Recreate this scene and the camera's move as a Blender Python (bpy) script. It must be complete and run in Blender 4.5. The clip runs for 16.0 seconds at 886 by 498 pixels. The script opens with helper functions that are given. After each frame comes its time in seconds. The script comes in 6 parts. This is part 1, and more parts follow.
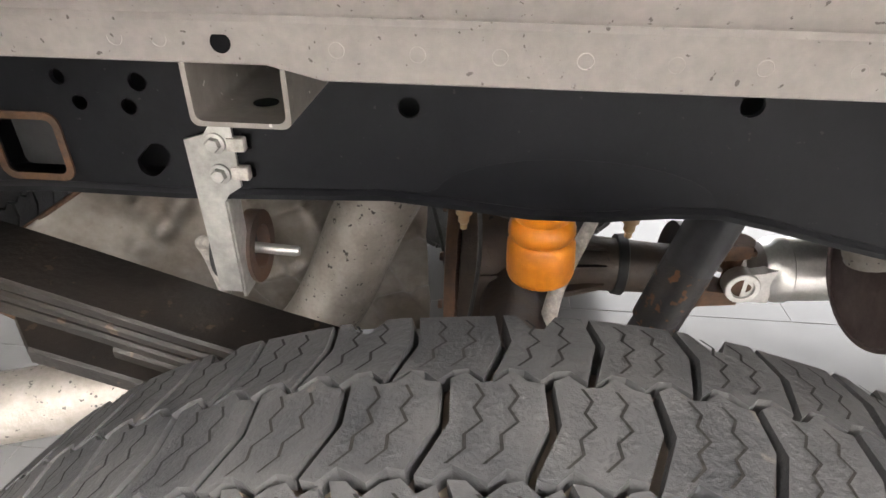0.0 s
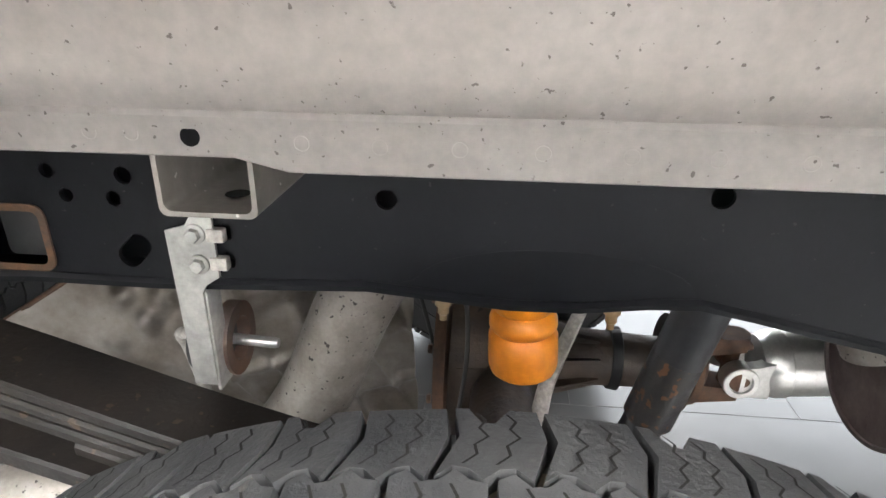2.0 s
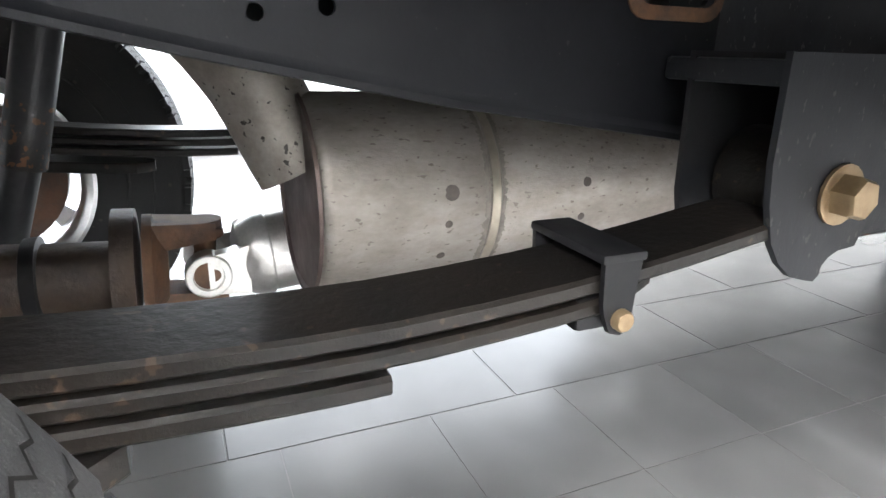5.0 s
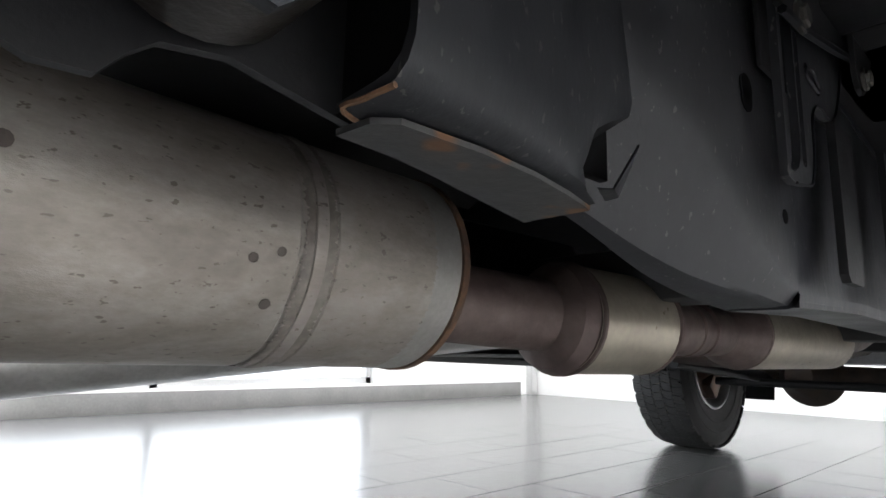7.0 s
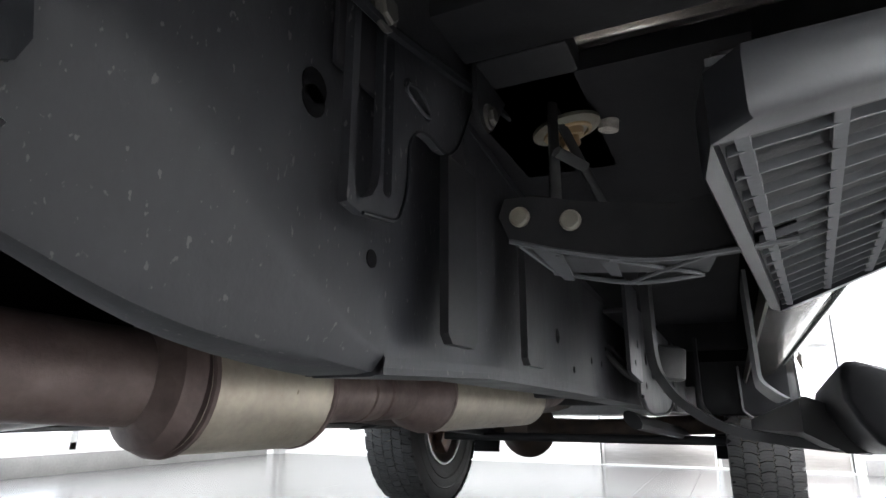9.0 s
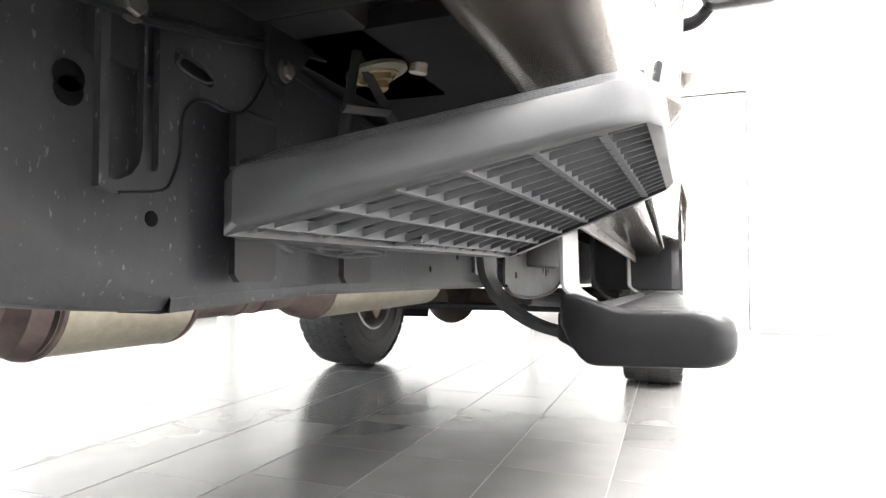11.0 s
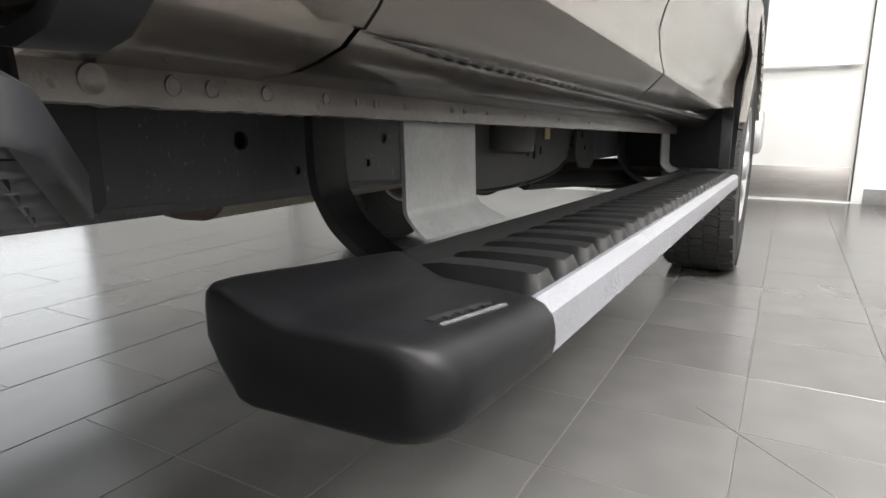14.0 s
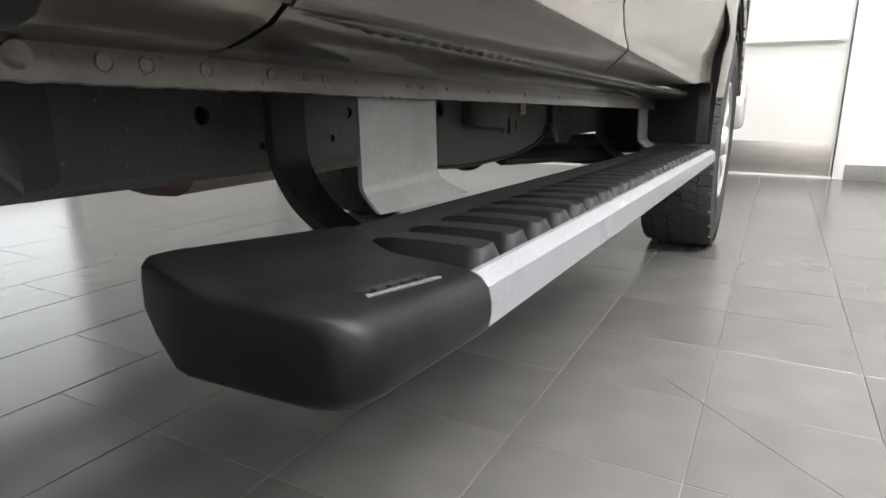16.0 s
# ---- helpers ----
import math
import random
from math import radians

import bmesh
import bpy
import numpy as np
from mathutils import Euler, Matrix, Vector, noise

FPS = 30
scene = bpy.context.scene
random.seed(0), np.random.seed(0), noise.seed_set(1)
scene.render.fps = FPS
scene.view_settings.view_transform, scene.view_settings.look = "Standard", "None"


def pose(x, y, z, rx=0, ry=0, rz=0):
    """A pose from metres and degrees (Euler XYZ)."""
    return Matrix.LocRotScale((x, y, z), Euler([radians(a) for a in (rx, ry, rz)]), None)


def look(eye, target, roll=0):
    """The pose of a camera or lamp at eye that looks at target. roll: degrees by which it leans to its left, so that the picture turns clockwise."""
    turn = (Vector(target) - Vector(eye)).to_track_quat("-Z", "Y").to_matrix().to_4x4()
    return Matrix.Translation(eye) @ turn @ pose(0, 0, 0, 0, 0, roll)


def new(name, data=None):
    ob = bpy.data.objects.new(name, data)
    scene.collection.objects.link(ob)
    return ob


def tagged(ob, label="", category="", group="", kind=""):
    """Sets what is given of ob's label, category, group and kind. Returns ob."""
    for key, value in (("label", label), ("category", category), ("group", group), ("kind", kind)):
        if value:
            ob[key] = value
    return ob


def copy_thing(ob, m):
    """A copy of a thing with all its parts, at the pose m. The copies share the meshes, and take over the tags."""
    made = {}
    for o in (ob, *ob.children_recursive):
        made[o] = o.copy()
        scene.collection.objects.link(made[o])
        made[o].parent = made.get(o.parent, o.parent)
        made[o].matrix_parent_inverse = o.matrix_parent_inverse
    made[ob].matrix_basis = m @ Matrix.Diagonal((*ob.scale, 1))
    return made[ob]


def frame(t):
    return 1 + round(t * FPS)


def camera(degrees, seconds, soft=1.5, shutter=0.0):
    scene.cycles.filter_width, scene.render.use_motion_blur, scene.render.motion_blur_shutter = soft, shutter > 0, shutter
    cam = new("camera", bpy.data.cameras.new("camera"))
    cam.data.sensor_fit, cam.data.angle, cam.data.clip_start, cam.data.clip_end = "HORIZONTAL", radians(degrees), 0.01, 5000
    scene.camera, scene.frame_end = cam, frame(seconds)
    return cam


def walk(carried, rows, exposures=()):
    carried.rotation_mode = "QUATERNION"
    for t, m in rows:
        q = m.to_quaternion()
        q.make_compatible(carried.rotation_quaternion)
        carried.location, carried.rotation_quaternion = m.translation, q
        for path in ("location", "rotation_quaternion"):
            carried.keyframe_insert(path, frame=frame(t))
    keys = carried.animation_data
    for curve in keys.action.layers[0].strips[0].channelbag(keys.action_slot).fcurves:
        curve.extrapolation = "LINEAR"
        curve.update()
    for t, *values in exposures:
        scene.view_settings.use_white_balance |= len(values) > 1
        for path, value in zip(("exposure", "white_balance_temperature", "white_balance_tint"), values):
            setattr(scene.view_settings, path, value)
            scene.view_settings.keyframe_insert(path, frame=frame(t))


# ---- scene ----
cam = camera(72.9, 16.0)
PATH = [
    (0, (-0.055, -0.905, 1.056), (-0.191, 0.788, 0.001), 0.8),
    (0.5, (-0.158, -0.916, 1.072), (-0.326, 0.906, 0.265), 0.3),
    (1, (-0.209, -0.902, 1.039), (-0.432, 0.922, 0.247), 0.1),
    (1.5, (-0.178, -0.904, 1.049), (-0.386, 0.926, 0.269), 0.3),
    (2, (-0.029, -0.9, 1.052), (-0.196, 0.934, 0.272), 0.6),
    (2.5, (0.132, -0.879, 1.031), (0.036, 0.954, 0.238), 0.6),
    (3, (0.209, -0.871, 0.999), (0.323, 0.961, 0.207), 0.7),
    (3.5, (0.25, -0.837, 0.968), (0.643, 0.961, 0.185), 0.9),
    (3.7, (0.253, -0.832, 0.964), (0.745, 0.942, 0.183), 0.9),
    (5.8, (0.565, -0.753, 0.543), (1.485, 1.016, 0.387), 1.9),
    (6, (0.611, -0.722, 0.507), (1.58, 1.026, 0.571), 1.6),
    (6.5, (0.7, -0.649, 0.466), (1.858, 0.961, 0.72), 1.2),
    (7, (0.805, -0.641, 0.467), (2.162, 0.788, 0.811), 1.2),
    (7.5, (0.882, -0.645, 0.484), (2.387, 0.597, 0.925), 1.2),
    (8, (0.944, -0.657, 0.482), (2.544, 0.412, 1.028), 1.2),
    (8.5, (1.025, -0.684, 0.469), (2.707, 0.24, 1.032), 1.1),
    (8.7, (1.043, -0.69, 0.478), (2.759, 0.17, 1.041), 0.9),
    (10.8, (0.997, -0.83, 0.533), (2.875, -0.157, 0.677), -0.0),
    (11, (1.014, -0.887, 0.556), (2.881, -0.174, 0.621), 0.0),
    (11.5, (1.03, -0.973, 0.609), (2.879, -0.209, 0.592), 0.1),
    (12, (1.017, -1.053, 0.645), (2.791, -0.148, 0.451), -0.5),
    (12.5, (1.045, -1.139, 0.697), (2.746, -0.167, 0.293), -0.3),
    (13, (1.109, -1.192, 0.709), (2.798, -0.215, 0.271), -0.4),
    (13.5, (1.211, -1.161, 0.681), (2.902, -0.193, 0.23), -0.2),
    (14, (1.404, -1.071, 0.621), (3.105, -0.103, 0.208), -0.3),
    (14.5, (1.448, -1.063, 0.616), (3.17, -0.088, 0.324), -0.2),
    (15, (1.452, -1.089, 0.594), (3.179, -0.117, 0.328), -0.3),
    (15.5, (1.42, -1.123, 0.6), (3.149, -0.155, 0.33), -0.2),
    (16, (1.413, -1.107, 0.622), (3.114, -0.177, 0.13), -0.2),
]

# exposure follows the clip's own automatic exposure
EXPOSURES = [(0, 1.95, 6640, 13), (1, 1.8, 6640, 13), (1.5, 1.9, 6400, 10), (2, 2, 6230, 10), (2.5, 2.15, 6130, 10), (3, 2.2, 6130, 10), (3.7, 2.1, 6130, 10), (5.8, 2.1, 6130, 10), (6.5, 1.75, 6130, 10), (7, 1.4, 6130, 10), (8.2, 1.3, 6030, 10), (8.7, 1.5, 6030, 10), (10.8, 2.55, 6430, 10), (11.2, 2.4, 6430, 10), (11.5, 2.05, 6500, 10), (12, 1.11, 6500, 10), (12.5, 0.56, 6500, 10), (13.5, 0.36, 6500, 10), (16, 0.3, 6500, 10)]
walk(cam, [(t, look(eye, target, roll)) for t, eye, target, roll in PATH], EXPOSURES)

# ---- light ----
world = bpy.data.worlds.new("world")
scene.world = world
world.use_nodes = True
wn = world.node_tree.nodes
sky = wn.new("ShaderNodeTexSky")
sky.sky_type, sky.sun_disc, sky.sun_elevation, sky.sun_rotation = "NISHITA", False, radians(35), radians(20)
world.node_tree.links.new(sky.outputs[0], wn["Background"].inputs[0])
wn["Background"].inputs[1].default_value = 0.1


def area(name, m, sx, sy, power, color=(1, 1, 1)):
    d = bpy.data.lights.new(name, "AREA")
    d.shape, d.size, d.size_y, d.energy, d.color = "RECTANGLE", sx, sy, power, color
    ob = new(name, d)
    ob.matrix_world = m
    return ob


# ---- materials ----
def mat(name, color, rough=0.5, metal=0.0, color2=None, scale=8.0, amount=0.5, bump=0.0, bump_scale=60.0, spots=None, spot_scale=40.0, spot_size=0.3,
        coat=0.0, rough2=None, stretch=None, random_tint=0.0, spec=0.5, tone=0.09, weave=0.0, detail=5.0):
    """Two-scale procedural surface: broad stains of color2, fine grain in the bump, optional small spots."""
    m = bpy.data.materials.new(name)
    m.use_nodes = True
    n, l = m.node_tree.nodes, m.node_tree.links
    b = n["Principled BSDF"]
    b.inputs["Roughness"].default_value, b.inputs["Metallic"].default_value = rough, metal
    b.inputs["Coat Weight"].default_value, b.inputs["Coat Roughness"].default_value = coat, 0.07
    b.inputs["Specular IOR Level"].default_value = spec
    tc = n.new("ShaderNodeTexCoord")
    src = tc.outputs["Object"]
    if stretch:
        mp = n.new("ShaderNodeMapping")
        mp.inputs["Scale"].default_value = stretch
        l.new(src, mp.inputs[0])
        src = mp.outputs[0]

    def noise_tex(s, detail, rough_=0.6):
        t = n.new("ShaderNodeTexNoise")
        t.inputs["Scale"].default_value, t.inputs["Detail"].default_value, t.inputs["Roughness"].default_value = s, detail, rough_
        l.new(src, t.inputs["Vector"])
        return t

    def ramp(fac, lo, hi):
        r = n.new("ShaderNodeMapRange")
        r.inputs[1].default_value, r.inputs[2].default_value = lo, hi
        l.new(fac, r.inputs[0])
        return r.outputs[0]

    def mix(fac, a, bcol):
        x = n.new("ShaderNodeMix")
        x.data_type = "RGBA"
        if isinstance(fac, float):
            x.inputs[0].default_value = fac
        else:
            l.new(fac, x.inputs[0])
        for i, c in ((6, a), (7, bcol)):
            if isinstance(c, tuple):
                x.inputs[i].default_value = (*c, 1)
            else:
                l.new(c, x.inputs[i])
        return x.outputs[2]

    col = tuple(color)
    if color2:
        big = ramp(noise_tex(scale, detail + 1).outputs["Fac"], 0.5 - 0.22 / max(amount, 0.05) * 0.5, 0.72 - 0.2 * amount)
        col = mix(big, tuple(color), tuple(color2))
        if rough2 is not None:
            r = n.new("ShaderNodeMapRange")
            r.inputs[3].default_value, r.inputs[4].default_value = rough, rough2
            l.new(big, r.inputs[0])
            l.new(r.outputs[0], b.inputs["Roughness"])
    fine = noise_tex(bump_scale, detail)
    if spots:
        sp = ramp(noise_tex(spot_scale, 2, 0.5).outputs["Fac"], 0.62 + 0.1 * (1 - spot_size), 0.66 + 0.1 * (1 - spot_size))
        col = mix(sp, col, tuple(spots))
    if random_tint:
        oi = n.new("ShaderNodeObjectInfo")
        hsv = n.new("ShaderNodeHueSaturation")
        mr = n.new("ShaderNodeMapRange")
        mr.inputs[3].default_value, mr.inputs[4].default_value = 1 - random_tint, 1 + random_tint
        l.new(oi.outputs["Random"], mr.inputs[0])
        l.new(mr.outputs[0], hsv.inputs["Value"])
        if isinstance(col, tuple):
            hsv.inputs["Color"].default_value = (*col, 1)
        else:
            l.new(col, hsv.inputs["Color"])
        col = hsv.outputs[0]
    grain = ramp(fine.outputs["Fac"], 0.3, 0.7)
    hs = n.new("ShaderNodeHueSaturation")
    mr = n.new("ShaderNodeMapRange")
    mr.inputs[3].default_value, mr.inputs[4].default_value = 1 - tone, 1 + tone
    l.new(grain, mr.inputs[0])
    l.new(mr.outputs[0], hs.inputs["Value"])
    if isinstance(col, tuple):
        hs.inputs["Color"].default_value = (*col, 1)
    else:
        l.new(col, hs.inputs["Color"])
    l.new(hs.outputs[0], b.inputs["Base Color"])
    if bump:
        bp = n.new("ShaderNodeBump")
        bp.inputs["Strength"].default_value, bp.inputs["Distance"].default_value = bump, 0.002
        l.new(fine.outputs["Fac"], bp.inputs["Height"])
        if weave:
            # fine moulded cross-hatching
            ck = n.new("ShaderNodeTexChecker")
            ck.inputs["Scale"].default_value = weave
            l.new(src, ck.inputs["Vector"])
            b2 = n.new("ShaderNodeBump")
            b2.inputs["Strength"].default_value, b2.inputs["Distance"].default_value = 0.5, 0.001
            l.new(ck.outputs["Fac"], b2.inputs["Height"])
            l.new(bp.outputs[0], b2.inputs["Normal"])
            bp = b2
        l.new(bp.outputs[0], b.inputs["Normal"])
    return m


def glow(name, color, strength):
    m = bpy.data.materials.new(name)
    m.use_nodes = True
    n = m.node_tree.nodes
    e = n.new("ShaderNodeEmission")
    e.inputs[0].default_value, e.inputs[1].default_value = (*color, 1), strength
    m.node_tree.links.new(e.outputs[0], n["Material Output"].inputs[0])
    return m


M_FRAME = mat("frame_paint", (0.013, 0.014, 0.016), 0.45, 0, (0.03, 0.03, 0.03), 9, 0.5, 0.15, 120, rough2=0.62, spec=0.35)
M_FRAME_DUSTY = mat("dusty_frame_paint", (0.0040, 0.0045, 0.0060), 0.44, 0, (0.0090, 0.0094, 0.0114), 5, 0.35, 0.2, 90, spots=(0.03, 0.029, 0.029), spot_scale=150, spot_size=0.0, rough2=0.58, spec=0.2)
M_HANGER = mat("muddy_hanger_paint", (0.0072, 0.0083, 0.0108), 0.42, 0, (0.0165, 0.0172, 0.0195), 7, 0.6, 0.3, 70, spots=(0.05, 0.047, 0.045), spot_scale=190, spot_size=0.6, rough2=0.6, spec=0.34, stretch=(1.0, 1, 0.5))
M_SOLE = mat("dusty_rusting_plate", (0.034, 0.0345, 0.036), 0.55, 0, (0.056, 0.055, 0.054), 16, 0.6, 0.4, 90, spots=(0.13, 0.066, 0.033), spot_scale=17, spot_size=0.9, rough2=0.7, spec=0.3)
# lighter copy of the hanger paint, raised for dust and light off the floor
M_SPECKLED = mat("speckled_frame_paint", (0.0118, 0.0126, 0.0158), 0.4, 0, (0.028, 0.0285, 0.031), 6, 0.6, 0.3, 70, spots=(0.085, 0.082, 0.079), spot_scale=210, spot_size=0.5, rough2=0.58, spec=0.4, stretch=(1.0, 1, 0.45))
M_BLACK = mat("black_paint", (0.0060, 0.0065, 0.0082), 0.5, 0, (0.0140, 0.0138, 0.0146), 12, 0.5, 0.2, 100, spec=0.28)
M_SPRING = mat("spring_steel", (0.0068, 0.0065, 0.0063), 0.42, 0, (0.0165, 0.0135, 0.0112), 11, 0.6, 0.45, 110, spots=(0.055, 0.036, 0.025), spot_scale=75, spot_size=0.55, spec=0.32)
M_CAST = mat("cast_iron", (0.023, 0.0185, 0.0162), 0.44, 0.35, (0.064, 0.044, 0.032), 13, 0.6, 0.6, 110, spots=(0.011, 0.0098, 0.009), spot_scale=34, spot_size=0.3, rough2=0.66)
M_RUSTY = mat("rusty_iron", (0.060, 0.036, 0.026), 0.7, 0.15, (0.13, 0.066, 0.034), 22, 0.6, 0.6, 120)
M_RUST = mat("rust_edge", (0.15, 0.075, 0.034), 0.85, 0, (0.07, 0.042, 0.028), 45, 0.6, 0.6, 150)
M_SHOCK = mat("shock_paint", (0.012, 0.013, 0.017), 0.3, 0, (0.03, 0.03, 0.032), 15, 0.5, 0.1, 120, rough2=0.5)
M_SHOCK_RUST = mat("shock_rust", (0.016, 0.0165, 0.019), 0.35, 0, (0.032, 0.030, 0.029), 34, 0.75, 0.4, 120, rough2=0.6, spots=(0.13, 0.06, 0.024), spot_scale=75, spot_size=1.4)
M_ORANGE = mat("orange_urethane", (0.78, 0.28, 0.012), 0.42, 0, (0.55, 0.17, 0.01), 18, 0.5, 0.12, 90, rough2=0.5)
M_ZINC = mat("galvanised_steel", (0.52, 0.51, 0.48), 0.5, 0.6, (0.36, 0.35, 0.33), 40, 0.5, 0.2, 150, rough2=0.6)
M_ALU = mat("machined_aluminium", (0.66, 0.65, 0.63), 0.34, 0.85, (0.5, 0.49, 0.47), 20, 0.5, 0.06, 200)
M_STEEL = mat("aluminised_steel", (0.375, 0.345, 0.315), 0.42, 0.55, (0.25, 0.224, 0.198), 14, 0.6, 0.3, 170, spots=(0.17, 0.145, 0.128), spot_scale=190, spot_size=0.6, rough2=0.6, stretch=(0.5, 1, 1))
M_TAIL = mat("specked_tail_pipe", (0.34, 0.315, 0.285), 0.44, 0.5, (0.22, 0.195, 0.17), 12, 0.6, 0.3, 170, spots=(0.045, 0.04, 0.036), spot_scale=130, spot_size=0.6, rough2=0.6)
M_STAIN = mat("burnt_stain", (0.25, 0.225, 0.20), 0.6, 0.3, (0.15, 0.13, 0.115), 60, 0.6, 0.2, 150)
M_STAIN_DARK = mat("burnt_speck", (0.05, 0.042, 0.037), 0.7, 0.2, (0.09, 0.075, 0.066), 60, 0.6, 0.2, 150)
M_GREYCOAT = mat("grey_end_coating", (0.33, 0.32, 0.305), 0.5, 0.4, (0.28, 0.27, 0.255), 12, 0.5, 0.1, 150)
M_DUST = mat("dust_veil_on_paint", (0.0072, 0.0079, 0.0098), 0.46, 0, (0.0055, 0.006, 0.0076), 12, 0.6, 0.2, 90, spec=0.24)
M_PALE = mat("pale_washer", (0.21, 0.205, 0.175), 0.5, 0.3, (0.15, 0.135, 0.105), 40, 0.5, 0.2, 150)
M_SHIELD = mat("heat_shield", (0.40, 0.375, 0.345), 0.36, 0.7, (0.22, 0.19, 0.16), 9, 0.55, 0.3, 60, spots=(0.12, 0.085, 0.06), spot_scale=30, spot_size=0.1, rough2=0.55)
M_PIPE = mat("browned_pipe", (0.15, 0.113, 0.10), 0.46, 0.4, (0.085, 0.06, 0.056), 14, 0.55, 0.3, 90, rough2=0.6)
M_CAT = mat("catalyst_shell", (0.46, 0.42, 0.34), 0.4, 0.7, (0.36, 0.32, 0.26), 16, 0.5, 0.1, 90, spots=(0.16, 0.13, 0.09), spot_scale=60, spot_size=0.02)
M_PRIMER = mat("primer_paint", (0.47, 0.435, 0.405), 0.5, 0, (0.41, 0.375, 0.345), 5, 0.6, 0.12, 90, spots=(0.17, 0.15, 0.135), spot_scale=190, spot_size=0.3, rough2=0.6)
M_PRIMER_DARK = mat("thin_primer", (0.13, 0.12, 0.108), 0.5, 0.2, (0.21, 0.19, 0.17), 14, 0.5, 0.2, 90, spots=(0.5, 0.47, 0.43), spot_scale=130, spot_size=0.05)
M_BODY = mat("stone_metallic_paint", (0.352, 0.315, 0.282), 0.25, 0.8, (0.338, 0.301, 0.268), 1.2, 0.5, 0, 40, coat=1.0, tone=0.01)
M_UNDERBODY = mat("underbody_paint", (0.082, 0.071, 0.063), 0.42, 0.2, (0.048, 0.041, 0.036), 14, 0.6, 0.3, 120, spots=(0.03, 0.025, 0.021), spot_scale=80, spot_size=0.2, coat=0.2)
M_PLASTIC = mat("black_moulded_plastic", (0.0048, 0.0048, 0.0055), 0.31, 0, (0.0070, 0.0070, 0.0078), 30, 0.4, 0.12, 1400, rough2=0.38, spec=0.13, tone=0.14)
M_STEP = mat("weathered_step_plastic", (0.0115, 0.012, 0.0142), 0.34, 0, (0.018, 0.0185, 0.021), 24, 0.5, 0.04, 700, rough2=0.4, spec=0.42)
M_TREAD = mat("step_tread_rubber", (0.0062, 0.0062, 0.0065), 0.46, 0, (0.0095, 0.0095, 0.0098), 40, 0.5, 0.2, 1100, spec=0.2, weave=420.0)
M_TRIM = mat("silver_painted_trim", (0.225, 0.23, 0.255), 0.26, 0.4, (0.205, 0.21, 0.232), 9, 0.4, 0.02, 300)
M_BRACKET = mat("grey_bracket_paint", (0.165, 0.17, 0.172), 0.45, 0.25, (0.125, 0.127, 0.128), 14, 0.5, 0.12, 160)
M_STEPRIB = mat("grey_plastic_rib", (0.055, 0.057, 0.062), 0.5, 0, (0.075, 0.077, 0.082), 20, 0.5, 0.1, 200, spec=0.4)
M_TYRE = mat("tyre_rubber", (0.0125, 0.013, 0.0142), 0.6, 0, (0.027, 0.0265, 0.0262), 22, 0.6, 0.6, 220, rough2=0.78, spots=(0.055, 0.048, 0.041), spot_scale=48, spot_size=0.2)
M_TYRE_DIRT = mat("dusty_groove_rubber", (0.05, 0.045, 0.04), 0.9, 0, (0.15, 0.115, 0.085), 16, 0.6, 0.5, 120)
M_CHROME = mat("bright_wheel", (0.55, 0.55, 0.56), 0.32, 1.0)
M_DARKSTEEL = mat("dark_brake_steel", (0.09, 0.08, 0.075), 0.5, 0.6, (0.16, 0.09, 0.06), 18, 0.5, 0.2, 100)
M_GREYBOLT = mat("dull_bolt_steel", (0.11, 0.108, 0.10), 0.48, 0.5, (0.075, 0.07, 0.062), 30, 0.5, 0.2, 120)
M_SIPE_SHADE = mat("shaded_sipe_rubber", (0.006, 0.006, 0.006), 0.9, 0, (0.014, 0.0125, 0.011), 20, 0.5, 0.2, 120, spec=0.1)
M_SEAL = mat("worn_seal_rubber", (0.0045, 0.0045, 0.0045), 0.24, 0, (0.009, 0.0088, 0.0085), 30, 0.5, 0.1, 200, spec=0.3)
M_RUBBER = mat("black_rubber", (0.012, 0.012, 0.012), 0.6, 0, (0.02, 0.02, 0.02), 20, 0.4, 0.2, 120)
M_BRASS = mat("yellow_zinc", (0.40, 0.30, 0.175), 0.45, 0.6, (0.25, 0.175, 0.10), 60, 0.5, 0.3, 120)
M_HOSE = mat("pale_braided_hose", (0.60, 0.57, 0.52), 0.6, 0.1, (0.36, 0.33, 0.30), 90, 0.6, 0.5, 250)
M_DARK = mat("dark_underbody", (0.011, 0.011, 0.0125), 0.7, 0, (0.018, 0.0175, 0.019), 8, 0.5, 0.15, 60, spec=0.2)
# near-black that paints the shade inside holes and gaps
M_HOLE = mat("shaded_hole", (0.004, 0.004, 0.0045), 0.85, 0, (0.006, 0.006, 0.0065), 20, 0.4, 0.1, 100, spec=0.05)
M_TILE = mat("grey_porcelain_tile", (0.070, 0.069, 0.068), 0.215, 0, (0.100, 0.098, 0.096), 3.0, 0.12, 0, 9, random_tint=0.11, spec=0.27, tone=0.05, detail=0.6)
M_GROUT = mat("grey_grout", (0.125, 0.118, 0.113), 0.5, 0, (0.08, 0.075, 0.071), 4, 0.5, 0.2, 300, spec=0.3)
M_WALL = mat("white_wall_paint", (0.72, 0.72, 0.707), 0.5, 0, (0.69, 0.69, 0.677), 1.5, 0.5, 0.06, 180)
M_BASE = mat("grey_base_tile", (0.17, 0.168, 0.165), 0.3, 0, (0.21, 0.205, 0.20), 5, 0.5, 0.05, 60)
M_KICK = mat("brushed_steel_plate", (0.33, 0.315, 0.30), 0.42, 0.8, (0.27, 0.255, 0.245), 6, 0.5, 0.1, 60, stretch=(1, 1, 14))
M_DOOR = mat("white_door_paint", (0.70, 0.70, 0.687), 0.35, 0, (0.67, 0.67, 0.657), 2, 0.4, 0.03, 200)
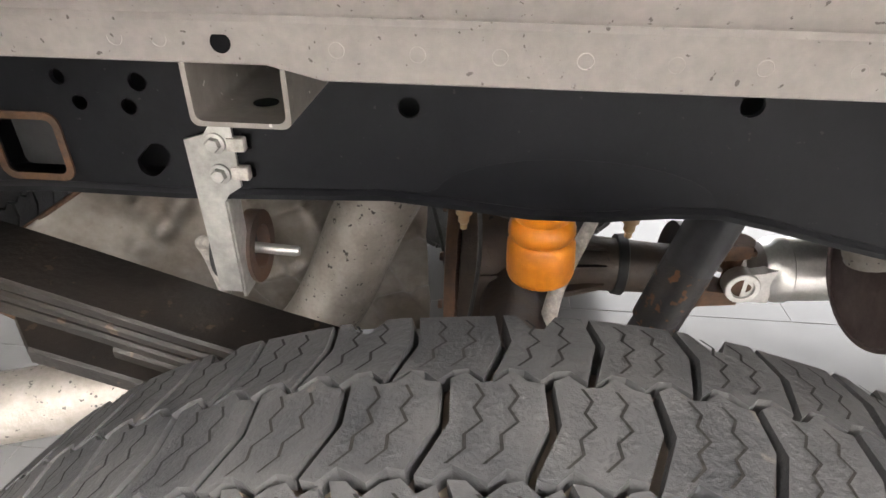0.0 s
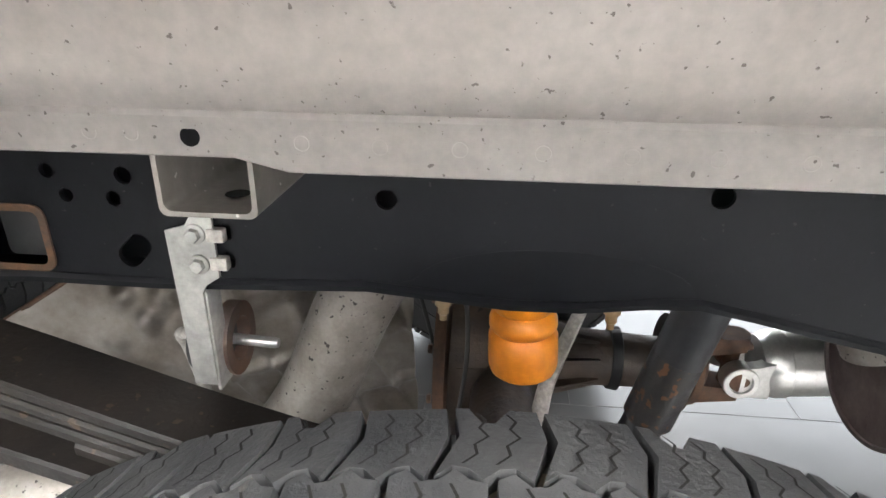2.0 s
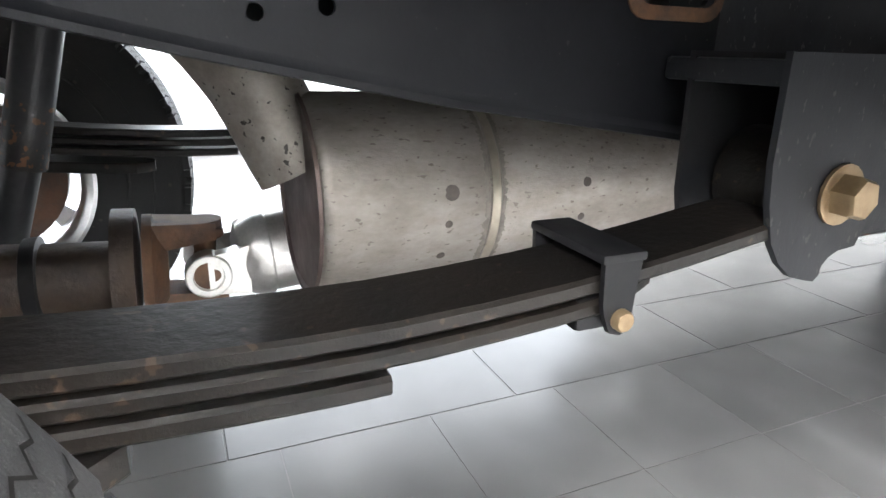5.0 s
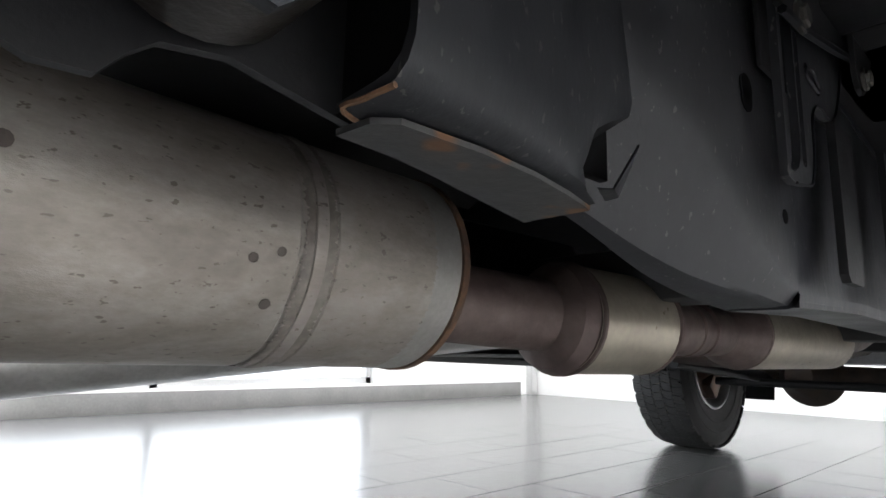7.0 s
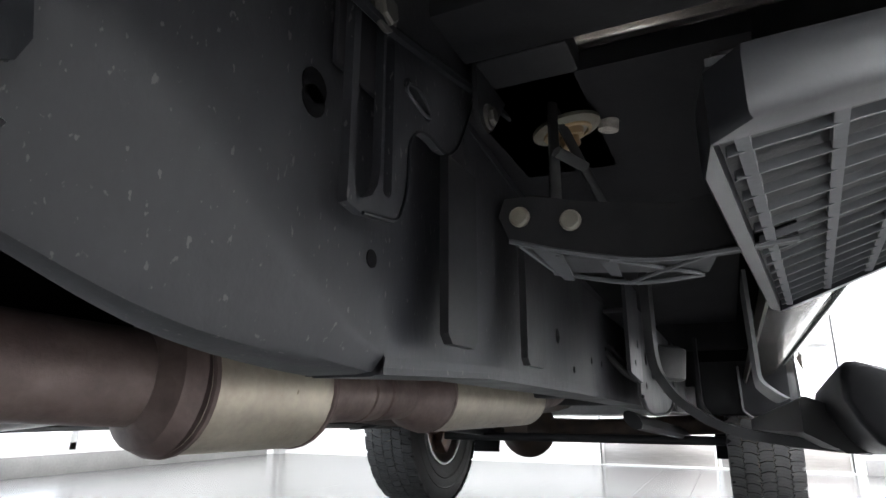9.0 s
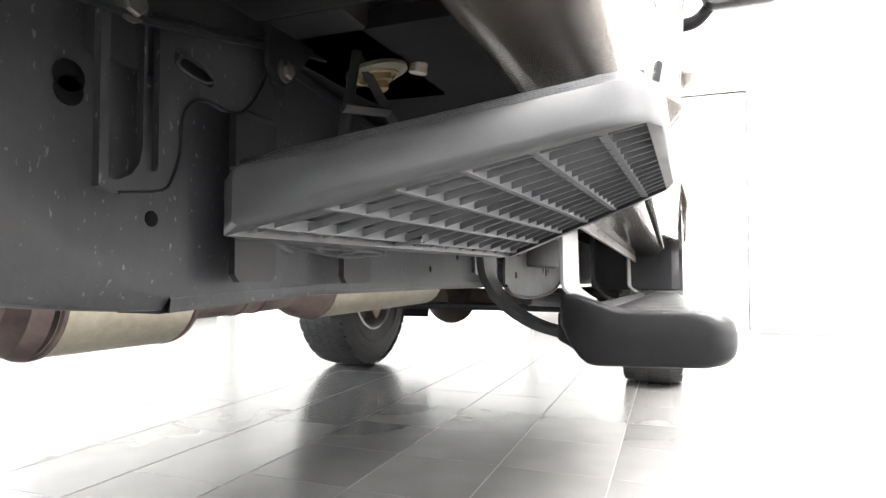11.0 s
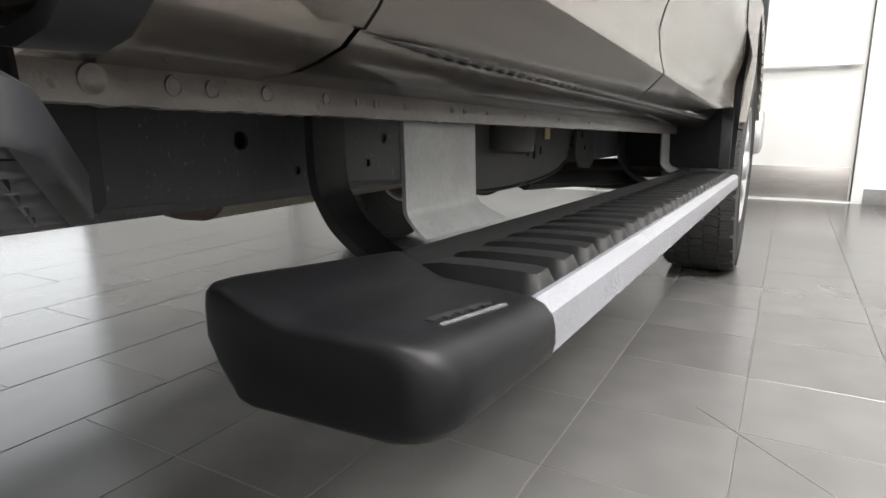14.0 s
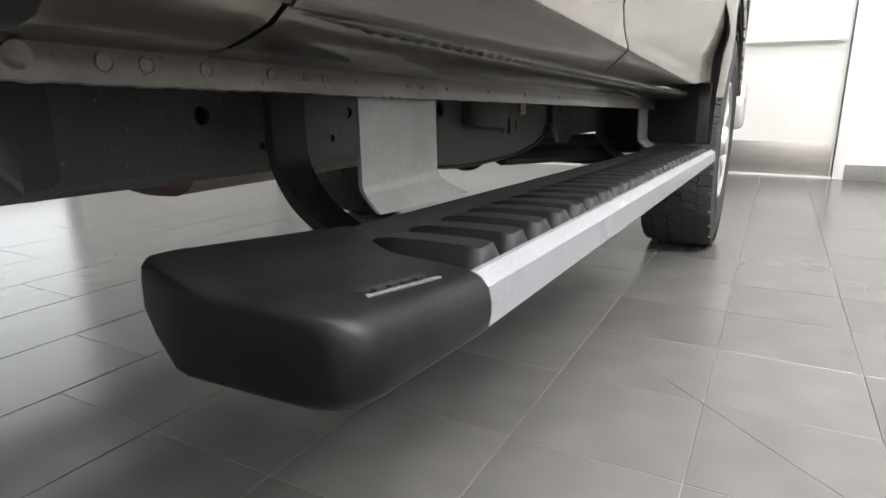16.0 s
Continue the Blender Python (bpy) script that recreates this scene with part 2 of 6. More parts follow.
M_ALUFRAME = mat("window_frame_aluminium", (0.6, 0.6, 0.6), 0.4, 0.5, (0.55, 0.55, 0.55), 4, 0.4, 0.02, 100)
G_LAMP = glow("lamp_diffuser", (1.0, 0.98, 0.95), 14)
G_OUT = glow("bright_daylight_backdrop", (0.95, 0.98, 1.0), 1.1)


# ---- builders ----
def part(name, bm, material, parent=None, label="", sharp=35):
    me = bpy.data.meshes.new(name)
    bmesh.ops.recalc_face_normals(bm, faces=bm.faces)
    bm.to_mesh(me)
    bm.free()
    me.polygons.foreach_set("use_smooth", [True] * len(me.polygons))
    me.set_sharp_from_angle(angle=radians(sharp))
    me.materials.append(material)
    ob = new(name, me)
    if parent is not None:
        ob.parent = parent
    if label:
        ob["label"] = label
    return ob


def B():
    return bmesh.new()


def loft(bm, rings, closed=True, cap=True):
    rows = [[bm.verts.new(p) for p in r] for r in rings]
    k = len(rows[0])
    for a, b in zip(rows, rows[1:]):
        for i in range(k if closed else k - 1):
            bm.faces.new((a[i], a[(i + 1) % k], b[(i + 1) % k], b[i]))
    if cap and closed:
        bm.faces.new(rows[0])
        bm.faces.new(rows[-1])
    return bm


def box(bm, x0, x1, y0, y1, z0, z1, bevel=0.0, m=None):
    vs = [bm.verts.new(((m @ Vector((x, y, z))) if m else (x, y, z))) for x in (x0, x1) for y in (y0, y1) for z in (z0, z1)]
    fs = [bm.faces.new([vs[i] for i in f]) for f in ((0, 1, 3, 2), (4, 6, 7, 5), (0, 4, 5, 1), (2, 3, 7, 6), (0, 2, 6, 4), (1, 5, 7, 3))]
    if bevel:
        bmesh.ops.bevel(bm, geom=list({e for f in fs for e in f.edges}), offset=bevel, segments=2, profile=0.5, affect="EDGES")
    return bm


def frames_along(pts):
    pts = [Vector(p) for p in pts]
    out, side = [], None
    for i, p in enumerate(pts):
        d = (pts[min(i + 1, len(pts) - 1)] - pts[max(i - 1, 0)]).normalized()
        if side is None:
            side = d.orthogonal().normalized()
        side = (side - side.dot(d) * d).normalized()
        out.append((p, side, d.cross(side)))
    return out


def tube(bm, pts, r, n=14, squash=1.0, ref=None):
    rr = r if isinstance(r, (list, tuple)) else [r] * len(pts)
    fr = frames_along(pts)
    if ref:
        fr2 = []
        for i, (p, s, u) in enumerate(fr):
            d = s.cross(u)
            s2 = (Vector(ref) - Vector(ref).dot(d) * d).normalized()
            fr2.append((p, s2, d.cross(s2)))
        fr = fr2
    return loft(bm, [[p + q * (math.cos(a) * s + squash * math.sin(a) * u) for a in (2 * math.pi * i / n for i in range(n))] for (p, s, u), q in zip(fr, rr)])


def smooth_path(pts, k=6):
    """A Catmull-Rom line through the points."""
    p = [Vector(q) for q in pts]
    p = [2 * p[0] - p[1], *p, 2 * p[-1] - p[-2]]
    out = []
    for i in range(1, len(p) - 2):
        for j in range(k):
            t = j / k
            out.append(0.5 * ((2 * p[i]) + (p[i + 1] - p[i - 1]) * t + (2 * p[i - 1] - 5 * p[i] + 4 * p[i + 1] - p[i + 2]) * t * t + (3 * p[i] - p[i - 1] - 3 * p[i + 1] + p[i + 2]) * t ** 3))
    return out + [p[-2]]


def lathe(bm, prof, at, axis, n=32, start=None):
    """Turns (distance along the axis, radius) pairs round the axis."""
    d = Vector(axis).normalized()
    s = d.orthogonal().normalized()
    u = d.cross(s)
    c = Vector(at)
    return loft(bm, [[c + h * d + max(r, 1e-4) * (math.cos(a) * s + math.sin(a) * u) for a in (2 * math.pi * i / n for i in range(n))] for h, r in prof])


def circle(cx, cz, r, n=20):
    return [(cx + r * math.cos(2 * math.pi * i / n), cz + r * math.sin(2 * math.pi * i / n)) for i in range(n)]


def slot(cx, cz, r, dx, dz, n=10):
    a0 = math.atan2(dz, dx)
    pts = []
    for sgn, a in ((1, a0 - math.pi / 2), (-1, a0 + math.pi / 2)):
        pts += [(cx + sgn * dx / 2 + r * math.cos(a + math.pi * i / n), cz + sgn * dz / 2 + r * math.sin(a + math.pi * i / n)) for i in range(n + 1)]
    return pts


def rrect(x0, x1, z0, z1, r=0.006, n=4):
    pts = []
    for cx, cz, a in ((x1 - r, z1 - r, 0), (x0 + r, z1 - r, 90), (x0 + r, z0 + r, 180), (x1 - r, z0 + r, 270)):
        pts += [(cx + r * math.cos(radians(a + 90 * i / n)), cz + r * math.sin(radians(a + 90 * i / n))) for i in range(n + 1)]
    return pts


def plate(bm, outline, holes, depth, to3d):
    """A flat sheet with real holes: outline and holes in its own plane, to3d(a, b, c) lays it into the world, c from 0 to depth."""
    edges, loops = [], []
    for ring in (outline, *holes):
        vs = [bm.verts.new(to3d(a, b, 0)) for a, b in ring]
        loops.append(vs)
        edges += [bm.edges.new((vs[i], vs[(i + 1) % len(vs)])) for i in range(len(vs))]
    faces = [g for g in bmesh.ops.triangle_fill(bm, edges=edges, use_beauty=True)["geom"] if isinstance(g, bmesh.types.BMFace)]
    back = {}
    for vs, ring in zip(loops, (outline, *holes)):
        for v, (a, b) in zip(vs, ring):
            back[v] = bm.verts.new(to3d(a, b, depth))
        for i in range(len(vs)):
            j = (i + 1) % len(vs)
            bm.faces.new((vs[i], vs[j], back[vs[j]], back[vs[i]]))
    for f in faces:
        bm.faces.new([back[v] for v in f.verts])
    return bm


def hexbolt(bm, at, axis, r=0.011, h=0.009, washer=0.0):
    d = Vector(axis).normalized()
    c = Vector(at)
    if washer:
        lathe(bm, [(0, washer), (0.003, washer), (0.0035, washer * 0.9)], c, d, 18)
    lathe(bm, [(0.002, r), (h * 0.8, r), (h, r * 0.85)], c, d, 6)
    return bm


def mirror_y(bm):
    for v in bm.verts:
        v.co.y = -v.co.y
    return bm


def empty(name, at, label, category, group="", kind=""):
    e = new(name)
    e.location = at
    return tagged(e, label, category, group, kind)


def structure(name, bm, material, label, category):
    return tagged(part(name, bm, material), label, category, "", "structure")


# ---- the room ----
RX0, RX1, RY0, RY1, RZ = -5.0, 6.88, -4.6, 4.08, 3.4
WIN_X0, WIN_X1, WIN_Z0, WIN_Z1 = -3.6, 4.4, 0.17, 3.2
floor = structure("floor", box(B(), RX0 - 0.2, RX1 + 0.2, RY0 - 0.2, RY1 + 0.2, -0.15, -0.0010), M_GROUT, "grey porcelain tile floor with dark grout, glossy and reflecting", "floor")
structure("ceiling", box(B(), RX0 - 0.2, RX1 + 0.2, RY0 - 0.2, RY1 + 0.2, RZ, RZ + 0.15), M_WALL, "plain white painted showroom ceiling", "ceiling")
DOOR_Y0, DOOR_Y1, DOOR_H = -1.52, 0.43, 2.13
bm = B()
box(bm, RX1, RX1 + 0.2, DOOR_Y1, RY1 + 0.2, 0, RZ)
box(bm, RX1, RX1 + 0.2, RY0 - 0.2, DOOR_Y0, 0, RZ)
box(bm, RX1, RX1 + 0.2, DOOR_Y0, DOOR_Y1, DOOR_H, RZ)
structure("wall_front", bm, M_WALL, "white painted wall with a double exit door", "wall")
bm = B()
box(bm, RX0 - 0.2, WIN_X0, RY1, RY1 + 0.2, 0, RZ)
box(bm, WIN_X1, RX1, RY1, RY1 + 0.2, 0, RZ)
box(bm, WIN_X0, WIN_X1, RY1, RY1 + 0.2, 0, WIN_Z0)
box(bm, WIN_X0, WIN_X1, RY1, RY1 + 0.2, WIN_Z1, RZ)
structure("wall_left", bm, M_WALL, "white painted wall with a wide bright window", "wall")
structure("wall_right", box(B(), RX0 - 0.2, RX1, RY0 - 0.2, RY0, 0, RZ), M_WALL, "plain white painted wall", "wall")
structure("wall_back", box(B(), RX0 - 0.2, RX0, RY0, RY1, 0, RZ), M_WALL, "plain white painted wall", "wall")
# base tiles along the walls
bm = B()
box(bm, RX0, 6.62, RY1 - 0.014, RY1, 0, 0.15, 0.002)
structure("baseboard_left", bm, M_BASE, "grey tile base along the window wall", "baseboard")
structure("baseboard_front", box(B(), RX1 - 0.014, RX1, RY0, DOOR_Y0 - 0.075, 0, 0.115, 0.002), M_BASE, "grey tile base beside the exit door", "baseboard")
structure("baseboard_right", box(B(), RX0, RX1 - 0.015, RY0, RY0 + 0.014, 0, 0.115, 0.002), M_BASE, "grey tile base along the wall", "baseboard")
structure("corner_column", box(B(), 6.74, 6.84, RY1 - 0.09, RY1 - 0.0, 0, RZ, 0.004), M_ALUFRAME, "slim grey metal post in the corner of the walls", "column")
# exit door
door = tagged(new("door_1"), "white double exit door with panic bars and steel kick plates", "door", "", "structure")
for k, (y0, y1) in enumerate(((DOOR_Y0, (DOOR_Y0 + DOOR_Y1) / 2), ((DOOR_Y0 + DOOR_Y1) / 2, DOOR_Y1))):
    leaf = part("door_leaf", box(B(), RX1 + 0.03, RX1 + 0.075, y0 + 0.004, y1 - 0.004, 0.012, DOOR_H - 0.004, 0.003), M_DOOR, door)
    part("kick_plate", box(B(), RX1 + 0.024, RX1 + 0.029, y0 + 0.02, y1 - 0.03, 0.018, 0.272, 0.001), M_KICK, leaf, "scuffed brushed steel kick plate")
    bm = B()
    box(bm, RX1 - 0.045, RX1 - 0.005, y0 + 0.03, y1 - 0.06, 1.015, 1.055, 0.006)
    for yy in (y0 + 0.09, y1 - 0.14):
        box(bm, RX1 - 0.006, RX1 + 0.029, yy, yy + 0.05, 1.005, 1.065, 0.004)
    part("panic_bar", bm, M_DOOR, leaf, "long white panic bar")
part("threshold", box(B(), RX1 - 0.02, RX1 + 0.12, DOOR_Y0, DOOR_Y1, 0.0, 0.012, 0.003), M_ALUFRAME, door, "low aluminium threshold")
bm = B()
box(bm, RX1 - 0.02, RX1 + 0.1, DOOR_Y0 - 0.07, DOOR_Y0, 0, DOOR_H + 0.05, 0.004)
box(bm, RX1 - 0.02, RX1 + 0.1, DOOR_Y1, DOOR_Y1 + 0.07, 0, DOOR_H + 0.05, 0.004)
box(bm, RX1 - 0.02, RX1 + 0.1, DOOR_Y0, DOOR_Y1, DOOR_H, DOOR_H + 0.05, 0.004)
part("door_frame", bm, M_WALL, door, "white steel door frame")
# window
win = tagged(new("window_1"), "wide aluminium-framed window flooded with daylight", "window", "", "structure")
bm = B()
for x in [WIN_X0 + (WIN_X1 - WIN_X0) * i / 4 for i in range(5)]:
    box(bm, x - 0.03 + (0.03 if x == WIN_X0 else 0) - (0.03 if x == WIN_X1 else 0), x + 0.03 + (0.03 if x == WIN_X0 else 0) - (0.03 if x == WIN_X1 else 0), RY1 + 0.04, RY1 + 0.12, WIN_Z0, WIN_Z1, 0.003)
box(bm, WIN_X0, WIN_X1, RY1 + 0.04, RY1 + 0.12, WIN_Z0, WIN_Z0 + 0.06)
box(bm, WIN_X0, WIN_X1, RY1 + 0.04, RY1 + 0.12, WIN_Z1 - 0.06, WIN_Z1)
part("window_frame", bm, M_ALUFRAME, win)
tagged(part("backdrop", box(B(), WIN_X0 - 1.5, WIN_X1 + 1.5, RY1 + 0.9, RY1 + 0.95, -0.5, 3.6), G_OUT), "bright plain daylight outside the window", "backdrop", "", "structure")
area("window_light", look((0.4, RY1 - 0.02, 1.7), (0.4, 0, 1.45)), 7.8, 2.9, 88, (0.95, 0.98, 1.0))

# linear ceiling lamps that run along the vehicle
def ceiling_lamp(x, y, power=85):
    e = empty("ceiling_lamp", (0, 0, 0), "long white linear ceiling lamp, switched on", "lamp", "linear lamps under the ceiling")
    part("housing", box(B(), x - 1.5, x + 1.5, y - 0.06, y + 0.06, RZ - 0.06, RZ - 0.002, 0.004), M_DOOR, e)
    part("diffuser", box(B(), x - 1.48, x + 1.48, y - 0.045, y + 0.045, RZ - 0.075, RZ - 0.061), G_LAMP, e, "glowing white diffuser")
    area("ceiling_lamp_light", look((x, y, RZ - 0.09), (x, y, 0)) @ pose(0, 0, 0, 0, 0, 90), 2.9, 0.07, power, (1.0, 0.975, 0.945))


for lx in (-2.2, 1.6, 4.9):
    for ly in (-4.0, -3.05, -1.9):
        ceiling_lamp(lx, ly, 28 if lx > 4 else (150 if lx > 0 else 66))
# two unseen lamps added on the window side to brighten the far walls
for lx in (1.6, 4.9):
    ceiling_lamp(lx, 2.6, 26)

# ---- the pickup truck: one thing with all its parts ----
truck = empty("pickup_truck", (0, 0, 0), "stone grey metallic pickup truck standing on a tiled showroom floor", "pickup truck")
AX, RT, TW, WY, FX, AFX = -0.018, 0.440, 0.262, -0.796, 4.19, 4.12


def make_tyre():
    """A tyre round the y axis: carcass with sidewalls and staggered blocks, dark strips painted as fine cuts."""
    bm, cuts, joined, single = B(), B(), B(), []
    rb = RT - 0.011
    prof = [(-0.112, 0.235), (-0.126, 0.27), (-0.134, 0.32), (-0.133, 0.365), (-0.128, 0.395), (-0.118, rb - 0.008), (-0.09, rb - 0.001), (-0.04, rb + 0.001), (0.04, rb + 0.001), (0.09, rb - 0.001),
            (0.118, rb - 0.008), (0.128, 0.395), (0.133, 0.365), (0.134, 0.32), (0.126, 0.27), (0.112, 0.235), (0.10, 0.23), (-0.10, 0.23)]
    n = 72
    rings = [[(r * math.sin(2 * math.pi * i / n), h, r * math.cos(2 * math.pi * i / n)) for h, r in prof] for i in range(n)]
    rows = [[bm.verts.new(p) for p in r] for r in rings]
    k = len(prof)
    for i in range(n):
        a, b = rows[i], rows[(i + 1) % n]
        for j in range(k):
            bm.faces.new((a[j], b[j], b[(j + 1) % k], a[(j + 1) % k]))
    NB = 64
    pitch = 2 * math.pi / NB

    def crown(w):
        return RT - 0.35 * max(0, abs(w) - 0.075) ** 1.35 - 0.12 * w * w

    def block(bm, poly, low=0.0, keep=()):
        """A raised block; its edges lean inwards but for the points in keep, which border a fine cut."""
        c = sum((Vector(p) for p in poly), Vector((0, 0))) / len(poly)
        base, top = [], []
        for n_, (a, w) in enumerate(poly):
            r = crown(w)
            base.append(bm.verts.new(((r - 0.014) * math.sin(a), w, (r - 0.014) * math.cos(a))))
            d = Vector(((c[0] - a) * RT, c[1] - w))
            d = d * (0.0013 / max(d.length, 0.004))
            if n_ in keep:
                d = Vector((0, d[1]))
            a2, w2 = a + d[0] / RT, w + d[1]
            r = crown(w2) - low
            top.append(bm.verts.new((r * math.sin(a2), w2, r * math.cos(a2))))
        bm.faces.new(top)
        for i in range(len(poly)):
            j = (i + 1) % len(poly)
            bm.faces.new((base[i], base[j], top[j], top[i]))

    rnd = random.Random(3)

    def zig(u):
        f = (u * 2) % 1.0
        return 0.0105 * (abs(2 * f - 1) - 0.5)

    # five rows whose edges interlock in a zigzag; two dark strips stand for sipes on each block
    for row, (w0, w1, ph, sk) in enumerate(((-0.131, -0.079, 0.0, 0.10), (-0.079, -0.0265, 0.42, 0.22), (-0.0265, 0.0265, 0.1, -0.2), (0.0265, 0.079, 0.62, 0.22), (0.079, 0.131, 0.25, 0.10))):
        for i in range(NB):
            u0 = i + ph
            g = 0.028 + rnd.uniform(-0.006, 0.006)
            gap = 0.0011
            low = rnd.uniform(0, 0.0007)
            lower, upper = [], []
            for q in range(7):
                u = u0 + g + (1 - 2 * g) * q / 6
                notch = 0.013 if (i % 2 and q in (2, 3)) else 0.0
                lower.append((u * pitch, w0 + gap + zig(u) if row else w0 + notch))
                upper.append(((u + sk) * pitch, w1 - gap + zig(u + sk) if row < 4 else w1 - notch))
            wm = (w0 + w1) / 2
            right = ((u0 + 1 - g + 0.5 * sk + 0.13) * pitch, wm)
            left = ((u0 + g + 0.5 * sk + 0.13) * pitch, wm)
            turn = ((u0 + 0.5) * pitch + math.pi) % (2 * math.pi) - math.pi
            own = joined
            if abs(turn) < 0.62:
                own = B()
                single.append(own)
            block(own, lower + [right] + upper[::-1] + [left], low)
            # two dark zigzag strips on each block paint the shade of fine cuts
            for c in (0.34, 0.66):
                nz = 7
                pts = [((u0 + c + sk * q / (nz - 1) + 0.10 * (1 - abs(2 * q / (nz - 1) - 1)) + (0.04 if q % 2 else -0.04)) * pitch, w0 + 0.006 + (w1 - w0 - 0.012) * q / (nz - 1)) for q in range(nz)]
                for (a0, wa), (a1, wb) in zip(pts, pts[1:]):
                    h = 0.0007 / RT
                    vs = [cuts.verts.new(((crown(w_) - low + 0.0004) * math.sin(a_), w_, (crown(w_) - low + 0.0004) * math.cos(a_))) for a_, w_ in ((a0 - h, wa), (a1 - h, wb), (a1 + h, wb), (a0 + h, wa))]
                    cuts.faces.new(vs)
    # raised rings on the sidewall
    for sgn in (-1, 1):
        for r0 in (0.30, 0.352):
            pr = [(sgn * 0.1325, r0 - 0.004), (sgn * 0.1352, r0 - 0.002), (sgn * 0.1352, r0 + 0.002), (sgn * 0.1325, r0 + 0.004)]
            rr = [[bm.verts.new((r * math.sin(2 * math.pi * i / n), h, r * math.cos(2 * math.pi * i / n))) for h, r in pr] for i in range(n)]
            for i in range(n):
                a, b = rr[i], rr[(i + 1) % n]
                for j in range(3):
                    bm.faces.new((a[j], b[j], b[j + 1], a[j + 1]))
    return bm, cuts, joined, single


def ring_mesh(bm, prof, n=48):
    rr = [[bm.verts.new((r * math.sin(2 * math.pi * i / n), h, r * math.cos(2 * math.pi * i / n))) for h, r in prof] for i in range(n)]
    for i in range(n):
        a, b = rr[i], rr[(i + 1) % n]
        for j in range(len(prof) - 1):
            bm.faces.new((a[j], b[j], b[j + 1], a[j + 1]))
    return bm


def make_rim():
    """Polished alloy rim, outer face at negative y."""
    bm = B()
    ring_mesh(bm, [(-0.125, 0.236), (-0.128, 0.228), (-0.12, 0.218), (-0.105, 0.205), (-0.05, 0.195), (0.09, 0.20), (0.115, 0.215), (0.122, 0.228), (0.12, 0.236), (0.112, 0.225), (0.085, 0.212), (-0.05, 0.206), (-0.1, 0.216)])
    for i in range(8):
        a = 2 * math.pi * i / 8
        m = Matrix.Rotation(a, 4, "Y")
        rings = []
        for r, w, y in ((0.05, 0.034, -0.10), (0.10, 0.028, -0.105), (0.16, 0.026, -0.112), (0.203, 0.036, -0.108)):
            rings.append([m @ Vector(p) for p in ((-w, y, r), (-w * 0.6, y - 0.012, r), (w * 0.6, y - 0.012, r), (w, y, r), (w * 0.8, y + 0.03, r), (-w * 0.8, y + 0.03, r))])
        loft(bm, rings)
    lathe(bm, [(0.06, 0.10), (0.075, 0.10), (0.085, 0.07), (0.11, 0.066), (0.135, 0.055), (0.14, 0.03)], (0, 0, 0), (0, -1, 0), 28)
    for i in range(8):
        a = 2 * math.pi * (i + 0.5) / 8
        hexbolt(bm, (0.083 * math.sin(a), -0.085, 0.083 * math.cos(a)), (0, -1, 0), 0.013, 0.03)
    return bm


def make_brake():
    bm = B()
    lathe(bm, [(0, 0.17), (0.03, 0.17)], (0, 0.02, 0), (0, 1, 0), 40)
    lathe(bm, [(0, 0.09), (0.05, 0.085), (0.09, 0.06), (0.12, 0.05)], (0, 0.0, 0), (0, 1, 0), 24)
    box(bm, 0.07, 0.18, -0.02, 0.10, -0.07, 0.09, 0.012)
    return bm


wheel = new("wheel")
wheel.parent = truck
wheel["label"] = "all-terrain tyre on a polished alloy wheel"
tyre_mesh, cut_mesh, joined_mesh, single_meshes = make_tyre()
tyre = part("tyre", tyre_mesh, M_TYRE, wheel, "dusty black all-terrain tyre with deep blocks", 30)
tread = part("tread", joined_mesh, M_TYRE, wheel, "", 30)
tagged(tread, kind="stuff")
cuts = part("tread_cut", cut_mesh, M_SIPE_SHADE, wheel, "dark zigzag strips painted as the shade of fine tread cuts")
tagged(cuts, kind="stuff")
blocks = [part("tread_block", b, M_TYRE, wheel, "", 30) for b in single_meshes]
bm = B()
ring_mesh(bm, [(-0.112, RT - 0.0215), (-0.09, RT - 0.0105), (-0.04, RT - 0.0085), (0.04, RT - 0.0085), (0.09, RT - 0.0105), (0.112, RT - 0.0215)], 72)
part("groove_floor", bm, M_TYRE_DIRT, wheel, "dried brown dirt in the tread grooves")
part("rim", make_rim(), M_CHROME, wheel, "polished alloy rim")
part("brake_disc", make_brake(), M_DARKSTEEL, wheel, "brown brake disc and caliper")
wheel.matrix_basis = pose(AX, WY, RT)
for x, y, rz in ((AX, 0.84, 180), (FX, -0.797, 0), (FX - 0.05, 0.85, 180)):
    copy_thing(wheel, pose(x, y, RT, 0, 33 * x, rz))

# -- frame rails: web with real holes, flanges and rounded corners --
RY, FY = -0.372, -0.466
BOT = [(-1.5, 0.845), (-1.0, 0.838), (-0.78, 0.815), (-0.718, 0.797), (-0.66, 0.772), (-0.603, 0.764), (-0.512, 0.769), (-0.372, 0.768), (-0.153, 0.777), (-0.075, 0.77), (-0.01, 0.764), (0.058, 0.765),
       (0.123, 0.773), (0.172, 0.775), (0.228, 0.764), (0.284, 0.751), (0.417, 0.724), (0.595, 0.692), (0.86, 0.655)]
TOP = [(0.86, 0.89), (0.771, 0.895), (0.407, 0.901), (0.294, 0.905), (0.241, 0.917), (0.206, 0.929), (0.05, 0.931), (-0.3, 0.94), (-0.6, 0.94), (-0.9, 0.935), (-1.5, 0.93)]
